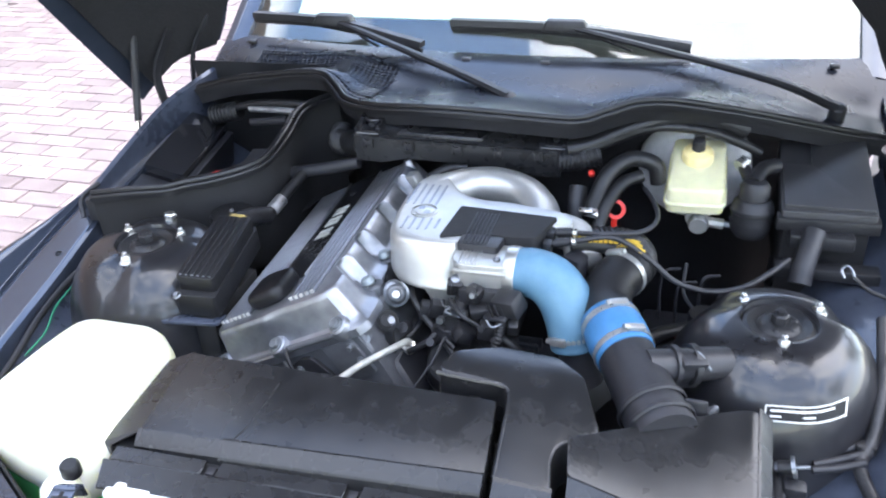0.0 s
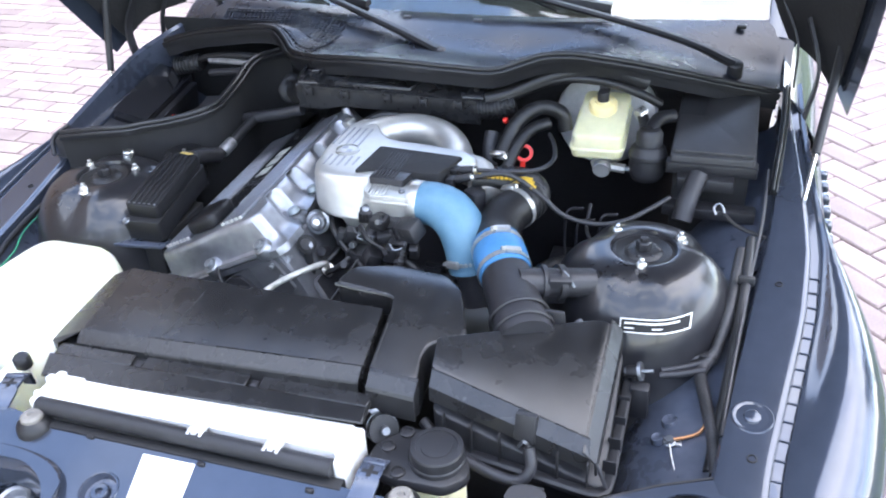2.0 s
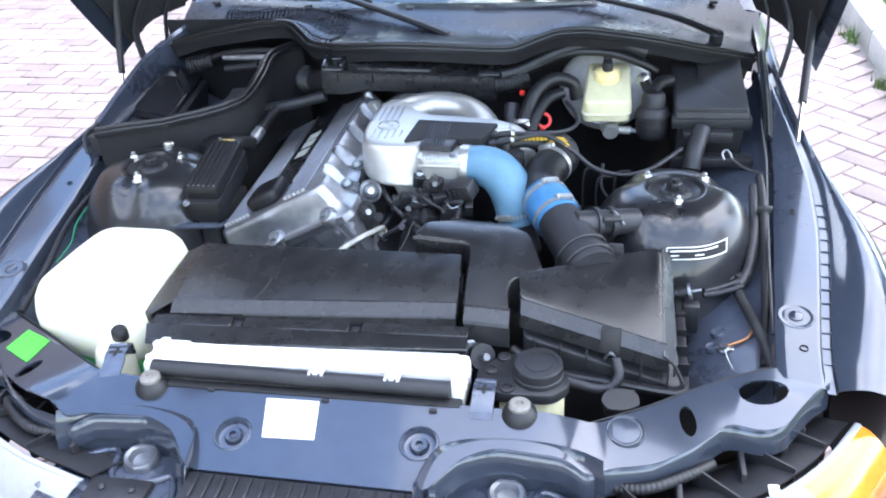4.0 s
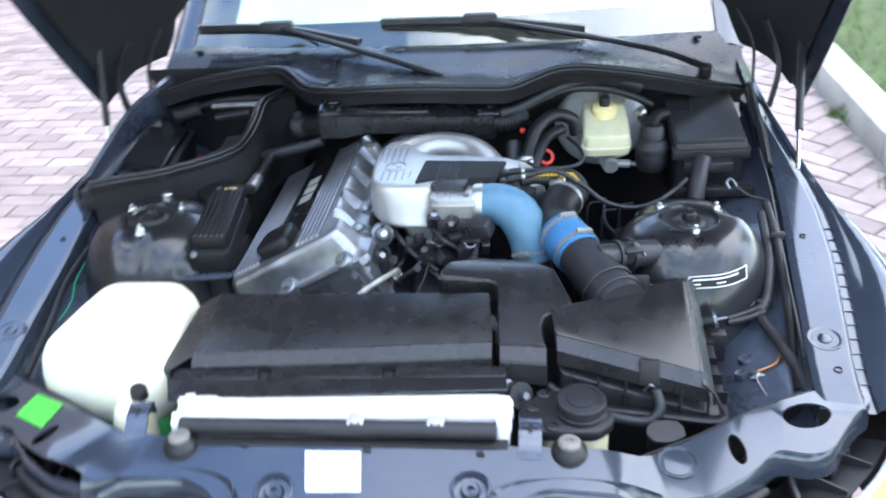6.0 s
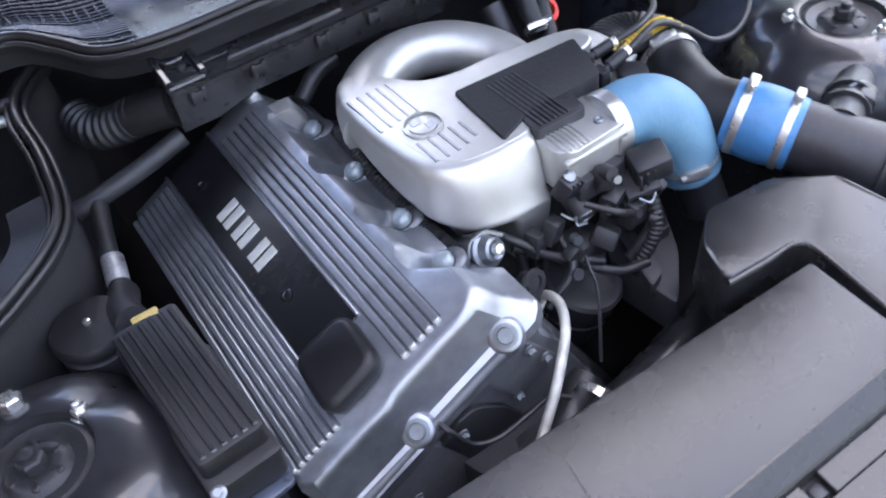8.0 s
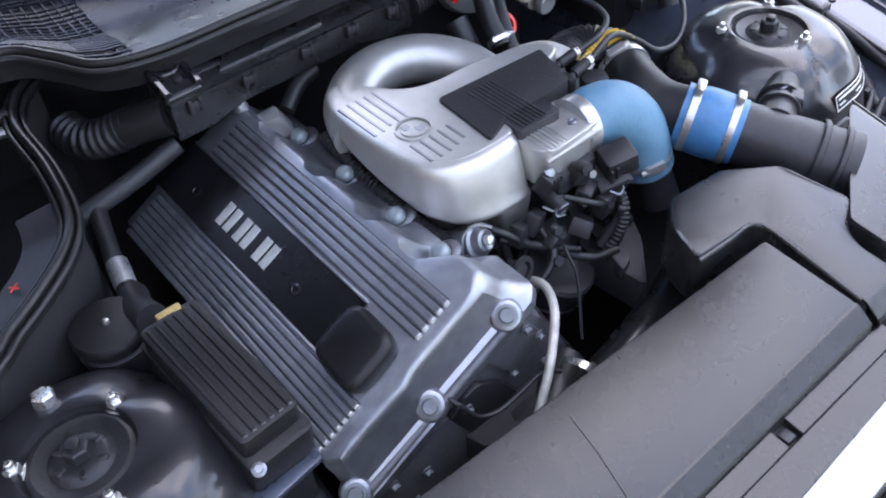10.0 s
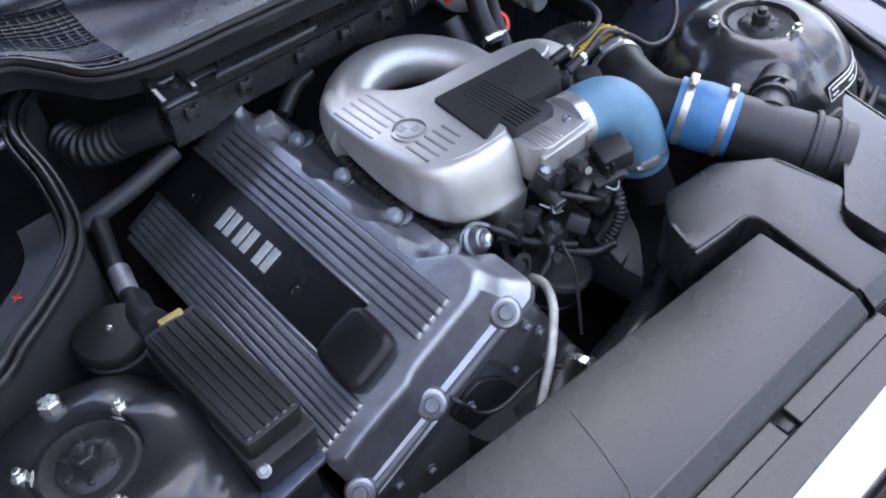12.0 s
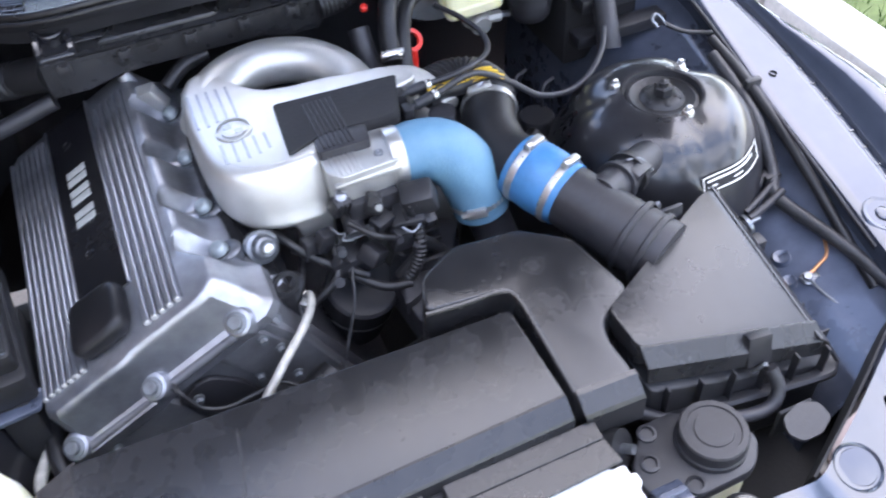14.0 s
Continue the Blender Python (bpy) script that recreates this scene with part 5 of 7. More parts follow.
part("front_cover", prism(rounded([(0.046, 0.046), (0.116, 0.044), (0.110, 0.006), (0.044, 0.008)], 0.005, 3), 0.80, 0.8318, 0.003, 2), GREYPL, lid, "dark grey lower cover")
thr = part("throttle_body", prism(rounded([(0.044, 0.038), (0.138, 0.038), (0.138, -0.030), (0.060, -0.034), (0.044, -0.018)], 0.006, 3), 0.766, 0.819, 0.006, 3), ALU_BRIGHT, engine, "ribbed cast throttle body", 60)
for i in range(6):
    part("body_rib", box(0.0530 + i * 0.0062, 0.0560 + i * 0.0062, -0.030, 0.012, 0.818, 0.8215, 0.001, 1), ALU_BRIGHT, thr)
part("body_lip", box(0.048, 0.134, -0.0355, -0.028, 0.803, 0.810, 0.002), ALU_BRIGHT, thr)
part("body_step", box(0.058, 0.125, -0.044, 0.0, 0.750, 0.780, 0.004), GREYPL, thr)
part("body_screw", lathe([(0.006, 0), (0.006, 0.003), (0.004, 0.004), (0.002, 0.002)], (0.114, -0.010, 0.819), (0, 0, 1), 14), STEEL_DULL, thr)
part("body_flange", lathe([(0.0385, -0.014), (0.0395, -0.012), (0.0395, 0.003), (0.037, 0.006)], (0.142, 0.003, 0.795), (1, -0.06, 0), 30), CLAMP, thr, "pale steel band round the hose end")

# dark sensors, lines and brackets in front of the intake
reg = part("pressure_regulator", lathe([(0.016, -0.035), (0.016, 0.0), (0.0215, 0.001), (0.0215, 0.006), (0.017, 0.008), (0.014, 0.018), (0.011, 0.020), (0.007, 0.017)], (-0.056, -0.018, 0.738), (0.25, -0.80, 0.50), 26), STEEL_DULL, engine, "bright can-shaped pressure regulator")
part("regulator_nozzle", lathe([(0.006, 0), (0.006, 0.008), (0.003, 0.009)], (-0.051, -0.033, 0.747), (0.25, -0.80, 0.50), 12), STEEL, reg)
part("regulator_clip", tube([(-0.078, -0.020, 0.742), (-0.070, -0.014, 0.756), (-0.052, -0.016, 0.762), (-0.036, -0.026, 0.754)], 0.0022, 6), STEEL_DULL, reg)


def block(name, at, size, turn, m_, label="", parent=engine):
    sx, sy, sz = size
    return part(name, box(-sx / 2, sx / 2, -sy / 2, sy / 2, -sz / 2, sz / 2, min(size) * 0.16, 2, 0.92, Matrix.Translation(at) @ Euler(turn).to_matrix().to_4x4()), m_, parent, label)


valve = block("idle_valve", (0.143, -0.060, 0.775), (0.046, 0.038, 0.034), (0.25, -0.2, -0.35), PLASTIC, "black boxy idle valve")
block("valve_rim", (0.128, -0.060, 0.757), (0.042, 0.040, 0.006), (0.25, -0.2, -0.35), PLASTIC, "", valve)
for dx in (-0.010, 0.0, 0.010):
    block("valve_fin", (0.128 + dx, -0.075, 0.768), (0.003, 0.004, 0.026), (0.25, -0.2, -0.35), GREYPL, "", valve)
body = part("sensor_barrel", tube([(0.062, -0.020, 0.752), (0.060, -0.050, 0.738)], 0.0135, 18), PLASTIC, engine, "round black sensor with a pale face")
part("barrel_face", lathe([(0.0125, 0), (0.0125, 0.0015), (0.010, 0.0025), (0.009, 0.001)], (0.060, -0.050, 0.738), (-0.06, -0.9, -0.42), 20), STEEL_DULL, body)
conn = block("sensor_plug", (0.050, -0.030, 0.775), (0.026, 0.020, 0.028), (0.4, 0.1, 0.3), PLASTIC, "ribbed black sensor plug")
for k in range(4):
    block("plug_fin", (0.041 + k * 0.006, -0.042, 0.776), (0.002, 0.004, 0.024), (0.4, 0.1, 0.3), GREYPL, "", conn)
part("plug_eye", lathe([(0.005, 0), (0.007, 0.001), (0.0075, 0.003), (0.005, 0.004)], (0.052, -0.032, 0.790), (0.1, -0.5, 0.8), 14), STEEL_DULL, conn)
part("spring_clip", tube([(0.030, -0.045, 0.757), (0.037, -0.055, 0.752), (0.045, -0.052, 0.748), (0.040, -0.060, 0.745), (0.052, -0.062, 0.742)], 0.0016, 6), STEEL_DULL, conn)
part("spring_clip", tube([(0.112, -0.078, 0.752), (0.122, -0.086, 0.746), (0.134, -0.080, 0.748), (0.142, -0.070, 0.754)], 0.0016, 6), STEEL_DULL, valve)
for at, size, turn in (((0.088, -0.048, 0.778), (0.022, 0.026, 0.022), (0.3, 0.2, -0.3)), ((0.094, -0.056, 0.752), (0.030, 0.022, 0.016), (0.2, -0.1, 0.4)), ((0.020, -0.040, 0.735), (0.024, 0.020, 0.030), (0.2, 0.3, 0.4)), ((0.112, -0.072, 0.728), (0.030, 0.020, 0.030), (0.1, 0.2, 0.2)),
                       ((0.072, -0.070, 0.715), (0.03, 0.03, 0.024), (0.3, 0.5, 0.7)), ((0.000, -0.035, 0.725), (0.022, 0.022, 0.03), (0, 0.2, 0.3)), ((0.05, -0.05, 0.70), (0.06, 0.04, 0.03), (0.1, 0.1, 0.1)), ((0.150, -0.062, 0.735), (0.018, 0.022, 0.030), (0.5, 0.1, 0.2)), ((0.030, -0.064, 0.712), (0.020, 0.016, 0.018), (0.2, 0.8, 0.2))):
    block("sensor_block", at, size, turn, PLASTIC, "black plastic sensor")
for p, q, r, m_ in (((0.090, -0.062, 0.785), (0.088, -0.070, 0.788), 0.005, STEEL_DULL), ((0.086, -0.050, 0.790), (0.085, -0.064, 0.794), 0.008, PLASTIC), ((0.075, -0.066, 0.752), (0.074, -0.074, 0.753), 0.005, STEEL_DULL), ((0.034, -0.060, 0.730), (0.033, -0.070, 0.732), 0.006, STEEL_DULL),
                    ((0.105, -0.080, 0.738), (0.105, -0.088, 0.740), 0.005, GREYPL), ((0.020, -0.07, 0.69), (0.02, -0.085, 0.70), 0.007, GREYPL), ((-0.03, -0.05, 0.70), (-0.03, -0.07, 0.71), 0.009, GREYPL), ((0.125, -0.085, 0.722), (0.128, -0.092, 0.720), 0.006, GREYPL)):
    part("sensor_nozzle", tube([p, q], r, 14), m_, engine)
part("valve_conduit", tube([(0.134, -0.070, 0.745), (0.130, -0.088, 0.718), (0.118, -0.094, 0.690), (0.10, -0.09, 0.66)], 0.008, 12, 8, 0.18, 0.006), RUBBER, engine, "ribbed wiring conduit")
for pts, r in (([(-0.04, 0.01, 0.74), (-0.02, -0.03, 0.735), (0.01, -0.05, 0.71), (0.06, -0.08, 0.69)], 0.0055), ([(-0.02, -0.02, 0.72), (0.02, -0.05, 0.70), (0.07, -0.09, 0.675), (0.11, -0.10, 0.67)], 0.006), ([(0.03, -0.04, 0.72), (0.02, -0.075, 0.70), (-0.02, -0.08, 0.67)], 0.005),
               ([(0.132, -0.07, 0.745), (0.128, -0.085, 0.71), (0.10, -0.08, 0.67)], 0.007), ([(0.0, 0.0, 0.70), (-0.03, -0.06, 0.68), (-0.06, -0.08, 0.66)], 0.006), ([(0.10, -0.05, 0.72), (0.14, -0.06, 0.70), (0.17, -0.05, 0.66)], 0.009), ([(0.05, -0.06, 0.77), (0.075, -0.085, 0.76), (0.10, -0.08, 0.74)], 0.004)):
    part("vacuum_hose", tube(pts, r, 10), RUBBER, engine, "black rubber hose")
part("plug_spring", tube([(-0.082, 0.25, 0.765), (-0.091, 0.15, 0.758), (-0.088, 0.06, 0.745), (-0.080, 0.0, 0.735)], 0.009, 10, 8, 0.3, 0.006), RUBBER, engine, "ribbed wiring conduit")
part("injector_rail", tube([(-0.085, 0.30, 0.72), (-0.088, 0.15, 0.715), (-0.078, 0.0, 0.705)], 0.012, 10), GREYPL, engine)
for y in (0.02, 0.11, 0.20, 0.28):
    part("injector", tube([(-0.095, y, 0.70), (-0.075, y, 0.74)], 0.010, 10), PLASTIC, engine)
part("amber_connector", box(-0.094, -0.078, -0.005, 0.012, 0.70, 0.725, 0.003), COPPER, engine, "amber connector")
alt = part("pump_drum", lathe([(0.050, -0.10), (0.050, -0.004), (0.046, 0.0), (0.030, -0.002), (0.001, -0.002)], (0.055, -0.055, 0.650), (0.15, -0.35, 0.9), 32), PLASTIC, engine, "black round drum")
part("drum_band", lathe([(0.0515, 0), (0.0515, 0.006)], (0.048, -0.040, 0.610), (0.15, -0.35, 0.9), 32, False), STEEL, alt)
part("dark_bracket", prism(rounded([(0.10, -0.16), (0.16, -0.10), (0.22, 0.0), (0.14, 0.02), (0.09, -0.06)], 0.012, 3), 0.60, 0.655, 0.006), GREYPL, engine, "dark cast bracket")
for i in range(5):
    part("bracket_fin", box(0.13 + 0.004 * i, 0.17 + 0.004 * i, -0.075 + i * 0.017, -0.067 + i * 0.017, 0.655, 0.672, 0.002), PLASTIC, engine)
part("bracket_arm", prism(rounded([(0.088, -0.13), (0.115, -0.12), (0.135, -0.05), (0.115, -0.045)], 0.008, 3), 0.645, 0.668, 0.004), GREYPL, engine)
part("water_neck", tube([(-0.02, -0.14, 0.60), (-0.12, -0.19, 0.58), (-0.26, -0.24, 0.56)], 0.024, 14), RUBBER, engine, "black coolant hose")
part("upper_hose", tube([(0.16, -0.165, 0.625), (0.108, -0.178, 0.618), (0.02, -0.190, 0.606), (-0.10, -0.205, 0.590), (-0.20, -0.215, 0.57)], 0.027, 18), TOWER, engine, "thick black coolant hose")
part("hose_clip", clamp((-0.035, -0.175, 0.612), (-0.9, -0.3, -0.1), 0.025, 0.010, (0.3, -1, 0.6)), STEEL, engine)
part("belt_cover", prism(rounded([(-0.18, -0.17), (-0.04, -0.17), (0.0, -0.13), (-0.02, -0.10), (-0.2, -0.10)], 0.012, 3), 0.50, 0.60, 0.006), MATT, engine)
part("fan_pulley", lathe([(0.06, -0.012), (0.062, 0.0), (0.055, 0.010), (0.03, 0.012)], (-0.105, -0.165, 0.545), (0, -1, 0), 30), MATT, engine)

brd = thing("braided_hose", (-0.05, -0.12, 0.6), "braided steel hose curving over the engine front", "hose")
part("sleeve", tube([(-0.024, -0.066, 0.672), (-0.020, -0.078, 0.690), (-0.024, -0.105, 0.702), (-0.042, -0.136, 0.705), (-0.068, -0.161, 0.698), (-0.096, -0.182, 0.682), (-0.126, -0.198, 0.654), (-0.160, -0.216, 0.61)], 0.0056, 12), BRAID, brd)
part("ferrule", tube([(-0.030, -0.058, 0.656), (-0.024, -0.066, 0.673)], 0.011, 12), STEEL, brd)
brd2 = part("braided_hose", tube([(-0.375, -0.10, 0.60), (-0.392, -0.135, 0.59), (-0.388, -0.175, 0.56), (-0.355, -0.21, 0.53)], 0.008, 12), BRAID)
tagged(brd2, "braided steel hose beside the cover's corner", "hose")
hl = part("coolant_hose", tube([(-0.36, -0.06, 0.62), (-0.36, -0.13, 0.605), (-0.33, -0.19, 0.58), (-0.28, -0.23, 0.55)], 0.013, 12), RUBBER)
tagged(hl, "dark grey rubber coolant hose under the valve cover", "hose")
wire = part("dark_wire", tube([(0.064, -0.030, 0.72), (0.040, -0.075, 0.70), (0.030, -0.105, 0.68), (-0.005, -0.15, 0.63)], 0.0022, 6), RUBBER)
tagged(wire, "thin black wire hanging over the drum", "wire")
loop_ = part("dark_wire", tube([(-0.206, -0.138, 0.690), (-0.201, -0.152, 0.684), (-0.184, -0.162, 0.658), (-0.156, -0.166, 0.647), (-0.120, -0.166, 0.652), (-0.090, -0.168, 0.660), (-0.070, -0.176, 0.650)], 0.0030, 8), RUBBER)
tagged(loop_, "thin black wire looped before the timing cover", "wire")

# blue elbow, blue coupler, air meter, black elbow
be = thing("blue_elbow_hose", (0.2, -0.03, 0.7), "faded blue silicone elbow hose with a steel clamp", "hose")
blue_path = [(0.140, 0.003, 0.795), (0.172, 0.001, 0.795), (0.200, -0.004, 0.786), (0.221, -0.012, 0.765), (0.233, -0.020, 0.738), (0.239, -0.027, 0.711), (0.243, -0.031, 0.690)]
part("elbow", tube(blue_path, lambda u: 0.0372 + 0.0050 * math.sin(math.pi * u), 32, 8), BLUE, be, "", 60)
part("hose_clamp", clamp((0.2385, -0.0268, 0.712), (0.2, -0.2, -1), 0.0383, 0.011, (-0.45, -1, 0)), CLAMP, be)
part("hose_lip", lathe([(0.0385, -0.004), (0.0395, 0.0), (0.0385, 0.004)], (0.242, -0.0305, 0.694), (-0.2, 0.2, 1), 30, False), BLUE, be)
part("hose_stub", tube([(0.241, -0.030, 0.70), (0.252, -0.038, 0.665), (0.262, -0.046, 0.63)], 0.030, 20), GREYPL, be, "dark neck below the hose")

mp0, mp1 = Vector((0.298, -0.0475, 0.7515)), Vector((0.395, -0.238, 0.7165))
ax = (mp1 - mp0).normalized()
cp = thing("blue_coupler", tuple(mp0), "bright blue silicone coupler held by two steel clamps", "hose")
part("coupler_sleeve", tube([mp0 - ax * 0.010, mp0 + ax * 0.010, mp0 + ax * 0.030, mp0 + ax * 0.052, mp0 + ax * 0.070], lambda u: 0.0438 + 0.0030 * math.sin(math.pi * u) ** 2, 32), BLUE_HOT, cp, "", 60)
part("front_clamp", clamp(mp0 + ax * 0.057, ax, 0.0452, 0.009, (0.25, 0.1, 1)), CLAMP, cp)
part("rear_clamp", clamp(mp0 + ax * 0.004, ax, 0.0450, 0.010, (0.10, 0.1, 1)), CLAMP, cp)
mf = thing("air_flow_meter", tuple(mp1), "dark grey plastic air flow meter tube with a plug", "engine part")
part("meter_tube", tube([mp0 + ax * 0.06, mp1], lambda u: 0.0420 + 0.004 * u, 32), GREYPL, mf)
for d in (0.168, 0.196):
    part("meter_collar", lathe([(0.048, -0.004), (0.050, -0.002), (0.050, 0.003), (0.048, 0.005)], mp0 + ax * d, ax, 32, False), GREYPL, mf)
part("collar_tab", box(-0.02, 0.02, -0.004, 0.004, -0.01, 0.03, 0.003, 2, 0.8, Matrix.Translation(mp0 + ax * 0.19 + Vector((0.045, 0.02, 0.0)))), GREYPL, mf)
sd = Vector((0.86, 0.45, -0.16)).normalized()
sc = Vector((0.374, -0.133, 0.752))
plug = part("meter_plug", tube([sc - sd * 0.02, sc + sd * 0.05], 0.024, 20), GREYPL, mf, "round connector on the meter")
part("plug_head", tube([sc + sd * 0.056, sc + sd * 0.070, sc + sd * 0.098, sc + sd * 0.108], lambda s: 0.0250 - 0.002 * s, 20), GREYPL, plug)
part("plug_ring", tube([sc + sd * 0.046, sc + sd * 0.056], 0.0300, 20), PLASTIC, plug)
part("plug_rim", tube([sc + sd * 0.018, sc + sd * 0.026], 0.0290, 20), GREYPL, plug)
part("plug_lock", box(-0.022, 0.022, -0.010, 0.010, -0.028, 0.028, 0.003, 2, 0.9, Matrix.Translation(sc + sd * 0.040 + Vector((0.006, -0.010, -0.004))) @ Euler((0.3, 0.2, 0.5)).to_matrix().to_4x4()), GREYPL, plug)
part("plug_wire_clip", tube([sc + sd * 0.06 + Vector((-0.02, 0.0, 0.022)), sc + sd * 0.062 + Vector((0.0, -0.012, 0.028)), sc + sd * 0.066 + Vector((0.014, -0.022, 0.008))], 0.002, 6), STEEL_DULL, plug)
part("meter_button", lathe([(0.015, 0), (0.015, 0.004), (0.012, 0.006)], (0.368, -0.140, 0.760), (0.25, -0.45, 1), 20), GREYPL, mf)
end = sc + sd * 0.100
part("plug_sleeve", tube([end, end + Vector((0.016, -0.012, -0.012)), end + Vector((0.014, -0.03, -0.035)), end + Vector((-0.01, -0.045, -0.06))], 0.008, 10), TAPE, mf, "crinkled silver sleeve")

bk = thing("black_elbow_hose", (0.29, 0.03, 0.75), "glossy black rubber elbow with a steel clamp", "hose")
part("elbow", tube([mp0 + ax * 0.012, (0.287, -0.012, 0.752), (0.286, 0.030, 0.764), (0.300, 0.064, 0.768), (0.308, 0.082, 0.769)], lambda u: 0.041 - 0.004 * u, 28), UNITBLACK, bk, "", 60)
part("elbow_clamp", clamp((0.302, 0.068, 0.768), (0.35, 0.93, 0.05), 0.0385, 0.011, (-0.4, 0.1, 1)), CLAMP, bk)
part("inlet_bellows", tube([(0.305, 0.075, 0.768), (0.316, 0.104, 0.768), (0.308, 0.134, 0.768), (0.280, 0.146, 0.768), (0.245, 0.136, 0.770), (0.225, 0.122, 0.772)], 0.037, 28, 8, 0.06, 0.007), RUBBER, bk, "ribbed rubber bellows")
for i, (a0, a1) in enumerate(((-38, 30), (-30, -4), (2, 34), (-36, 22), (-34, 12))):
    s0 = (0.0, 0.0075, 0.0075, 0.015, 0.0215)[i]
    rows = []
    for s in (s0, s0 + 0.0052):
        c0, ring_ = Vector((0.308, 0.081, 0.769)) + Vector((0.28, 0.96, 0)) * s, []
        for j in range(7):
            a = radians(a0 + (a1 - a0) * j / 6)
            ring_.append(tuple(c0 + Vector((0.96, -0.28, 0)) * (0.0432 * math.sin(a)) + Vector((0, 0, 0.0432 * math.cos(a)))))
        rows.append(ring_)
    part("yellow_print", sheet(rows, 0.001), YELLOW, bk, "worn yellow print", 40)
vh = thing("vent_hose", (0.25, 0.10, 0.78), "black hose with worn yellow print", "hose")
part("hose_body", tube([(0.215, 0.082, 0.806), (0.245, 0.092, 0.806), (0.285, 0.098, 0.798), (0.310, 0.100, 0.785)], 0.014, 16), RUBBER, vh)
for i in range(9):
    part("print_dash", box(-0.003, 0.003, -0.006, 0.006, 0, 0.001, 0, 1, 1.0, Matrix.Translation((0.222 + i * 0.008, 0.081 + i * 0.0012, 0.8185 - 0.0004 * i)) @ Euler((0.35, 0, 0.3)).to_matrix().to_4x4()), YELLOW, vh)

# ducts and filter box
def duct_z(x, y):
    return 0.7305 + 0.20 * (y + 0.372) + 0.058 * (x - 0.176)


fd = thing("front_duct", (-0.08, -0.33, 0.6), "satin black plastic radiator shroud across the front", "duct")
dp = rounded([(0.171, -0.257), (0.181, -0.374), (-0.326, -0.372), (-0.323, -0.30), (-0.320, -0.228)], 0.006, 3)
part("shroud_top", prism(dp, lambda x, y: duct_z(x, y) - 0.055, duct_z, 0.006, 3), DUCT, fd, "", 50)
bev_rows = [[(x, -0.370, duct_z(x, -0.372) + 0.0015), (x, -0.373, duct_z(x, -0.372) + 0.0012), (x, -0.392, duct_z(x, -0.372) - 0.013), (x, -0.394, duct_z(x, -0.372) - 0.016), (x, -0.395, duct_z(x, -0.372) - 0.036)] for x in (-0.19, -0.10, 0.0, 0.10, 0.180)]
part("front_bevel", sheet(bev_rows, 0.003), DUCT, fd, "slanting front edge", 15)
rows = [[(x, -0.370, duct_z(x, -0.372) + 0.0005), (x, -0.374, duct_z(x, -0.372) - 0.001), (x, -0.390, duct_z(x, -0.372) - 0.016), (x, -0.393, 0.66)] for x in (-0.328, -0.26, -0.19)]
part("left_bevel", sheet(rows, 0.003), DUCT, fd)
rows = []
for (x0, y0), (x1, y1, z1) in (((-0.318, -0.226), (-0.360, -0.232, 0.712)), ((-0.322, -0.300), (-0.370, -0.312, 0.697)), ((-0.326, -0.372), (-0.381, -0.388, 0.681))):
    rows.append([(x0 + 0.004, y0, duct_z(x0, y0) + 0.0004), (x0, y0, duct_z(x0, y0) - 0.001), (x1, y1, z1), (x1 - 0.003, y1, z1 - 0.004), (x1 - 0.003, y1, 0.640)])
rows.append([(-0.322, -0.373, duct_z(-0.326, -0.372) - 0.001), (-0.327, -0.374, duct_z(-0.326, -0.372) - 0.002), (-0.366, -0.391, 0.680), (-0.366, -0.394, 0.676), (-0.366, -0.394, 0.640)])
part("end_bevel", sheet(rows, 0.003), DUCT, fd, "slanting end of the shroud", 15)
seam = [(x, y, duct_z(x, y) + 0.0004) for x, y in ((-0.150, -0.262), (-0.156, -0.305), (-0.166, -0.350), (-0.178, -0.3735))]
part("top_seam", sweep([Vector(p) for p in seam], [(-0.0012, -0.001), (0.0012, -0.001), (0.0006, 0.0010), (-0.0006, 0.0010)]), DUCT, fd, "fine raised seam across the shroud")
part("shroud_wall", prism([(0.176, -0.252), (0.180, -0.388), (-0.375, -0.388), (-0.350, -0.230)], 0.45, 0.672, 0.002, 1), MATT, fd)
flap_z = lambda x, y: 0.687 + 0.10 * (y + 0.42) + 0.03 * (x + 0.20)
for x0, x1 in ((-0.352, -0.206), (-0.184, 0.003), (0.025, 0.203)):
    part("flap", prism([(x0, -0.394), (x1, -0.394), (x1, -0.418), (x0, -0.418)], lambda x, y: flap_z(x, y) - 0.004, flap_z, 0.0012, 1), DUCT, fd)
part("flap_front", prism([(-0.36, -0.418), (0.203, -0.418), (0.208, -0.448), (-0.340, -0.466)], lambda x, y: flap_z(x, y) - 0.004, flap_z, 0.0012, 1), DUCT, fd)
part("flap_bed", prism([(-0.34, -0.390), (0.200, -0.390), (0.203, -0.435), (-0.34, -0.445)], lambda x, y: flap_z(x, y) - 0.018, lambda x, y: flap_z(x, y) - 0.010, 0), MATT, fd)
for x in (-0.195, 0.014):
    part("flap_clip", box(x - 0.007, x + 0.007, -0.414, -0.400, flap_z(x, -0.42) - 0.01, flap_z(x, -0.42) - 0.002, 0.002), GREYPL, fd)

cd = thing("centre_duct", (0.2, -0.26, 0.65), "smooth satin black plastic air intake duct", "duct")
cpoly = [(0.078, -0.232), (0.098, -0.180), (0.152, -0.138), (0.238, -0.144), (0.280, -0.195), (0.314, -0.282), (0.264, -0.308), (0.258, -0.330), (0.266, -0.376), (0.192, -0.380), (0.188, -0.262), (0.178, -0.236)]
def cd_top(x, y):
    return 0.763 + 0.25 * min(y + 0.237, 0.037) - 0.06 * (x - 0.189) - 0.32 * max(0, y + 0.20)


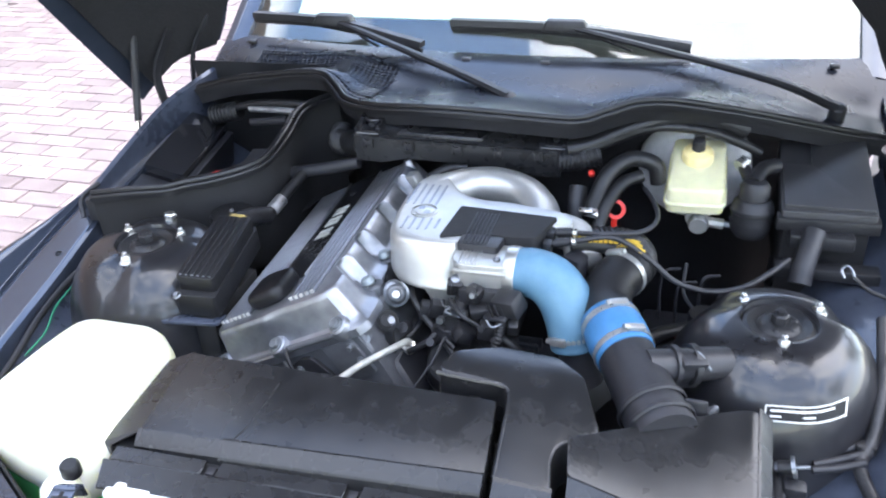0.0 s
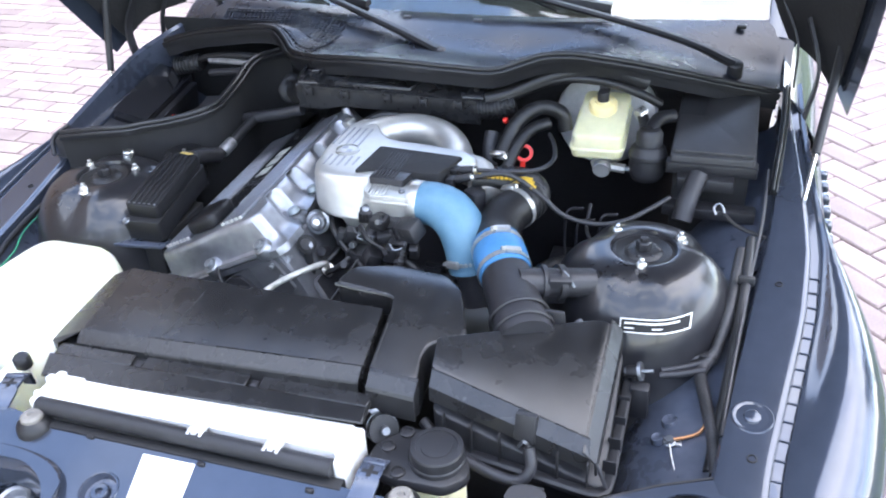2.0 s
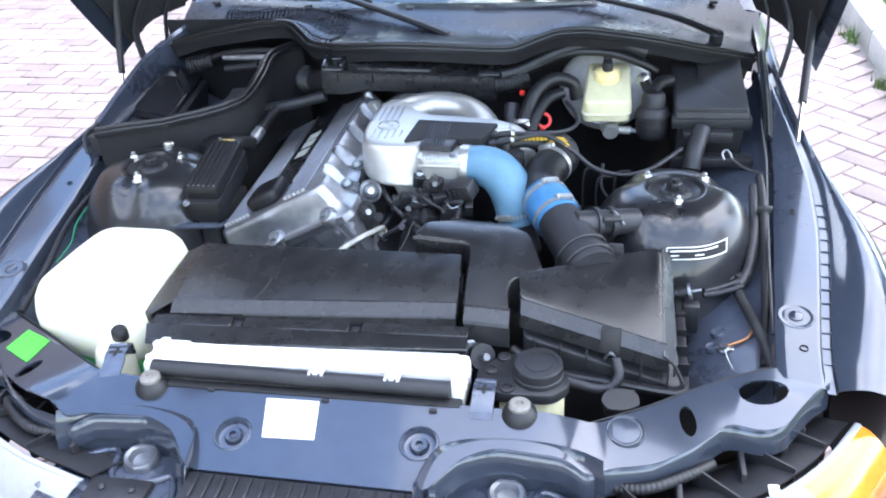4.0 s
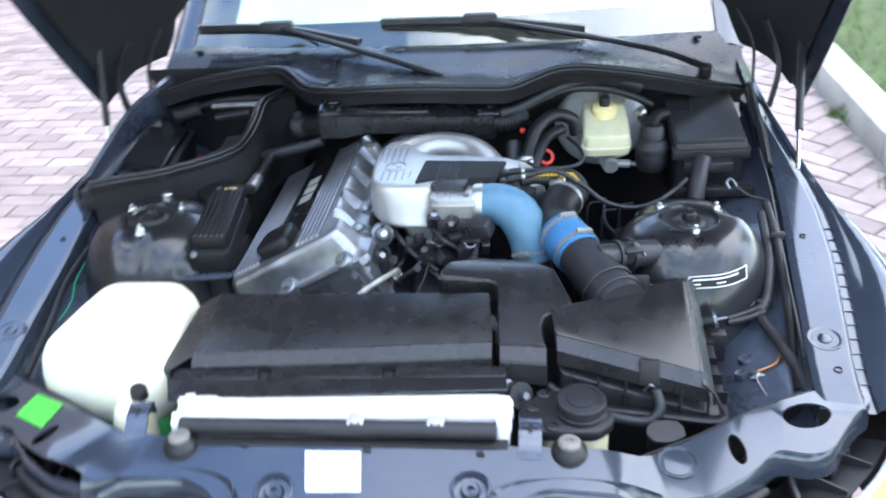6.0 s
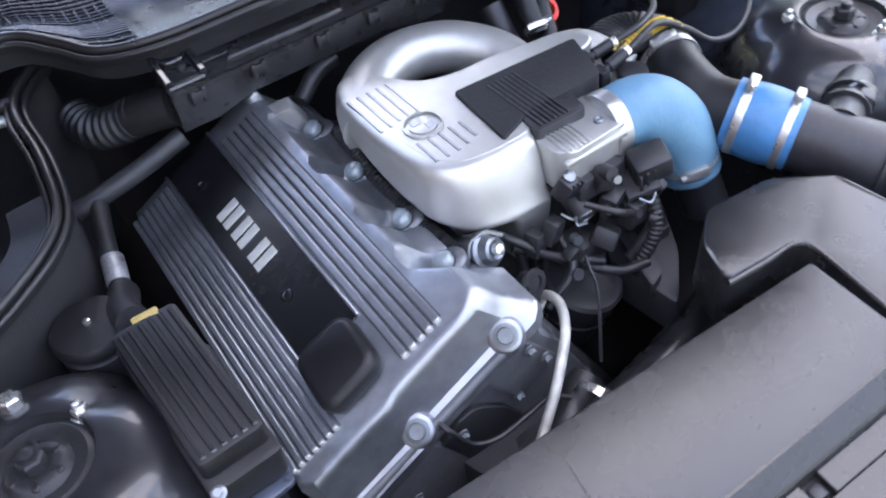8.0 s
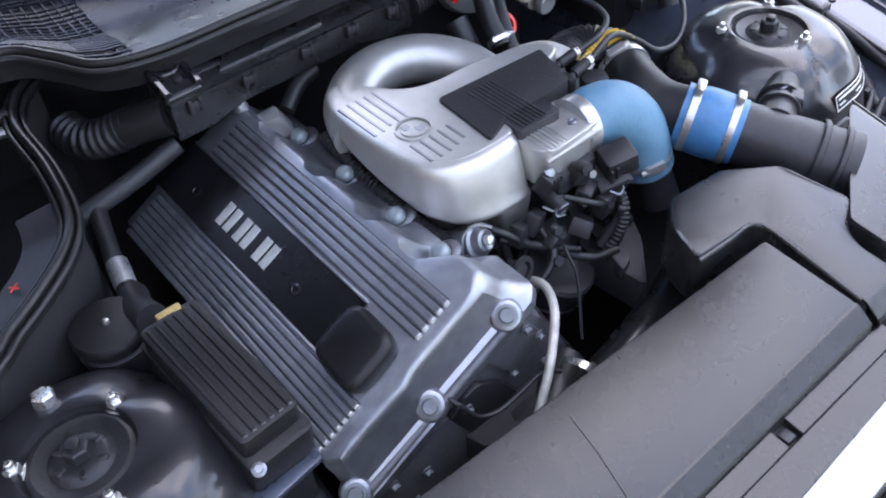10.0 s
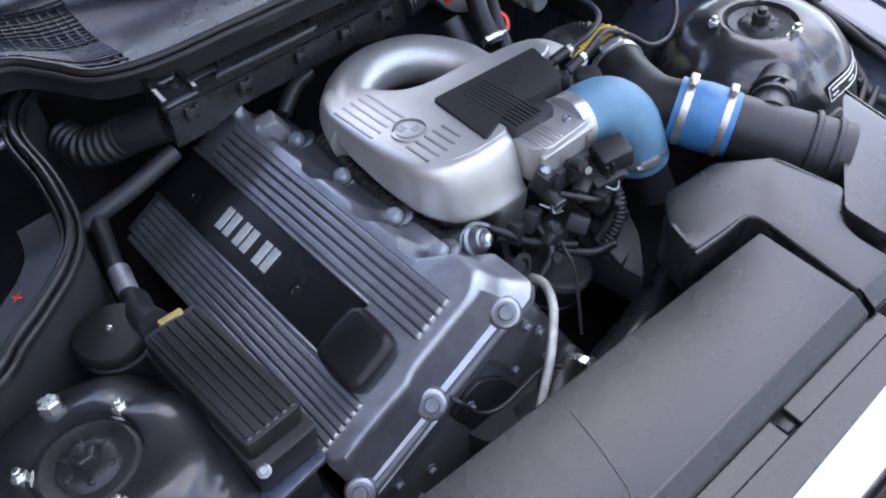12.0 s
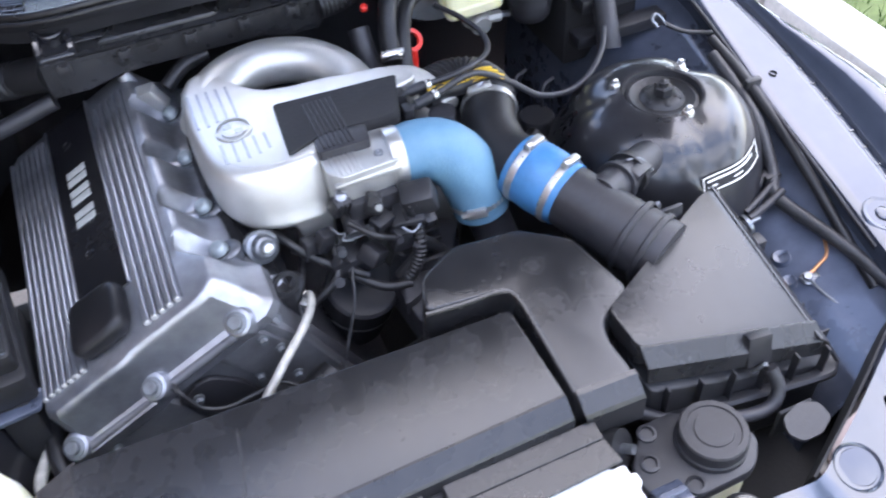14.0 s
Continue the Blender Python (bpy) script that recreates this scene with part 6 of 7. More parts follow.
part("duct_shell", prism(rounded(cpoly, 0.014, 4), lambda x, y: cd_top(x, y) - 0.070, cd_top, 0.007, 3, 0.004), DUCT, cd, "", 50)
part("front_bevel", sheet([[(x, -0.370, cd_top(x, -0.372) + 0.0006), (x, -0.376, cd_top(x, -0.372) - 0.001), (x, -0.394, cd_top(x, -0.372) - 0.015), (x + 0.001, -0.397, cd_top(x, -0.372) - 0.020), (x + 0.001, -0.398, cd_top(x, -0.372) - 0.058)] for x in (0.193, 0.23, 0.267)], 0.003), DUCT, cd, "", 15)
part("duct_edge", tube([(x, y, cd_top(x, y) - 0.0035) for x, y in ((0.080, -0.233), (0.130, -0.2345), (0.172, -0.2345), (0.186, -0.248), (0.190, -0.30), (0.193, -0.37))], 0.0035, 8), DUCT, cd)

af = thing("air_filter_box", (0.4, -0.28, 0.56), "black plastic air filter box with a sloped lid", "air box")
lid_z = lambda x, y: 0.749 - 0.235 * (x - 0.277) + 0.24 * (y + 0.301)
apoly = [(0.274, -0.301), (0.330, -0.268), (0.420, -0.214), (0.490, -0.174), (0.512, -0.168), (0.517, -0.376), (0.282, -0.353)]
lidp = part("filter_lid", prism(rounded(apoly, 0.008, 3), lambda x, y: lid_z(x, y) - 0.035, lid_z, 0.003, 2), DUCT, af, "flat sloped lid")
part("lid_front_bevel", sheet([[(0.283 + t * 0.235, -0.352 - t * 0.024, lid_z(0.283 + t * 0.235, -0.36) + 0.0012), (0.283 + t * 0.236, -0.355 - t * 0.024, lid_z(0.283 + t * 0.235, -0.36) + 0.0012), (0.284 + t * 0.238, -0.374 - t * 0.024, lid_z(0.283 + t * 0.235, -0.36) - 0.016), (0.284 + t * 0.238, -0.376 - t * 0.024, lid_z(0.283 + t * 0.235, -0.36) - 0.040)] for t in (0, 0.25, 0.5, 0.75, 1)], 0.003), DUCT, lidp, "", 15)
part("lid_side_bevel", sheet([[(0.512, y, lid_z(0.512, y) + 0.0012), (0.515, y, lid_z(0.515, y) + 0.001), (0.531, y, lid_z(0.515, y) - 0.016), (0.533, y, lid_z(0.515, y) - 0.038)] for y in (-0.398, -0.3, -0.22, -0.165)], 0.003), DUCT, lidp, "", 15)
bpoly = [(0.282, -0.310), (0.384, -0.215), (0.44, -0.172), (0.535, -0.168), (0.543, -0.404), (0.288, -0.380)]
part("filter_base", prism(rounded(bpoly, 0.012, 3), 0.50, lambda x, y: lid_z(x, y) - 0.050, 0.004, 2), PLASTIC, af, "ribbed lower half")
rim_p = [(0.290, -0.384, 0.618), (0.36, -0.394, 0.618), (0.44, -0.404, 0.616), (0.520, -0.412, 0.612), (0.541, -0.406, 0.610), (0.549, -0.386, 0.610), (0.549, -0.30, 0.618), (0.549, -0.170, 0.640)]
part("base_rim", sweep(spline(rim_p, 5), [(-0.008, -0.007), (0.006, -0.007), (0.008, -0.003), (0.0075, 0.002), (0.004, 0.005), (-0.005, 0.005), (-0.008, 0.003)]), PLASTIC, af, "rounded rim round the lower half")
for i in range(6):
    t = (i + 0.5) / 6
    part("base_rib", box(-0.0012, 0.0012, -0.006, 0.004, -0.05, 0.016, 0.0005, 1, 1.0, Matrix.Translation((0.286 + t * 0.256, -0.383 - t * 0.024, 0.667 - t * 0.025))), PLASTIC, af)
for i in range(5):
    part("side_rib", box(0.537, 0.556, -0.375 + i * 0.046, -0.3725 + i * 0.046, 0.612, 0.640, 0.0005, 1), PLASTIC, af)
part("base_strut", tube([(0.530, -0.392, 0.652), (0.548, -0.405, 0.618)], 0.003, 8), GREYPL, af)
part("lid_clip", box(-0.016, 0.016, -0.008, 0.006, -0.038, 0.005, 0.002, 2, 0.95, Matrix.Translation((0.430, -0.378, 0.700)) @ Euler((-0.25, 0, -0.1)).to_matrix().to_4x4()), PLASTIC, af, "black snap clip")
part("clip_wire", tube([(0.421, -0.394, 0.655), (0.430, -0.400, 0.672), (0.440, -0.396, 0.658)], 0.0025, 8), STEEL_DULL, af)
bh = part("breather_hose", tube([(0.438, -0.402, 0.665), (0.444, -0.418, 0.64), (0.425, -0.428, 0.622), (0.37, -0.418, 0.622), (0.31, -0.398, 0.632), (0.27, -0.372, 0.645)], 0.0085, 12), GREYPL)
tagged(bh, "thin black breather hose along the filter box", "hose")
tag2 = part("wing_plug", join(tube([(0.545, -0.192, 0.652), (0.562, -0.193, 0.657)], 0.010, 12), box(0.552, 0.582, -0.222, -0.200, 0.585, 0.645, 0.004)), PLASTIC)
part("plug_flange", tube([(0.562, -0.193, 0.657), (0.567, -0.193, 0.6585)], 0.015, 16), STEEL_DULL, tag2, "dull steel flange")
part("plug_pin", tube([(0.566, -0.193, 0.658), (0.584, -0.194, 0.663)], 0.0032, 10), STEEL_DULL, tag2, "bright steel pin")
part("plug_nut", tube([(0.541, -0.191, 0.651), (0.549, -0.192, 0.653)], 0.0070, 6), STEEL_DULL, tag2)
tagged(tag2, "black connector with a bright pin beside the filter box", "connector")

# ---- radiator ----
rad = thing("radiator", (-0.05, -0.48, 0.4), "radiator with a whitish top tank and black pipe", "radiator")
rz = lambda x, y: 0.684 + 0.006 * (x + 0.30) + 0.10 * (y + 0.47)
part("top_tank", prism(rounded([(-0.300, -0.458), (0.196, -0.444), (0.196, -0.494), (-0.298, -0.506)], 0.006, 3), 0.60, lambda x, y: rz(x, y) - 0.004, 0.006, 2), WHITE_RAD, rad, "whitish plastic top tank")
part("radiator_core", box(-0.29, 0.19, -0.50, -0.46, 0.22, 0.62, 0.002), GREYPL, rad)
part("condenser_pipe", tube([(-0.297, -0.521, 0.674), (-0.05, -0.521, 0.675), (0.193, -0.521, 0.676)], 0.0135, 20), PLASTIC, rad, "black tube along the radiator")
for x in (-0.020, 0.102):
    zz = 0.6885 + 0.004 * x
    part("pipe_bracket", join(box(x - 0.013, x + 0.013, -0.522, -0.500, zz - 0.004, zz + 0.0025, 0.002), box(x - 0.013, x - 0.007, -0.527, -0.516, zz - 0.007, zz + 0.001, 0.002), box(x + 0.007, x + 0.013, -0.527, -0.516, zz - 0.007, zz + 0.001, 0.002), tube([(x - 0.004, -0.522, zz), (x + 0.004, -0.522, zz)], 0.004, 8)), GREYPAINT, rad, "small pale grey pipe bracket")
for x, y, z in ((-0.305, -0.490, 0.674), (0.202, -0.486, 0.678)):
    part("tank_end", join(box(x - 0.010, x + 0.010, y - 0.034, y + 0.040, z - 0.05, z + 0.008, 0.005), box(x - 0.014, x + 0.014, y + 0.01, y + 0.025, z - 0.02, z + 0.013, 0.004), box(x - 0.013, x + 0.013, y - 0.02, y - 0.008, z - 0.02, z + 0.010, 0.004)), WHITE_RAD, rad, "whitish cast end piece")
part("pipe_tray", prism([(-0.31, -0.530), (0.21, -0.520), (0.21, -0.540), (-0.31, -0.546)], 0.630, 0.660, 0.002), MATT, rad)
for x, y, z, a in ((-0.380, -0.494, 0.656, 0.2), (0.243, -0.512, 0.655, 0.0)):
    hold = thing("radiator_clip", (x, y, z), "black plastic radiator retaining clip", "clip", "radiator clips")
    mm = Matrix.Translation((x, y, z)) @ Matrix.Rotation(a, 4, "Z")
    part("strap", sweep([mm @ Vector(p) for p in ((0, 0.036, -0.012), (0, 0.033, 0.010), (0, 0.020, 0.016), (0, -0.006, 0.015), (0, -0.012, 0.010), (0, -0.038, 0.005), (0, -0.043, -0.002))], [(-0.017, -0.002), (0.017, -0.002), (0.017, 0.002), (-0.017, 0.002)]), PAINT_DULL, hold, "dark painted spring strap")
    part("latch_slot", join(box(-0.012, 0.012, 0.000, 0.006, 0.0150, 0.0182, 0.0006, 1, 1.0, mm), box(-0.003, 0.003, -0.006, 0.014, 0.0150, 0.0185, 0.0006, 1, 1.0, mm)), MATT, hold, "black cross-shaped slot")
    part("strap_lip", box(-0.016, 0.016, 0.016, 0.024, 0.016, 0.021, 0.0015, 1, 1.0, mm), PAINT_DULL, hold)

# ---- tanks ----
wt = thing("washer_tank", (-0.48, -0.28, 0.4), "milky white plastic coolant tank, green fluid inside", "tank")
tpoly = [(-0.575, -0.150), (-0.420, -0.150), (-0.375, -0.195), (-0.370, -0.405), (-0.415, -0.452), (-0.455, -0.435), (-0.520, -0.420), (-0.600, -0.395), (-0.628, -0.345), (-0.600, -0.22)]
tc_ = (-0.49, -0.29)


def tank_ring(k, z, tip=0.0):
    return [(tc_[0] + (x - tc_[0]) * k, tc_[1] + (y - tc_[1]) * k - tip, z + 0.10 * (tc_[1] + (y - tc_[1]) * k + 0.30) * (1 if z > 0.6 else 0)) for x, y in rounded(tpoly, 0.035, 4)]


part("tank_body", loft([tank_ring(0.99, 0.600), tank_ring(1.0, 0.615), tank_ring(1.0, 0.64), tank_ring(0.995, 0.665), tank_ring(0.96, 0.688), tank_ring(0.90, 0.702), tank_ring(0.80, 0.710), tank_ring(0.4, 0.713)]), WHITE_PE, wt, "", 60)
part("fluid_part", loft([tank_ring(0.88, 0.36), tank_ring(0.93, 0.40), tank_ring(0.975, 0.50), tank_ring(0.99, 0.5995)]), GREEN_FL, wt, "lower part tinted green by the fluid", 60)
part("pour_neck", loft([[(-0.415 + r * math.cos(a * 0.524), -0.455 + r * math.sin(a * 0.524), z) for a in range(12)] for r, z in ((0.030, 0.50), (0.034, 0.58), (0.034, 0.62), (0.026, 0.652), (0.018, 0.660))]), WHITE_PE, wt, "bulging filler neck", 60)
part("tank_cap", lathe([(0.014, 0), (0.014, 0.018), (0.011, 0.022), (0.004, 0.022)], (-0.404, -0.437, 0.660), (0.1, -0.1, 1), 18), RUBBER, wt, "small black cap")

ex = thing("expansion_tank", (0.32, -0.46, 0.6), "black topped coolant tank with a round cap", "tank")
part("tank_top", prism(rounded([(0.222, -0.448), (0.262, -0.402), (0.300, -0.40), (0.362, -0.438), (0.372, -0.470), (0.345, -0.500), (0.262, -0.502), (0.228, -0.488)], 0.014, 4), 0.640, 0.660, 0.004, 2), PLASTIC, ex)
part("tank_shell", prism(rounded([(0.262, -0.420), (0.350, -0.430), (0.366, -0.462), (0.344, -0.496), (0.262, -0.498)], 0.016, 4), 0.52, 0.642, 0.006, 2), CREAM, ex, "cream plastic tank body")
part("screw_cap", lathe([(0.040, 0.0), (0.040, 0.008), (0.0385, 0.010), (0.0380, 0.024), (0.0365, 0.0265), (0.030, 0.0268), (0.0295, 0.0252), (0.022, 0.0252), (0.0215, 0.0266), (0.002, 0.0266)], (0.320, -0.452, 0.659), (0, 0, 1), 40), PLASTIC, ex, "round black screw cap", 22)
for x, y in ((0.245, -0.448), (0.275, -0.49), (0.262, -0.415)):
    part("tank_screw", lathe([(0.011, 0), (0.011, 0.003), (0.008, 0.004), (0.007, 0.001)], (x, y, 0.660), (0, 0, 1), 18), PLASTIC, ex)
sn = thing("coolant_sensor", (0.235, -0.41, 0.63), "bright hose clip and sensor beside the tank", "sensor")
part("clip_band", clamp((0.216, -0.405, 0.650), (0.5, -0.6, 0.5), 0.0228, 0.011, (0.3, -0.3, 0.8)), STEEL_DULL, sn)
part("hose_stub", tube([(0.198, -0.380, 0.625), (0.216, -0.405, 0.650), (0.228, -0.420, 0.662)], 0.0222, 18), RUBBER, sn)
part("sensor_pin", tube([(0.228, -0.420, 0.662), (0.236, -0.430, 0.670)], 0.006, 10), STEEL_DULL, sn)


# ---- rear cable duct and its clips ----
cb = thing("cable_duct", (-0.05, 0.35, 0.8), "black plastic wiring duct along the bulkhead", "duct")


def beam(x):
    return 0.317 + 0.085 * (x + 0.25)


def beam_z(x):
    return 0.867 - 0.052 * (x + 0.25)


rows = []
for i in range(9):
    x = -0.248 + i * 0.0500
    y, h = beam(x), beam_z(x)
    lowz = h - 0.056 + (0.012 if 0.2 < (i / 8) < 0.8 else 0)
    rows.append([(x, y, lowz), (x, y - 0.004, lowz + 0.03), (x, y - 0.002, h - 0.004), (x, y + 0.003, h), (x, y + 0.028, h + 0.003), (x, y + 0.031, h + 0.006), (x, y + 0.060, h + 0.010), (x, y + 0.062, lowz)])
part("duct_body", loft(rows), DUCT, cb)
part("duct_lip", sweep([Vector((-0.248 + i * 0.05, beam(-0.248 + i * 0.05) - 0.004, beam_z(-0.248 + i * 0.05) - 0.004)) for i in range(9)], [(-0.003, -0.003), (0.003, -0.003), (0.003, 0.003), (-0.003, 0.003)]), DUCT, cb)
for x in (-0.218, -0.137, -0.044, 0.035, 0.110):
    part("duct_catch", box(x - 0.009, x + 0.009, beam(x) - 0.012, beam(x) - 0.002, beam_z(x) - 0.018, beam_z(x) - 0.006, 0.002), PLASTIC, cb)
    for d in (-0.007, 0.007):
        part("catch_ear", box(x + d - 0.003, x + d + 0.003, beam(x) - 0.013, beam(x) - 0.004, beam_z(x) - 0.022, beam_z(x) - 0.003, 0.0015), PLASTIC, cb)
part("top_tray", prism([(-0.168, beam(-0.168) + 0.010), (0.000, beam(0.0) + 0.010), (0.012, beam(0.012) + 0.040), (-0.142, beam(-0.142) + 0.040)], lambda x, y: beam_z(x) - 0.004, lambda x, y: beam_z(x) + 0.006 + 0.22 * (y - beam(x) - 0.010), 0.002, 1), DUCT, cb, "smooth raised lid of the duct")
for x in (-0.2225, 0.138):
    cl = thing("duct_clip", (x, beam(x) + 0.028, beam_z(x) + 0.005), "glossy black spring clip on the wiring duct", "clip", "duct clips")
    tip = Matrix.Translation((x, beam(x) + 0.028, beam_z(x) + 0.011)) @ Matrix.Rotation(radians(14), 4, "X")
    part("clip_plate", box(-0.022, 0.022, -0.024, 0.022, -0.006, 0.002, 0.002, 2, 1.0, tip), GLOSS, cl)
    for d in (-1, 1):
        part("clip_side", sweep([tip @ Vector((d * 0.0215, -0.026, 0)), tip @ Vector((d * 0.0215, 0.0, 0)), tip @ Vector((d * 0.0215, 0.028, 0))], [(-0.0045, -0.009), (0.0045, -0.009), (0.0045, 0.006), (0.0025, 0.0085), (-0.0025, 0.0085), (-0.0045, 0.006)]), GLOSS, cl)
    lip = tube([(-0.022, -0.025, -0.004), (0.022, -0.025, -0.004)], 0.004, 10)
    lip.transform(tip)
    part("clip_lip", lip, GLOSS, cl)
    bow = tube([(-0.018, 0.020, 0.003), (-0.008, 0.008, 0.004), (0.008, 0.008, 0.004), (0.018, 0.020, 0.003)], 0.0035, 10)
    bow.transform(tip)
    part("clip_bow", bow, GLOSS, cl)
    rivet = lathe([(0.006, 0), (0.006, 0.003), (0.003, 0.005)], (0.003, -0.006, 0.002), (0, 0, 1), 14)
    rivet.transform(tip)
    part("clip_rivet", rivet, MATT, cl)


def hose(name, pts, r, m, label, cat="hose", **kw):
    return tagged(part(name, tube(pts, r, kw.pop("seg", 14), 8, **kw), m), label, cat)


# left rear: boots, pipes and the round pump
hose("corrugated_boot", [(-0.280, 0.382, 0.819), (-0.308, 0.402, 0.806), (-0.332, 0.430, 0.798), (-0.342, 0.472, 0.798)], 0.025, RUBBER, "corrugated black rubber boot at the duct's end", ripple=0.14, pitch=0.012, seg=18)
hose("boot_sleeve", [(-0.240, 0.345, 0.834), (-0.262, 0.365, 0.826), (-0.290, 0.388, 0.815)], 0.0255, RUBBER, "smooth black boot sleeve on the wiring duct", seg=20)
hose("grey_pipe", [(-0.250, 0.330, 0.800), (-0.320, 0.328, 0.782), (-0.385, 0.330, 0.768), (-0.43, 0.335, 0.755)], 0.0125, GREYPL, "shiny dark pipe leaving the wiring duct")
hose("cable_sleeve", [(-0.372, 0.330, 0.770), (-0.385, 0.285, 0.755), (-0.397, 0.235, 0.738), (-0.400, 0.195, 0.735)], 0.011, RUBBER, "black cable sleeve dropping to the relay box")
hose("tape_band", [(-0.392, 0.250, 0.744), (-0.399, 0.215, 0.735)], 0.0135, TAPE, "silver tape wrapped round a cable", "tape")
hose("cable_plug", [(-0.400, 0.195, 0.735), (-0.408, 0.150, 0.755), (-0.405, 0.112, 0.768)], 0.018, PLASTIC, "black plug on the relay box")
pump = thing("vacuum_pump", (-0.455, 0.15, 0.7), "round flat black vacuum canister", "canister")
part("canister_lid", lathe([(0.043, 0), (0.043, 0.008), (0.040, 0.012), (0.010, 0.014), (0.003, 0.014)], (-0.445, 0.146, 0.752), (0, 0, 1), 32), UNITBLACK, pump)
part("canister_body", lathe([(0.036, -0.07), (0.038, -0.03), (0.041, -0.02), (0.041, -0.012), (0.037, -0.010), (0.037, -0.002), (0.041, 0.0)], (-0.445, 0.146, 0.752), (0, 0, 1), 32), PLASTIC, pump)
part("canister_pin", lathe([(0.004, 0), (0.004, 0.004), (0.002, 0.005)], (-0.445, 0.146, 0.766), (0, 0, 1), 12), STEEL, pump)
part("canister_bracket", prism(rounded([(-0.47, 0.06), (-0.41, 0.07), (-0.395, 0.14), (-0.43, 0.12)], 0.008, 3), 0.69, 0.70, 0.002), PLASTIC, pump)

rb = thing("relay_box", (-0.39, 0.0, 0.7), "ribbed black plastic control unit on a bracket", "control unit")
RM = Matrix.Translation((-0.390, -0.012, 0.786)) @ Euler((0.125, 0.02, 0.075)).to_matrix().to_4x4()


def rbx(bm):
    bm.transform(RM)
    return bm


part("unit_lid", rbx(prism(rounded([(-0.034, -0.085), (0.034, -0.085), (0.034, 0.092), (-0.034, 0.092)], 0.008, 3), -0.030, 0.0, 0.004, 2)), UNITBLACK, rb)
for i in range(6):
    part("lid_rib", rbx(box(-0.0285 + i * 0.0105, -0.0235 + i * 0.0105, -0.078, 0.086, -0.001, 0.0028, 0.001, 1)), UNITBLACK, rb)
    part("rib_glint", rbx(box(-0.0285 + i * 0.0105, -0.0235 + i * 0.0105, -0.0805, -0.079, -0.001, 0.0022, 0.0003, 1)), STEEL_DULL, rb)
part("unit_base", rbx(prism(rounded([(-0.038, -0.100), (0.038, -0.100), (0.036, 0.10), (-0.036, 0.10)], 0.008, 3), -0.072, -0.028, 0.004, 2)), UNITBLACK, rb)
part("unit_bolt", rbx(bolt((-0.030, -0.100, -0.030), (-0.2, -0.3, 1), 0.0050, 0.005, 1.5)), STEEL_DULL, rb)
part("yellow_tag", box(-0.407, -0.379, 0.075, 0.088, 0.785, 0.797, 0.002), TAGTAN, rb, "small yellow tag")
part("unit_bracket", prism(rounded([(-0.47, -0.125), (-0.35, -0.110), (-0.345, -0.080), (-0.46, -0.09)], 0.006, 3), 0.690, 0.697, 0.002), PAINT_DULL, rb, "black steel bracket")
part("bracket_post", box(-0.40, -0.36, -0.10, 0.06, 0.50, 0.70, 0.004), MATT, rb)

# side box on the car's right: black case and loom
ec = thing("control_case", (-0.66, 0.36, 0.67), "flat black plastic case lying in the side box", "case")
EC = Matrix.Translation((-0.672, 0.385, 0.790)) @ Euler((0.17, 0.25, 0.03)).to_matrix().to_4x4()
b_ = prism(rounded([(-0.048, -0.11), (0.042, -0.11), (0.042, 0.10), (-0.048, 0.10)], 0.006, 3), -0.11, 0.0, 0.004, 2)
b_.transform(EC)
part("case_body", b_, GLOSS, ec)
b_ = box(0.044, 0.060, -0.10, 0.09, -0.10, -0.014, 0.003)
b_.transform(EC)
part("case_flange", b_, PLASTIC, ec)
b_ = box(-0.05, 0.03, -0.175, -0.115, -0.11, -0.022, 0.004)
b_.transform(EC)
part("case_step", b_, PLASTIC, ec)
hose("loom_boot", [(-0.655, 0.462, 0.822), (-0.625, 0.468, 0.826), (-0.585, 0.470, 0.835)], 0.020, RUBBER, "ribbed rubber loom boot in the side box", ripple=0.18, pitch=0.010, seg=16)
hose("wiring_loom", [(-0.60, 0.470, 0.838), (-0.54, 0.455, 0.858), (-0.47, 0.445, 0.868), (-0.40, 0.435, 0.872)], 0.008, RUBBER, "black wiring loom crossing the side box", "wiring")
hose("tape_sleeve", [(-0.548, 0.452, 0.848), (-0.47, 0.438, 0.855), (-0.41, 0.425, 0.858)], 0.007, TAPE, "grey taped sleeve crossing the side box", "wiring")
hose("drain_pipe", [(-0.535, 0.425, 0.828), (-0.44, 0.41, 0.845)], 0.008, GREYPL, "dark grey pipe stub in the side box")
clipb = thing("seal_bracket", (-0.73, 0.13, 0.75), "black bracket at the seal's end", "bracket")
part("bracket_body", box(-0.745, -0.695, 0.105, 0.150, 0.735, 0.785, 0.006), PLASTIC, clipb)
part("bracket_ear", tube([(-0.752, 0.10, 0.745), (-0.765, 0.125, 0.775), (-0.745, 0.16, 0.792)], 0.005, 8), PLASTIC, clipb)
gw = part("green_wire", tube([(-0.672, -0.06, 0.70), (-0.668, -0.12, 0.69), (-0.655, -0.17, 0.675), (-0.662, -0.22, 0.66)], 0.0018, 6), mat("green_wire", (0.015, 0.16, 0.08), 0.4))
tagged(gw, "thin green wire along the wing", "wire")
hose("wing_cable", [(-0.672, 0.05, 0.715), (-0.690, -0.04, 0.70), (-0.685, -0.14, 0.685), (-0.668, -0.24, 0.665), (-0.655, -0.36, 0.64)], 0.006, RUBBER, "black cable along the passenger wing", "cable")

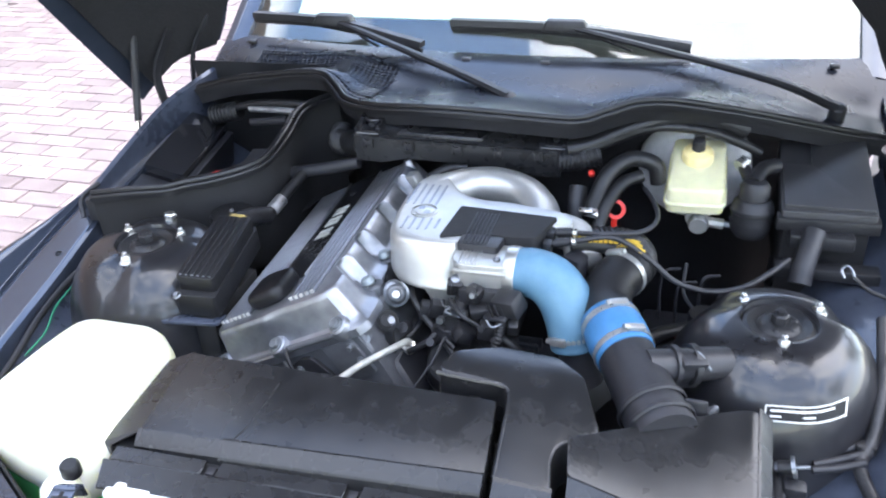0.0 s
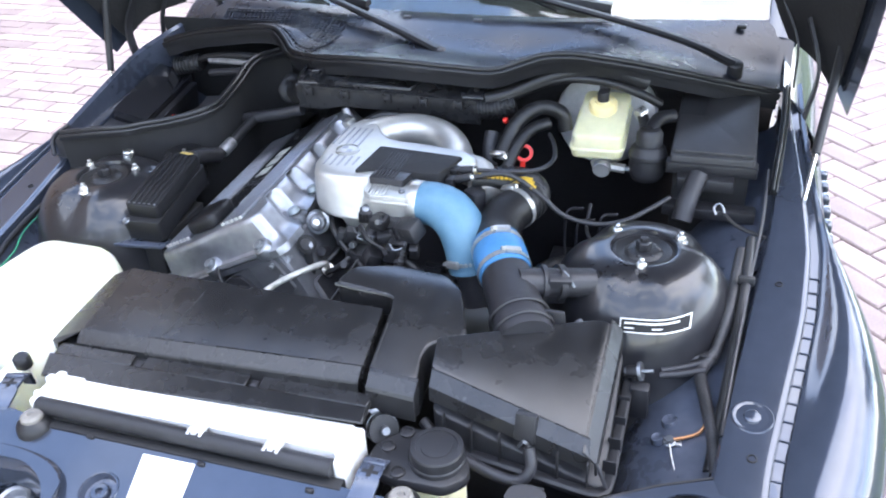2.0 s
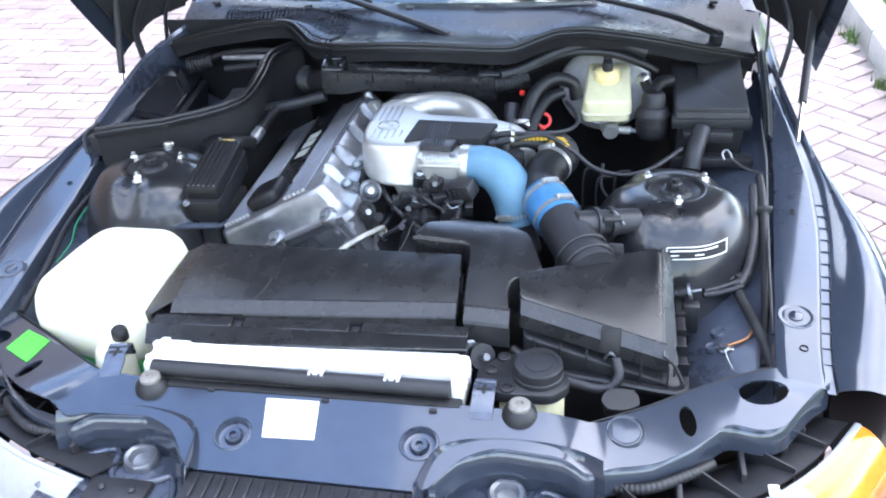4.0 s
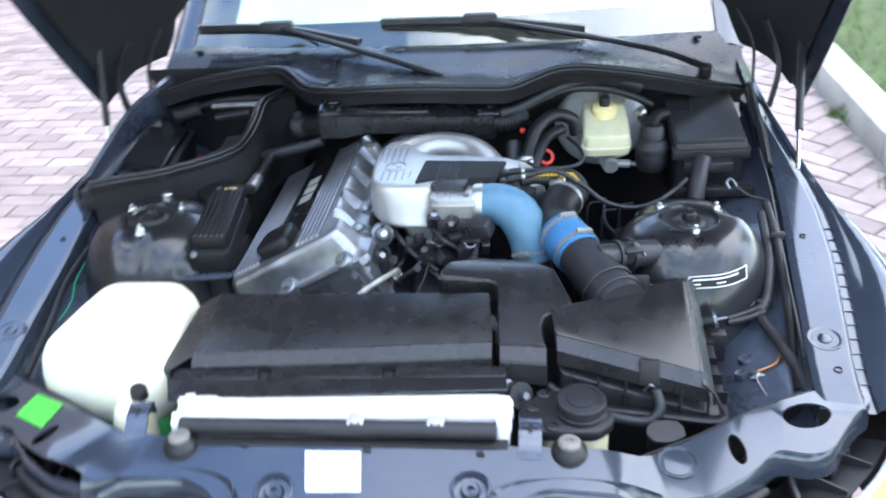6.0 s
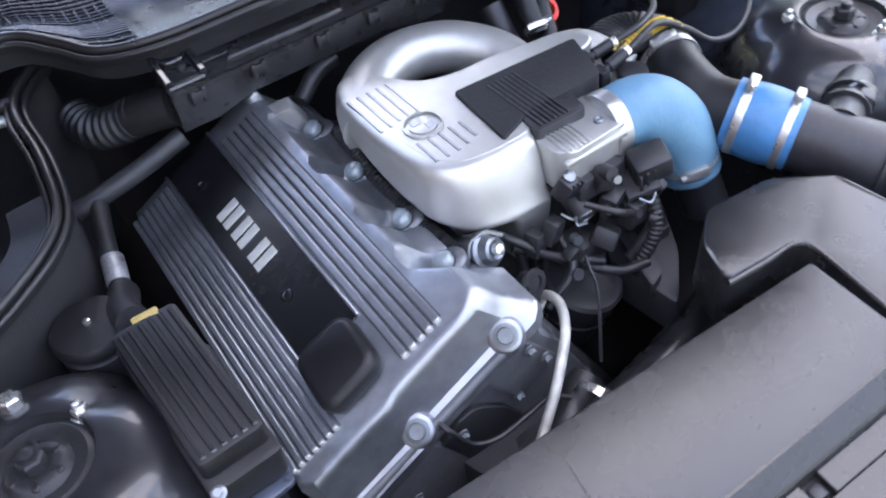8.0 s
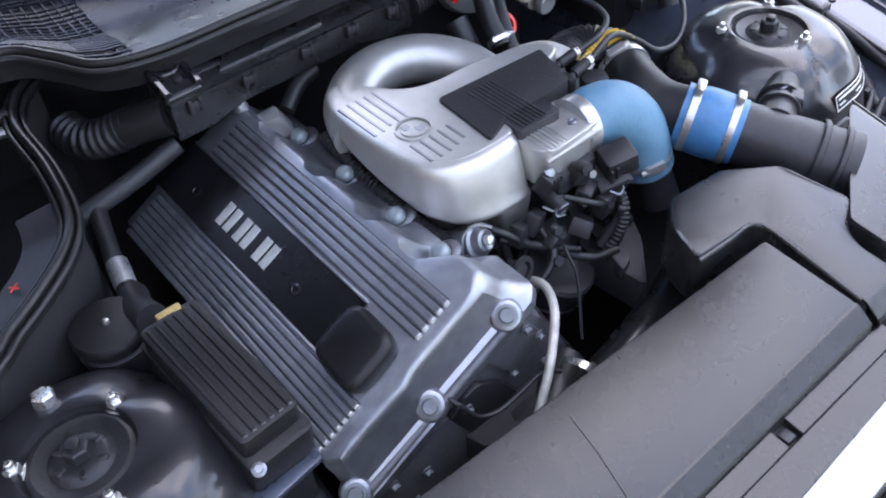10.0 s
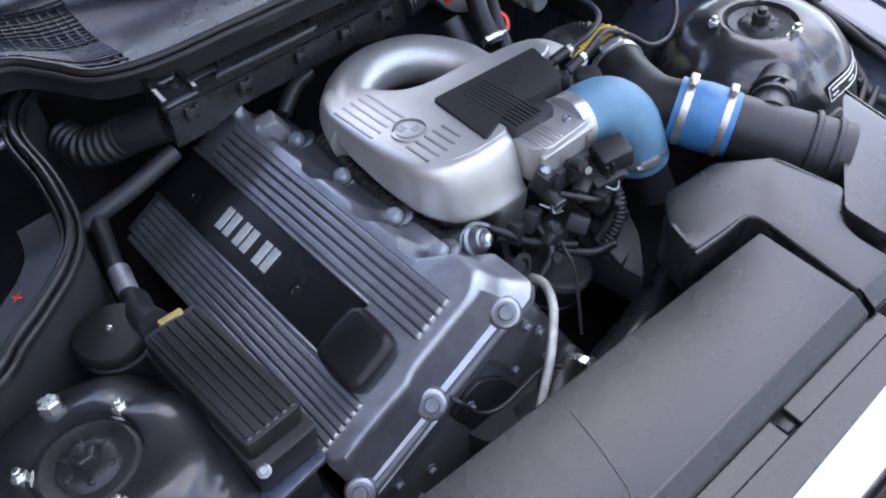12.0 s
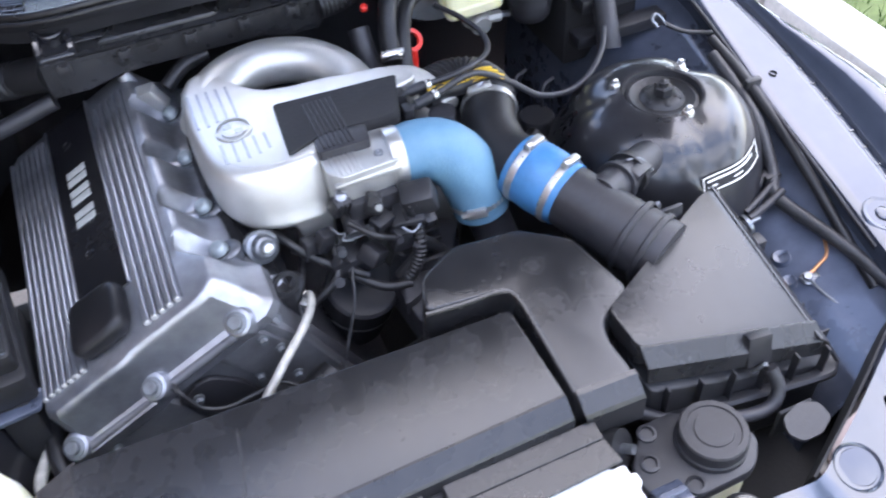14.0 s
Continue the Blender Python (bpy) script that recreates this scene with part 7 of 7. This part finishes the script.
# ---- brake cylinder and booster ----
bo = thing("brake_booster", (0.42, 0.5, 0.7), "pale grey brake booster drum behind the reservoir", "booster")
part("booster_drum", lathe([(0.104, -0.05), (0.108, 0.0), (0.104, 0.018), (0.088, 0.030), (0.05, 0.036), (0.03, 0.04)], (0.396, 0.490, 0.775), (0.05, -1, 0.12), 44), GREYPAINT, bo)
part("booster_rim", lathe([(0.110, -0.006), (0.113, 0.0), (0.110, 0.006)], (0.396, 0.490, 0.775), (0.05, -1, 0.12), 44, False), MATT, bo)
br = thing("brake_cylinder", (0.405, 0.38, 0.70), "brake master cylinder with a yellowed fluid reservoir", "brake part")
part("cylinder", tube([(0.412, 0.46, 0.748), (0.409, 0.345, 0.732)], 0.021, 18), ALU_RAW, br)
part("end_nut", lathe([(0.018, 0), (0.018, 0.012), (0.016, 0.015), (0.010, 0.014)], (0.413, 0.338, 0.728), (0, -1, -0.1), 22), ALU_BRIGHT, br)
part("line_nut", tube([(0.405, 0.352, 0.725), (0.458, 0.350, 0.722)], 0.010, 8), ALU_RAW, br)
part("line_union", tube([(0.455, 0.352, 0.722), (0.476, 0.350, 0.720)], 0.006, 8), STEEL_DULL, br)
RZ = lambda y: 0.772 + 0.30 * (y - 0.315)
resb = part("reservoir", prism(rounded([(0.350, 0.318), (0.455, 0.322), (0.450, 0.460), (0.355, 0.458)], 0.016, 4), lambda x, y: RZ(y) - 0.022, lambda x, y: RZ(y) + 0.028, 0.008, 3), CREAM, br, "yellowed translucent reservoir", 60)
part("reservoir_seam", prism(rounded([(0.346, 0.314), (0.459, 0.318), (0.454, 0.464), (0.351, 0.462)], 0.018, 4), lambda x, y: RZ(y) - 0.004, lambda x, y: RZ(y) + 0.001, 0.001, 1), CREAM, resb)
part("reservoir_cap", lathe([(0.029, 0), (0.029, 0.014), (0.026, 0.018), (0.017, 0.020), (0.015, 0.024)], (0.400, 0.405, RZ(0.405) + 0.026), (0, -0.25, 1), 30), CREAM2, resb, "yellow cream screw cap")
part("cap_plug", join(lathe([(0.012, 0.018), (0.012, 0.040), (0.010, 0.044)], (0.400, 0.405, RZ(0.405) + 0.026), (0, -0.25, 1), 16), box(0.390, 0.410, 0.405, 0.430, RZ(0.41) + 0.055, RZ(0.41) + 0.075, 0.003)), PLASTIC, resb, "black level sensor plug")
part("reservoir_foot", box(0.375, 0.435, 0.35, 0.43, 0.735, 0.765, 0.004), WHITE_PE, br)

# ---- fuse box, canister, dipstick ----
fb = thing("fuse_box", (0.62, 0.4, 0.7), "black plastic fuse box with a flat lid", "fuse box")
FZ = lambda x, y: 0.789 + 0.14 * (y - 0.28)
part("fuse_lid", prism(rounded([(0.548, 0.292), (0.704, 0.296), (0.702, 0.535), (0.548, 0.525)], 0.008, 3), lambda x, y: FZ(x, y) - 0.030, FZ, 0.004, 2), FUSELID, fb, "flat lid with a raised field")
part("raised_field", prism(rounded([(0.552, 0.300), (0.700, 0.302), (0.700, 0.528), (0.604, 0.522), (0.602, 0.430), (0.552, 0.428)], 0.004, 3), FZ, lambda x, y: FZ(x, y) + 0.008, 0.002, 2), FUSELID, fb)
part("lid_edge", prism(rounded([(0.542, 0.286), (0.710, 0.290), (0.710, 0.312), (0.542, 0.308)], 0.004, 3), lambda x, y: FZ(x, y) - 0.034, lambda x, y: FZ(x, y) - 0.012, 0.003, 2), PLASTIC, fb)
part("fuse_base", prism([(0.556, 0.30), (0.696, 0.30), (0.694, 0.52), (0.556, 0.515)], 0.62, lambda x, y: FZ(x, y) - 0.03, 0.004), MATT, fb)
part("cable_spout", tube([(0.605, 0.272, 0.765), (0.590, 0.225, 0.728), (0.585, 0.205, 0.70)], 0.019, 16), GREYPL, fb, "angled cable spout")
part("spout_tray", box(0.565, 0.67, 0.262, 0.30, 0.735, 0.760, 0.004), PLASTIC, fb)
part("rear_ledge", box(0.545, 0.715, 0.235, 0.27, 0.690, 0.712, 0.004), PLASTIC, fb)
cn_ = thing("filter_canister", (0.5, 0.35, 0.7), "black cylindrical canister beside the reservoir", "canister")
part("canister_can", lathe([(0.026, -0.058), (0.032, -0.050), (0.035, -0.040), (0.036, -0.012), (0.0385, -0.010), (0.0385, -0.003), (0.036, 0.0), (0.034, 0.008), (0.028, 0.014)], (0.503, 0.332, 0.775), (0, 0.1, 1), 30), PLASTIC, cn_)
part("canister_head", join(lathe([(0.026, 0), (0.026, 0.026), (0.020, 0.034)], (0.503, 0.335, 0.786), (0, 0.1, 1), 24), tube([(0.500, 0.345, 0.812), (0.515, 0.385, 0.822), (0.54, 0.41, 0.82)], 0.014, 12), tube([(0.495, 0.35, 0.81), (0.480, 0.39, 0.828)], 0.011, 12)), PLASTIC, cn_, "moulded head with hose stubs")
part("canister_rib", lathe([(0.0375, -0.003), (0.0380, 0.0), (0.0375, 0.003)], (0.503, 0.331, 0.748), (0, 0.1, 1), 30, False), PLASTIC, cn_)
part("steel_clip", tube([(0.473, 0.378, 0.828), (0.484, 0.392, 0.834)], 0.012, 12), STEEL, cn_)
ds = thing("dipstick", (0.275, 0.29, 0.74), "red plastic dipstick with a ring handle", "dipstick")
dring = lathe([(0.0115, -0.003), (0.018, -0.003), (0.018, 0.003), (0.0115, 0.003), (0.0115, -0.003)], (0.267, 0.268, 0.777), (0.25, -0.75, 0.65), 28, False)
part("ring_handle", dring, RED, ds)
part("dipstick_stem", box(0.261, 0.272, 0.255, 0.261, 0.715, 0.764, 0.002), RED, ds)
part("dipstick_tube", tube([(0.266, 0.258, 0.72), (0.262, 0.243, 0.60)], 0.007, 10), GREYPL, ds)
rc = part("red_cap", lathe([(0.006, 0), (0.006, 0.007), (0.003, 0.009)], (0.215, 0.325, 0.815), (0, -0.4, 1), 12), RED)
tagged(rc, "tiny red cap on a line behind the intake", "cap")
hose("valve_stub", [(0.195, 0.300, 0.80), (0.195, 0.280, 0.775), (0.20, 0.265, 0.745)], 0.017, GREYPL, "dark valve behind the intake")
hose("heater_hose", [(0.225, 0.235, 0.770), (0.232, 0.270, 0.800), (0.250, 0.305, 0.832), (0.285, 0.335, 0.848), (0.325, 0.345, 0.835), (0.335, 0.345, 0.80)], 0.015, RUBBER, "black heater hose bending over to the bulkhead")
hose("heater_hose_low", [(0.240, 0.225, 0.755), (0.252, 0.262, 0.79), (0.275, 0.30, 0.815), (0.305, 0.325, 0.82)], 0.012, RUBBER, "second black heater hose")
part_clip = part("hose_clip", clamp((0.226, 0.242, 0.776), (0.1, 0.7, 0.6), 0.0155, 0.008, (-0.3, -0.6, 0.6)), STEEL)
tagged(part_clip, "steel clip on the heater hose", "clip")
hose("bulkhead_loom", [(0.165, 0.360, 0.845), (0.215, 0.372, 0.858), (0.275, 0.385, 0.885), (0.345, 0.400, 0.905), (0.42, 0.42, 0.900), (0.48, 0.44, 0.875)], 0.017, RUBBER, "thick black loom under the hood seal", "wiring")
hose("bulkhead_line", [(0.165, 0.350, 0.830), (0.235, 0.368, 0.862), (0.315, 0.385, 0.890), (0.40, 0.40, 0.885), (0.47, 0.425, 0.855), (0.51, 0.44, 0.83)], 0.009, RUBBER, "black line under the hood seal")
hose("ribbed_conduit", [(0.148, 0.352, 0.826), (0.185, 0.358, 0.828), (0.225, 0.368, 0.838)], 0.021, RUBBER, "corrugated black conduit at the wiring duct", "wiring", ripple=0.14, pitch=0.008, seg=16)

# ---- cables ----
hose("throttle_cable", [(0.176, 0.090, 0.818), (0.215, 0.086, 0.826), (0.270, 0.092, 0.826), (0.325, 0.125, 0.818), (0.345, 0.175, 0.815), (0.335, 0.235, 0.815), (0.315, 0.285, 0.815)], 0.0042, GREYPL, "grey sheathed throttle cable", "cable", seg=10)
hose("cruise_cable", [(0.176, 0.062, 0.812), (0.225, 0.064, 0.824), (0.285, 0.078, 0.828), (0.340, 0.080, 0.795), (0.385, 0.076, 0.760), (0.440, 0.086, 0.742), (0.490, 0.110, 0.742), (0.530, 0.145, 0.752), (0.56, 0.19, 0.755)], 0.0045, GREYPL, "grey cable looping to the wing", "cable", seg=10)
for p, q in (((0.176, 0.090, 0.818), (0.225, 0.086, 0.827)), ((0.176, 0.062, 0.812), (0.226, 0.064, 0.825))):
    adj = thing("cable_adjuster", p, "threaded cable adjuster on the linkage cover", "adjuster", "cable adjusters")
    p_, q_ = Vector(p), Vector(q)
    part("adjuster_barrel", tube([p_.lerp(q_, 0.35), p_.lerp(q_, 0.85)], 0.0075, 10), PLASTIC, adj)
    part("adjuster_nut", tube([p_.lerp(q_, 0.88), p_.lerp(q_, 1.0)], 0.0065, 8), STEEL, adj)
    part("adjuster_bracket", box(p_.x - 0.002, p_.x + 0.012, p_.y - 0.010, p_.y + 0.010, p_.z - 0.014, p_.z + 0.008, 0.002), PLASTIC, adj)
hose("wing_loom", [(0.695, 0.085, 0.725), (0.690, 0.02, 0.712), (0.685, -0.05, 0.690), (0.672, -0.11, 0.655), (0.654, -0.148, 0.638), (0.664, -0.205, 0.634), (0.680, -0.275, 0.630), (0.690, -0.345, 0.622)], 0.0095, LOOMTAPE, "grey taped loom running down the driver's wing", "wiring")
hose("wing_loom_b", [(0.708, 0.11, 0.735), (0.706, 0.03, 0.722), (0.702, -0.06, 0.70), (0.695, -0.15, 0.672), (0.688, -0.24, 0.640), (0.680, -0.33, 0.61)], 0.008, RUBBER, "black cable running down the driver's wing", "wiring")
hose("release_cable", [(0.728, 0.30, 0.775), (0.724, 0.16, 0.748), (0.712, 0.02, 0.722), (0.70, -0.14, 0.69), (0.69, -0.30, 0.655)], 0.003, GREYPL, "thin hood release cable along the driver's wing", "cable", seg=8)
for y, x, z in ((-0.125, 0.662, 0.648), (0.0, 0.705, 0.722)):
    tie = part("cable_tie", box(x - 0.013, x + 0.014, y - 0.005, y + 0.005, z - 0.008, z + 0.008, 0.003), PLASTIC)
    tagged(tie, "black ribbed cable holder on the wing", "cable tie")
for y0, y1, x0 in ((-0.146, -0.112, 0.596), (-0.158, -0.132, 0.594), (-0.170, -0.152, 0.592)):
    hose("apron_cable", [(x0, y0, 0.636), (x0 + 0.03, (y0 + y1) / 2 - 0.002, 0.640), (x0 + 0.068, y1, 0.648)], 0.0055, GREYPL, "dark sleeved cable crossing the apron to the wing", "cable", seg=10)
es = thing("earth_strap", (0.62, -0.27, 0.6), "copper earth strap bolted to the apron", "earth strap")
part("strap_wire", tube([(0.625, -0.268, 0.600), (0.645, -0.262, 0.605), (0.662, -0.255, 0.612), (0.672, -0.235, 0.622)], 0.0026, 8), COPPER, es)
part("strap_bolt", bolt((0.622, -0.270, 0.596), (-0.3, -0.2, 1), 0.007, 0.008, 1.4), STEEL_DULL, es)
part("strap_lug", box(0.612, 0.640, -0.276, -0.264, 0.594, 0.599, 0.002), STEEL_DULL, es)
part("strap_lead", tube([(0.620, -0.272, 0.602), (0.628, -0.300, 0.592), (0.640, -0.335, 0.585)], 0.002, 6), STEEL_DULL, es)
ho = part("wire_hook", tube([(0.645, 0.165, 0.744), (0.640, 0.175, 0.753), (0.648, 0.182, 0.758), (0.656, 0.176, 0.753), (0.660, 0.164, 0.744)], 0.0024, 8), STEEL_DULL)
tagged(ho, "bright bent wire hook behind the strut tower", "hook")
hose("hook_lead", [(0.658, 0.168, 0.746), (0.680, 0.150, 0.736), (0.706, 0.138, 0.732), (0.732, 0.128, 0.730)], 0.0035, RUBBER, "short black lead behind the strut tower", "wiring", seg=8)
hose("tower_line", [(0.40, 0.30, 0.66), (0.40, 0.26, 0.62), (0.43, 0.22, 0.60)], 0.004, GREYPL, "brake line below the cylinder", "pipe", seg=8)
for i, (x, y) in enumerate(((0.36, 0.24), (0.39, 0.20), (0.43, 0.23), (0.46, 0.19))):
    pl = part("brake_line", tube([(x, y, 0.56), (x, y + 0.01, 0.66), (x + 0.03, y + 0.03, 0.665)], 0.003, 8), GREYPL)
    tagged(pl, "dark brake line rising from the valve block", "pipe", "brake lines")
hy = thing("valve_block", (0.41, 0.2, 0.5), "dark brake valve block deep in the bay", "valve block")
part("block", box(0.33, 0.48, 0.15, 0.27, 0.46, 0.57, 0.006), GREYPL, hy)
part("block_motor", lathe([(0.03, 0), (0.03, 0.06), (0.027, 0.064)], (0.44, 0.18, 0.57), (0, 0, 1), 24), PLASTIC, hy)
hose("column_pipe", [(0.33, 0.06, 0.62), (0.36, 0.10, 0.63), (0.42, 0.15, 0.62)], 0.014, RUBBER, "black pipe behind the air hoses")

mk = part("paint_mark", join(box(-0.0065, 0.0065, -0.0009, 0.0009, 0, 0.0008, 0, 1, 1.0, Matrix.Translation((-0.503, 0.210, 0.8145)) @ Euler((-0.10, -0.08, 0.65)).to_matrix().to_4x4()), box(-0.0009, 0.0009, -0.0065, 0.0065, 0, 0.0008, 0, 1, 1.0, Matrix.Translation((-0.503, 0.210, 0.8145)) @ Euler((-0.10, -0.08, 0.65)).to_matrix().to_4x4())), RED)
tagged(mk, "small red painted cross beside the rubber seal", "mark")
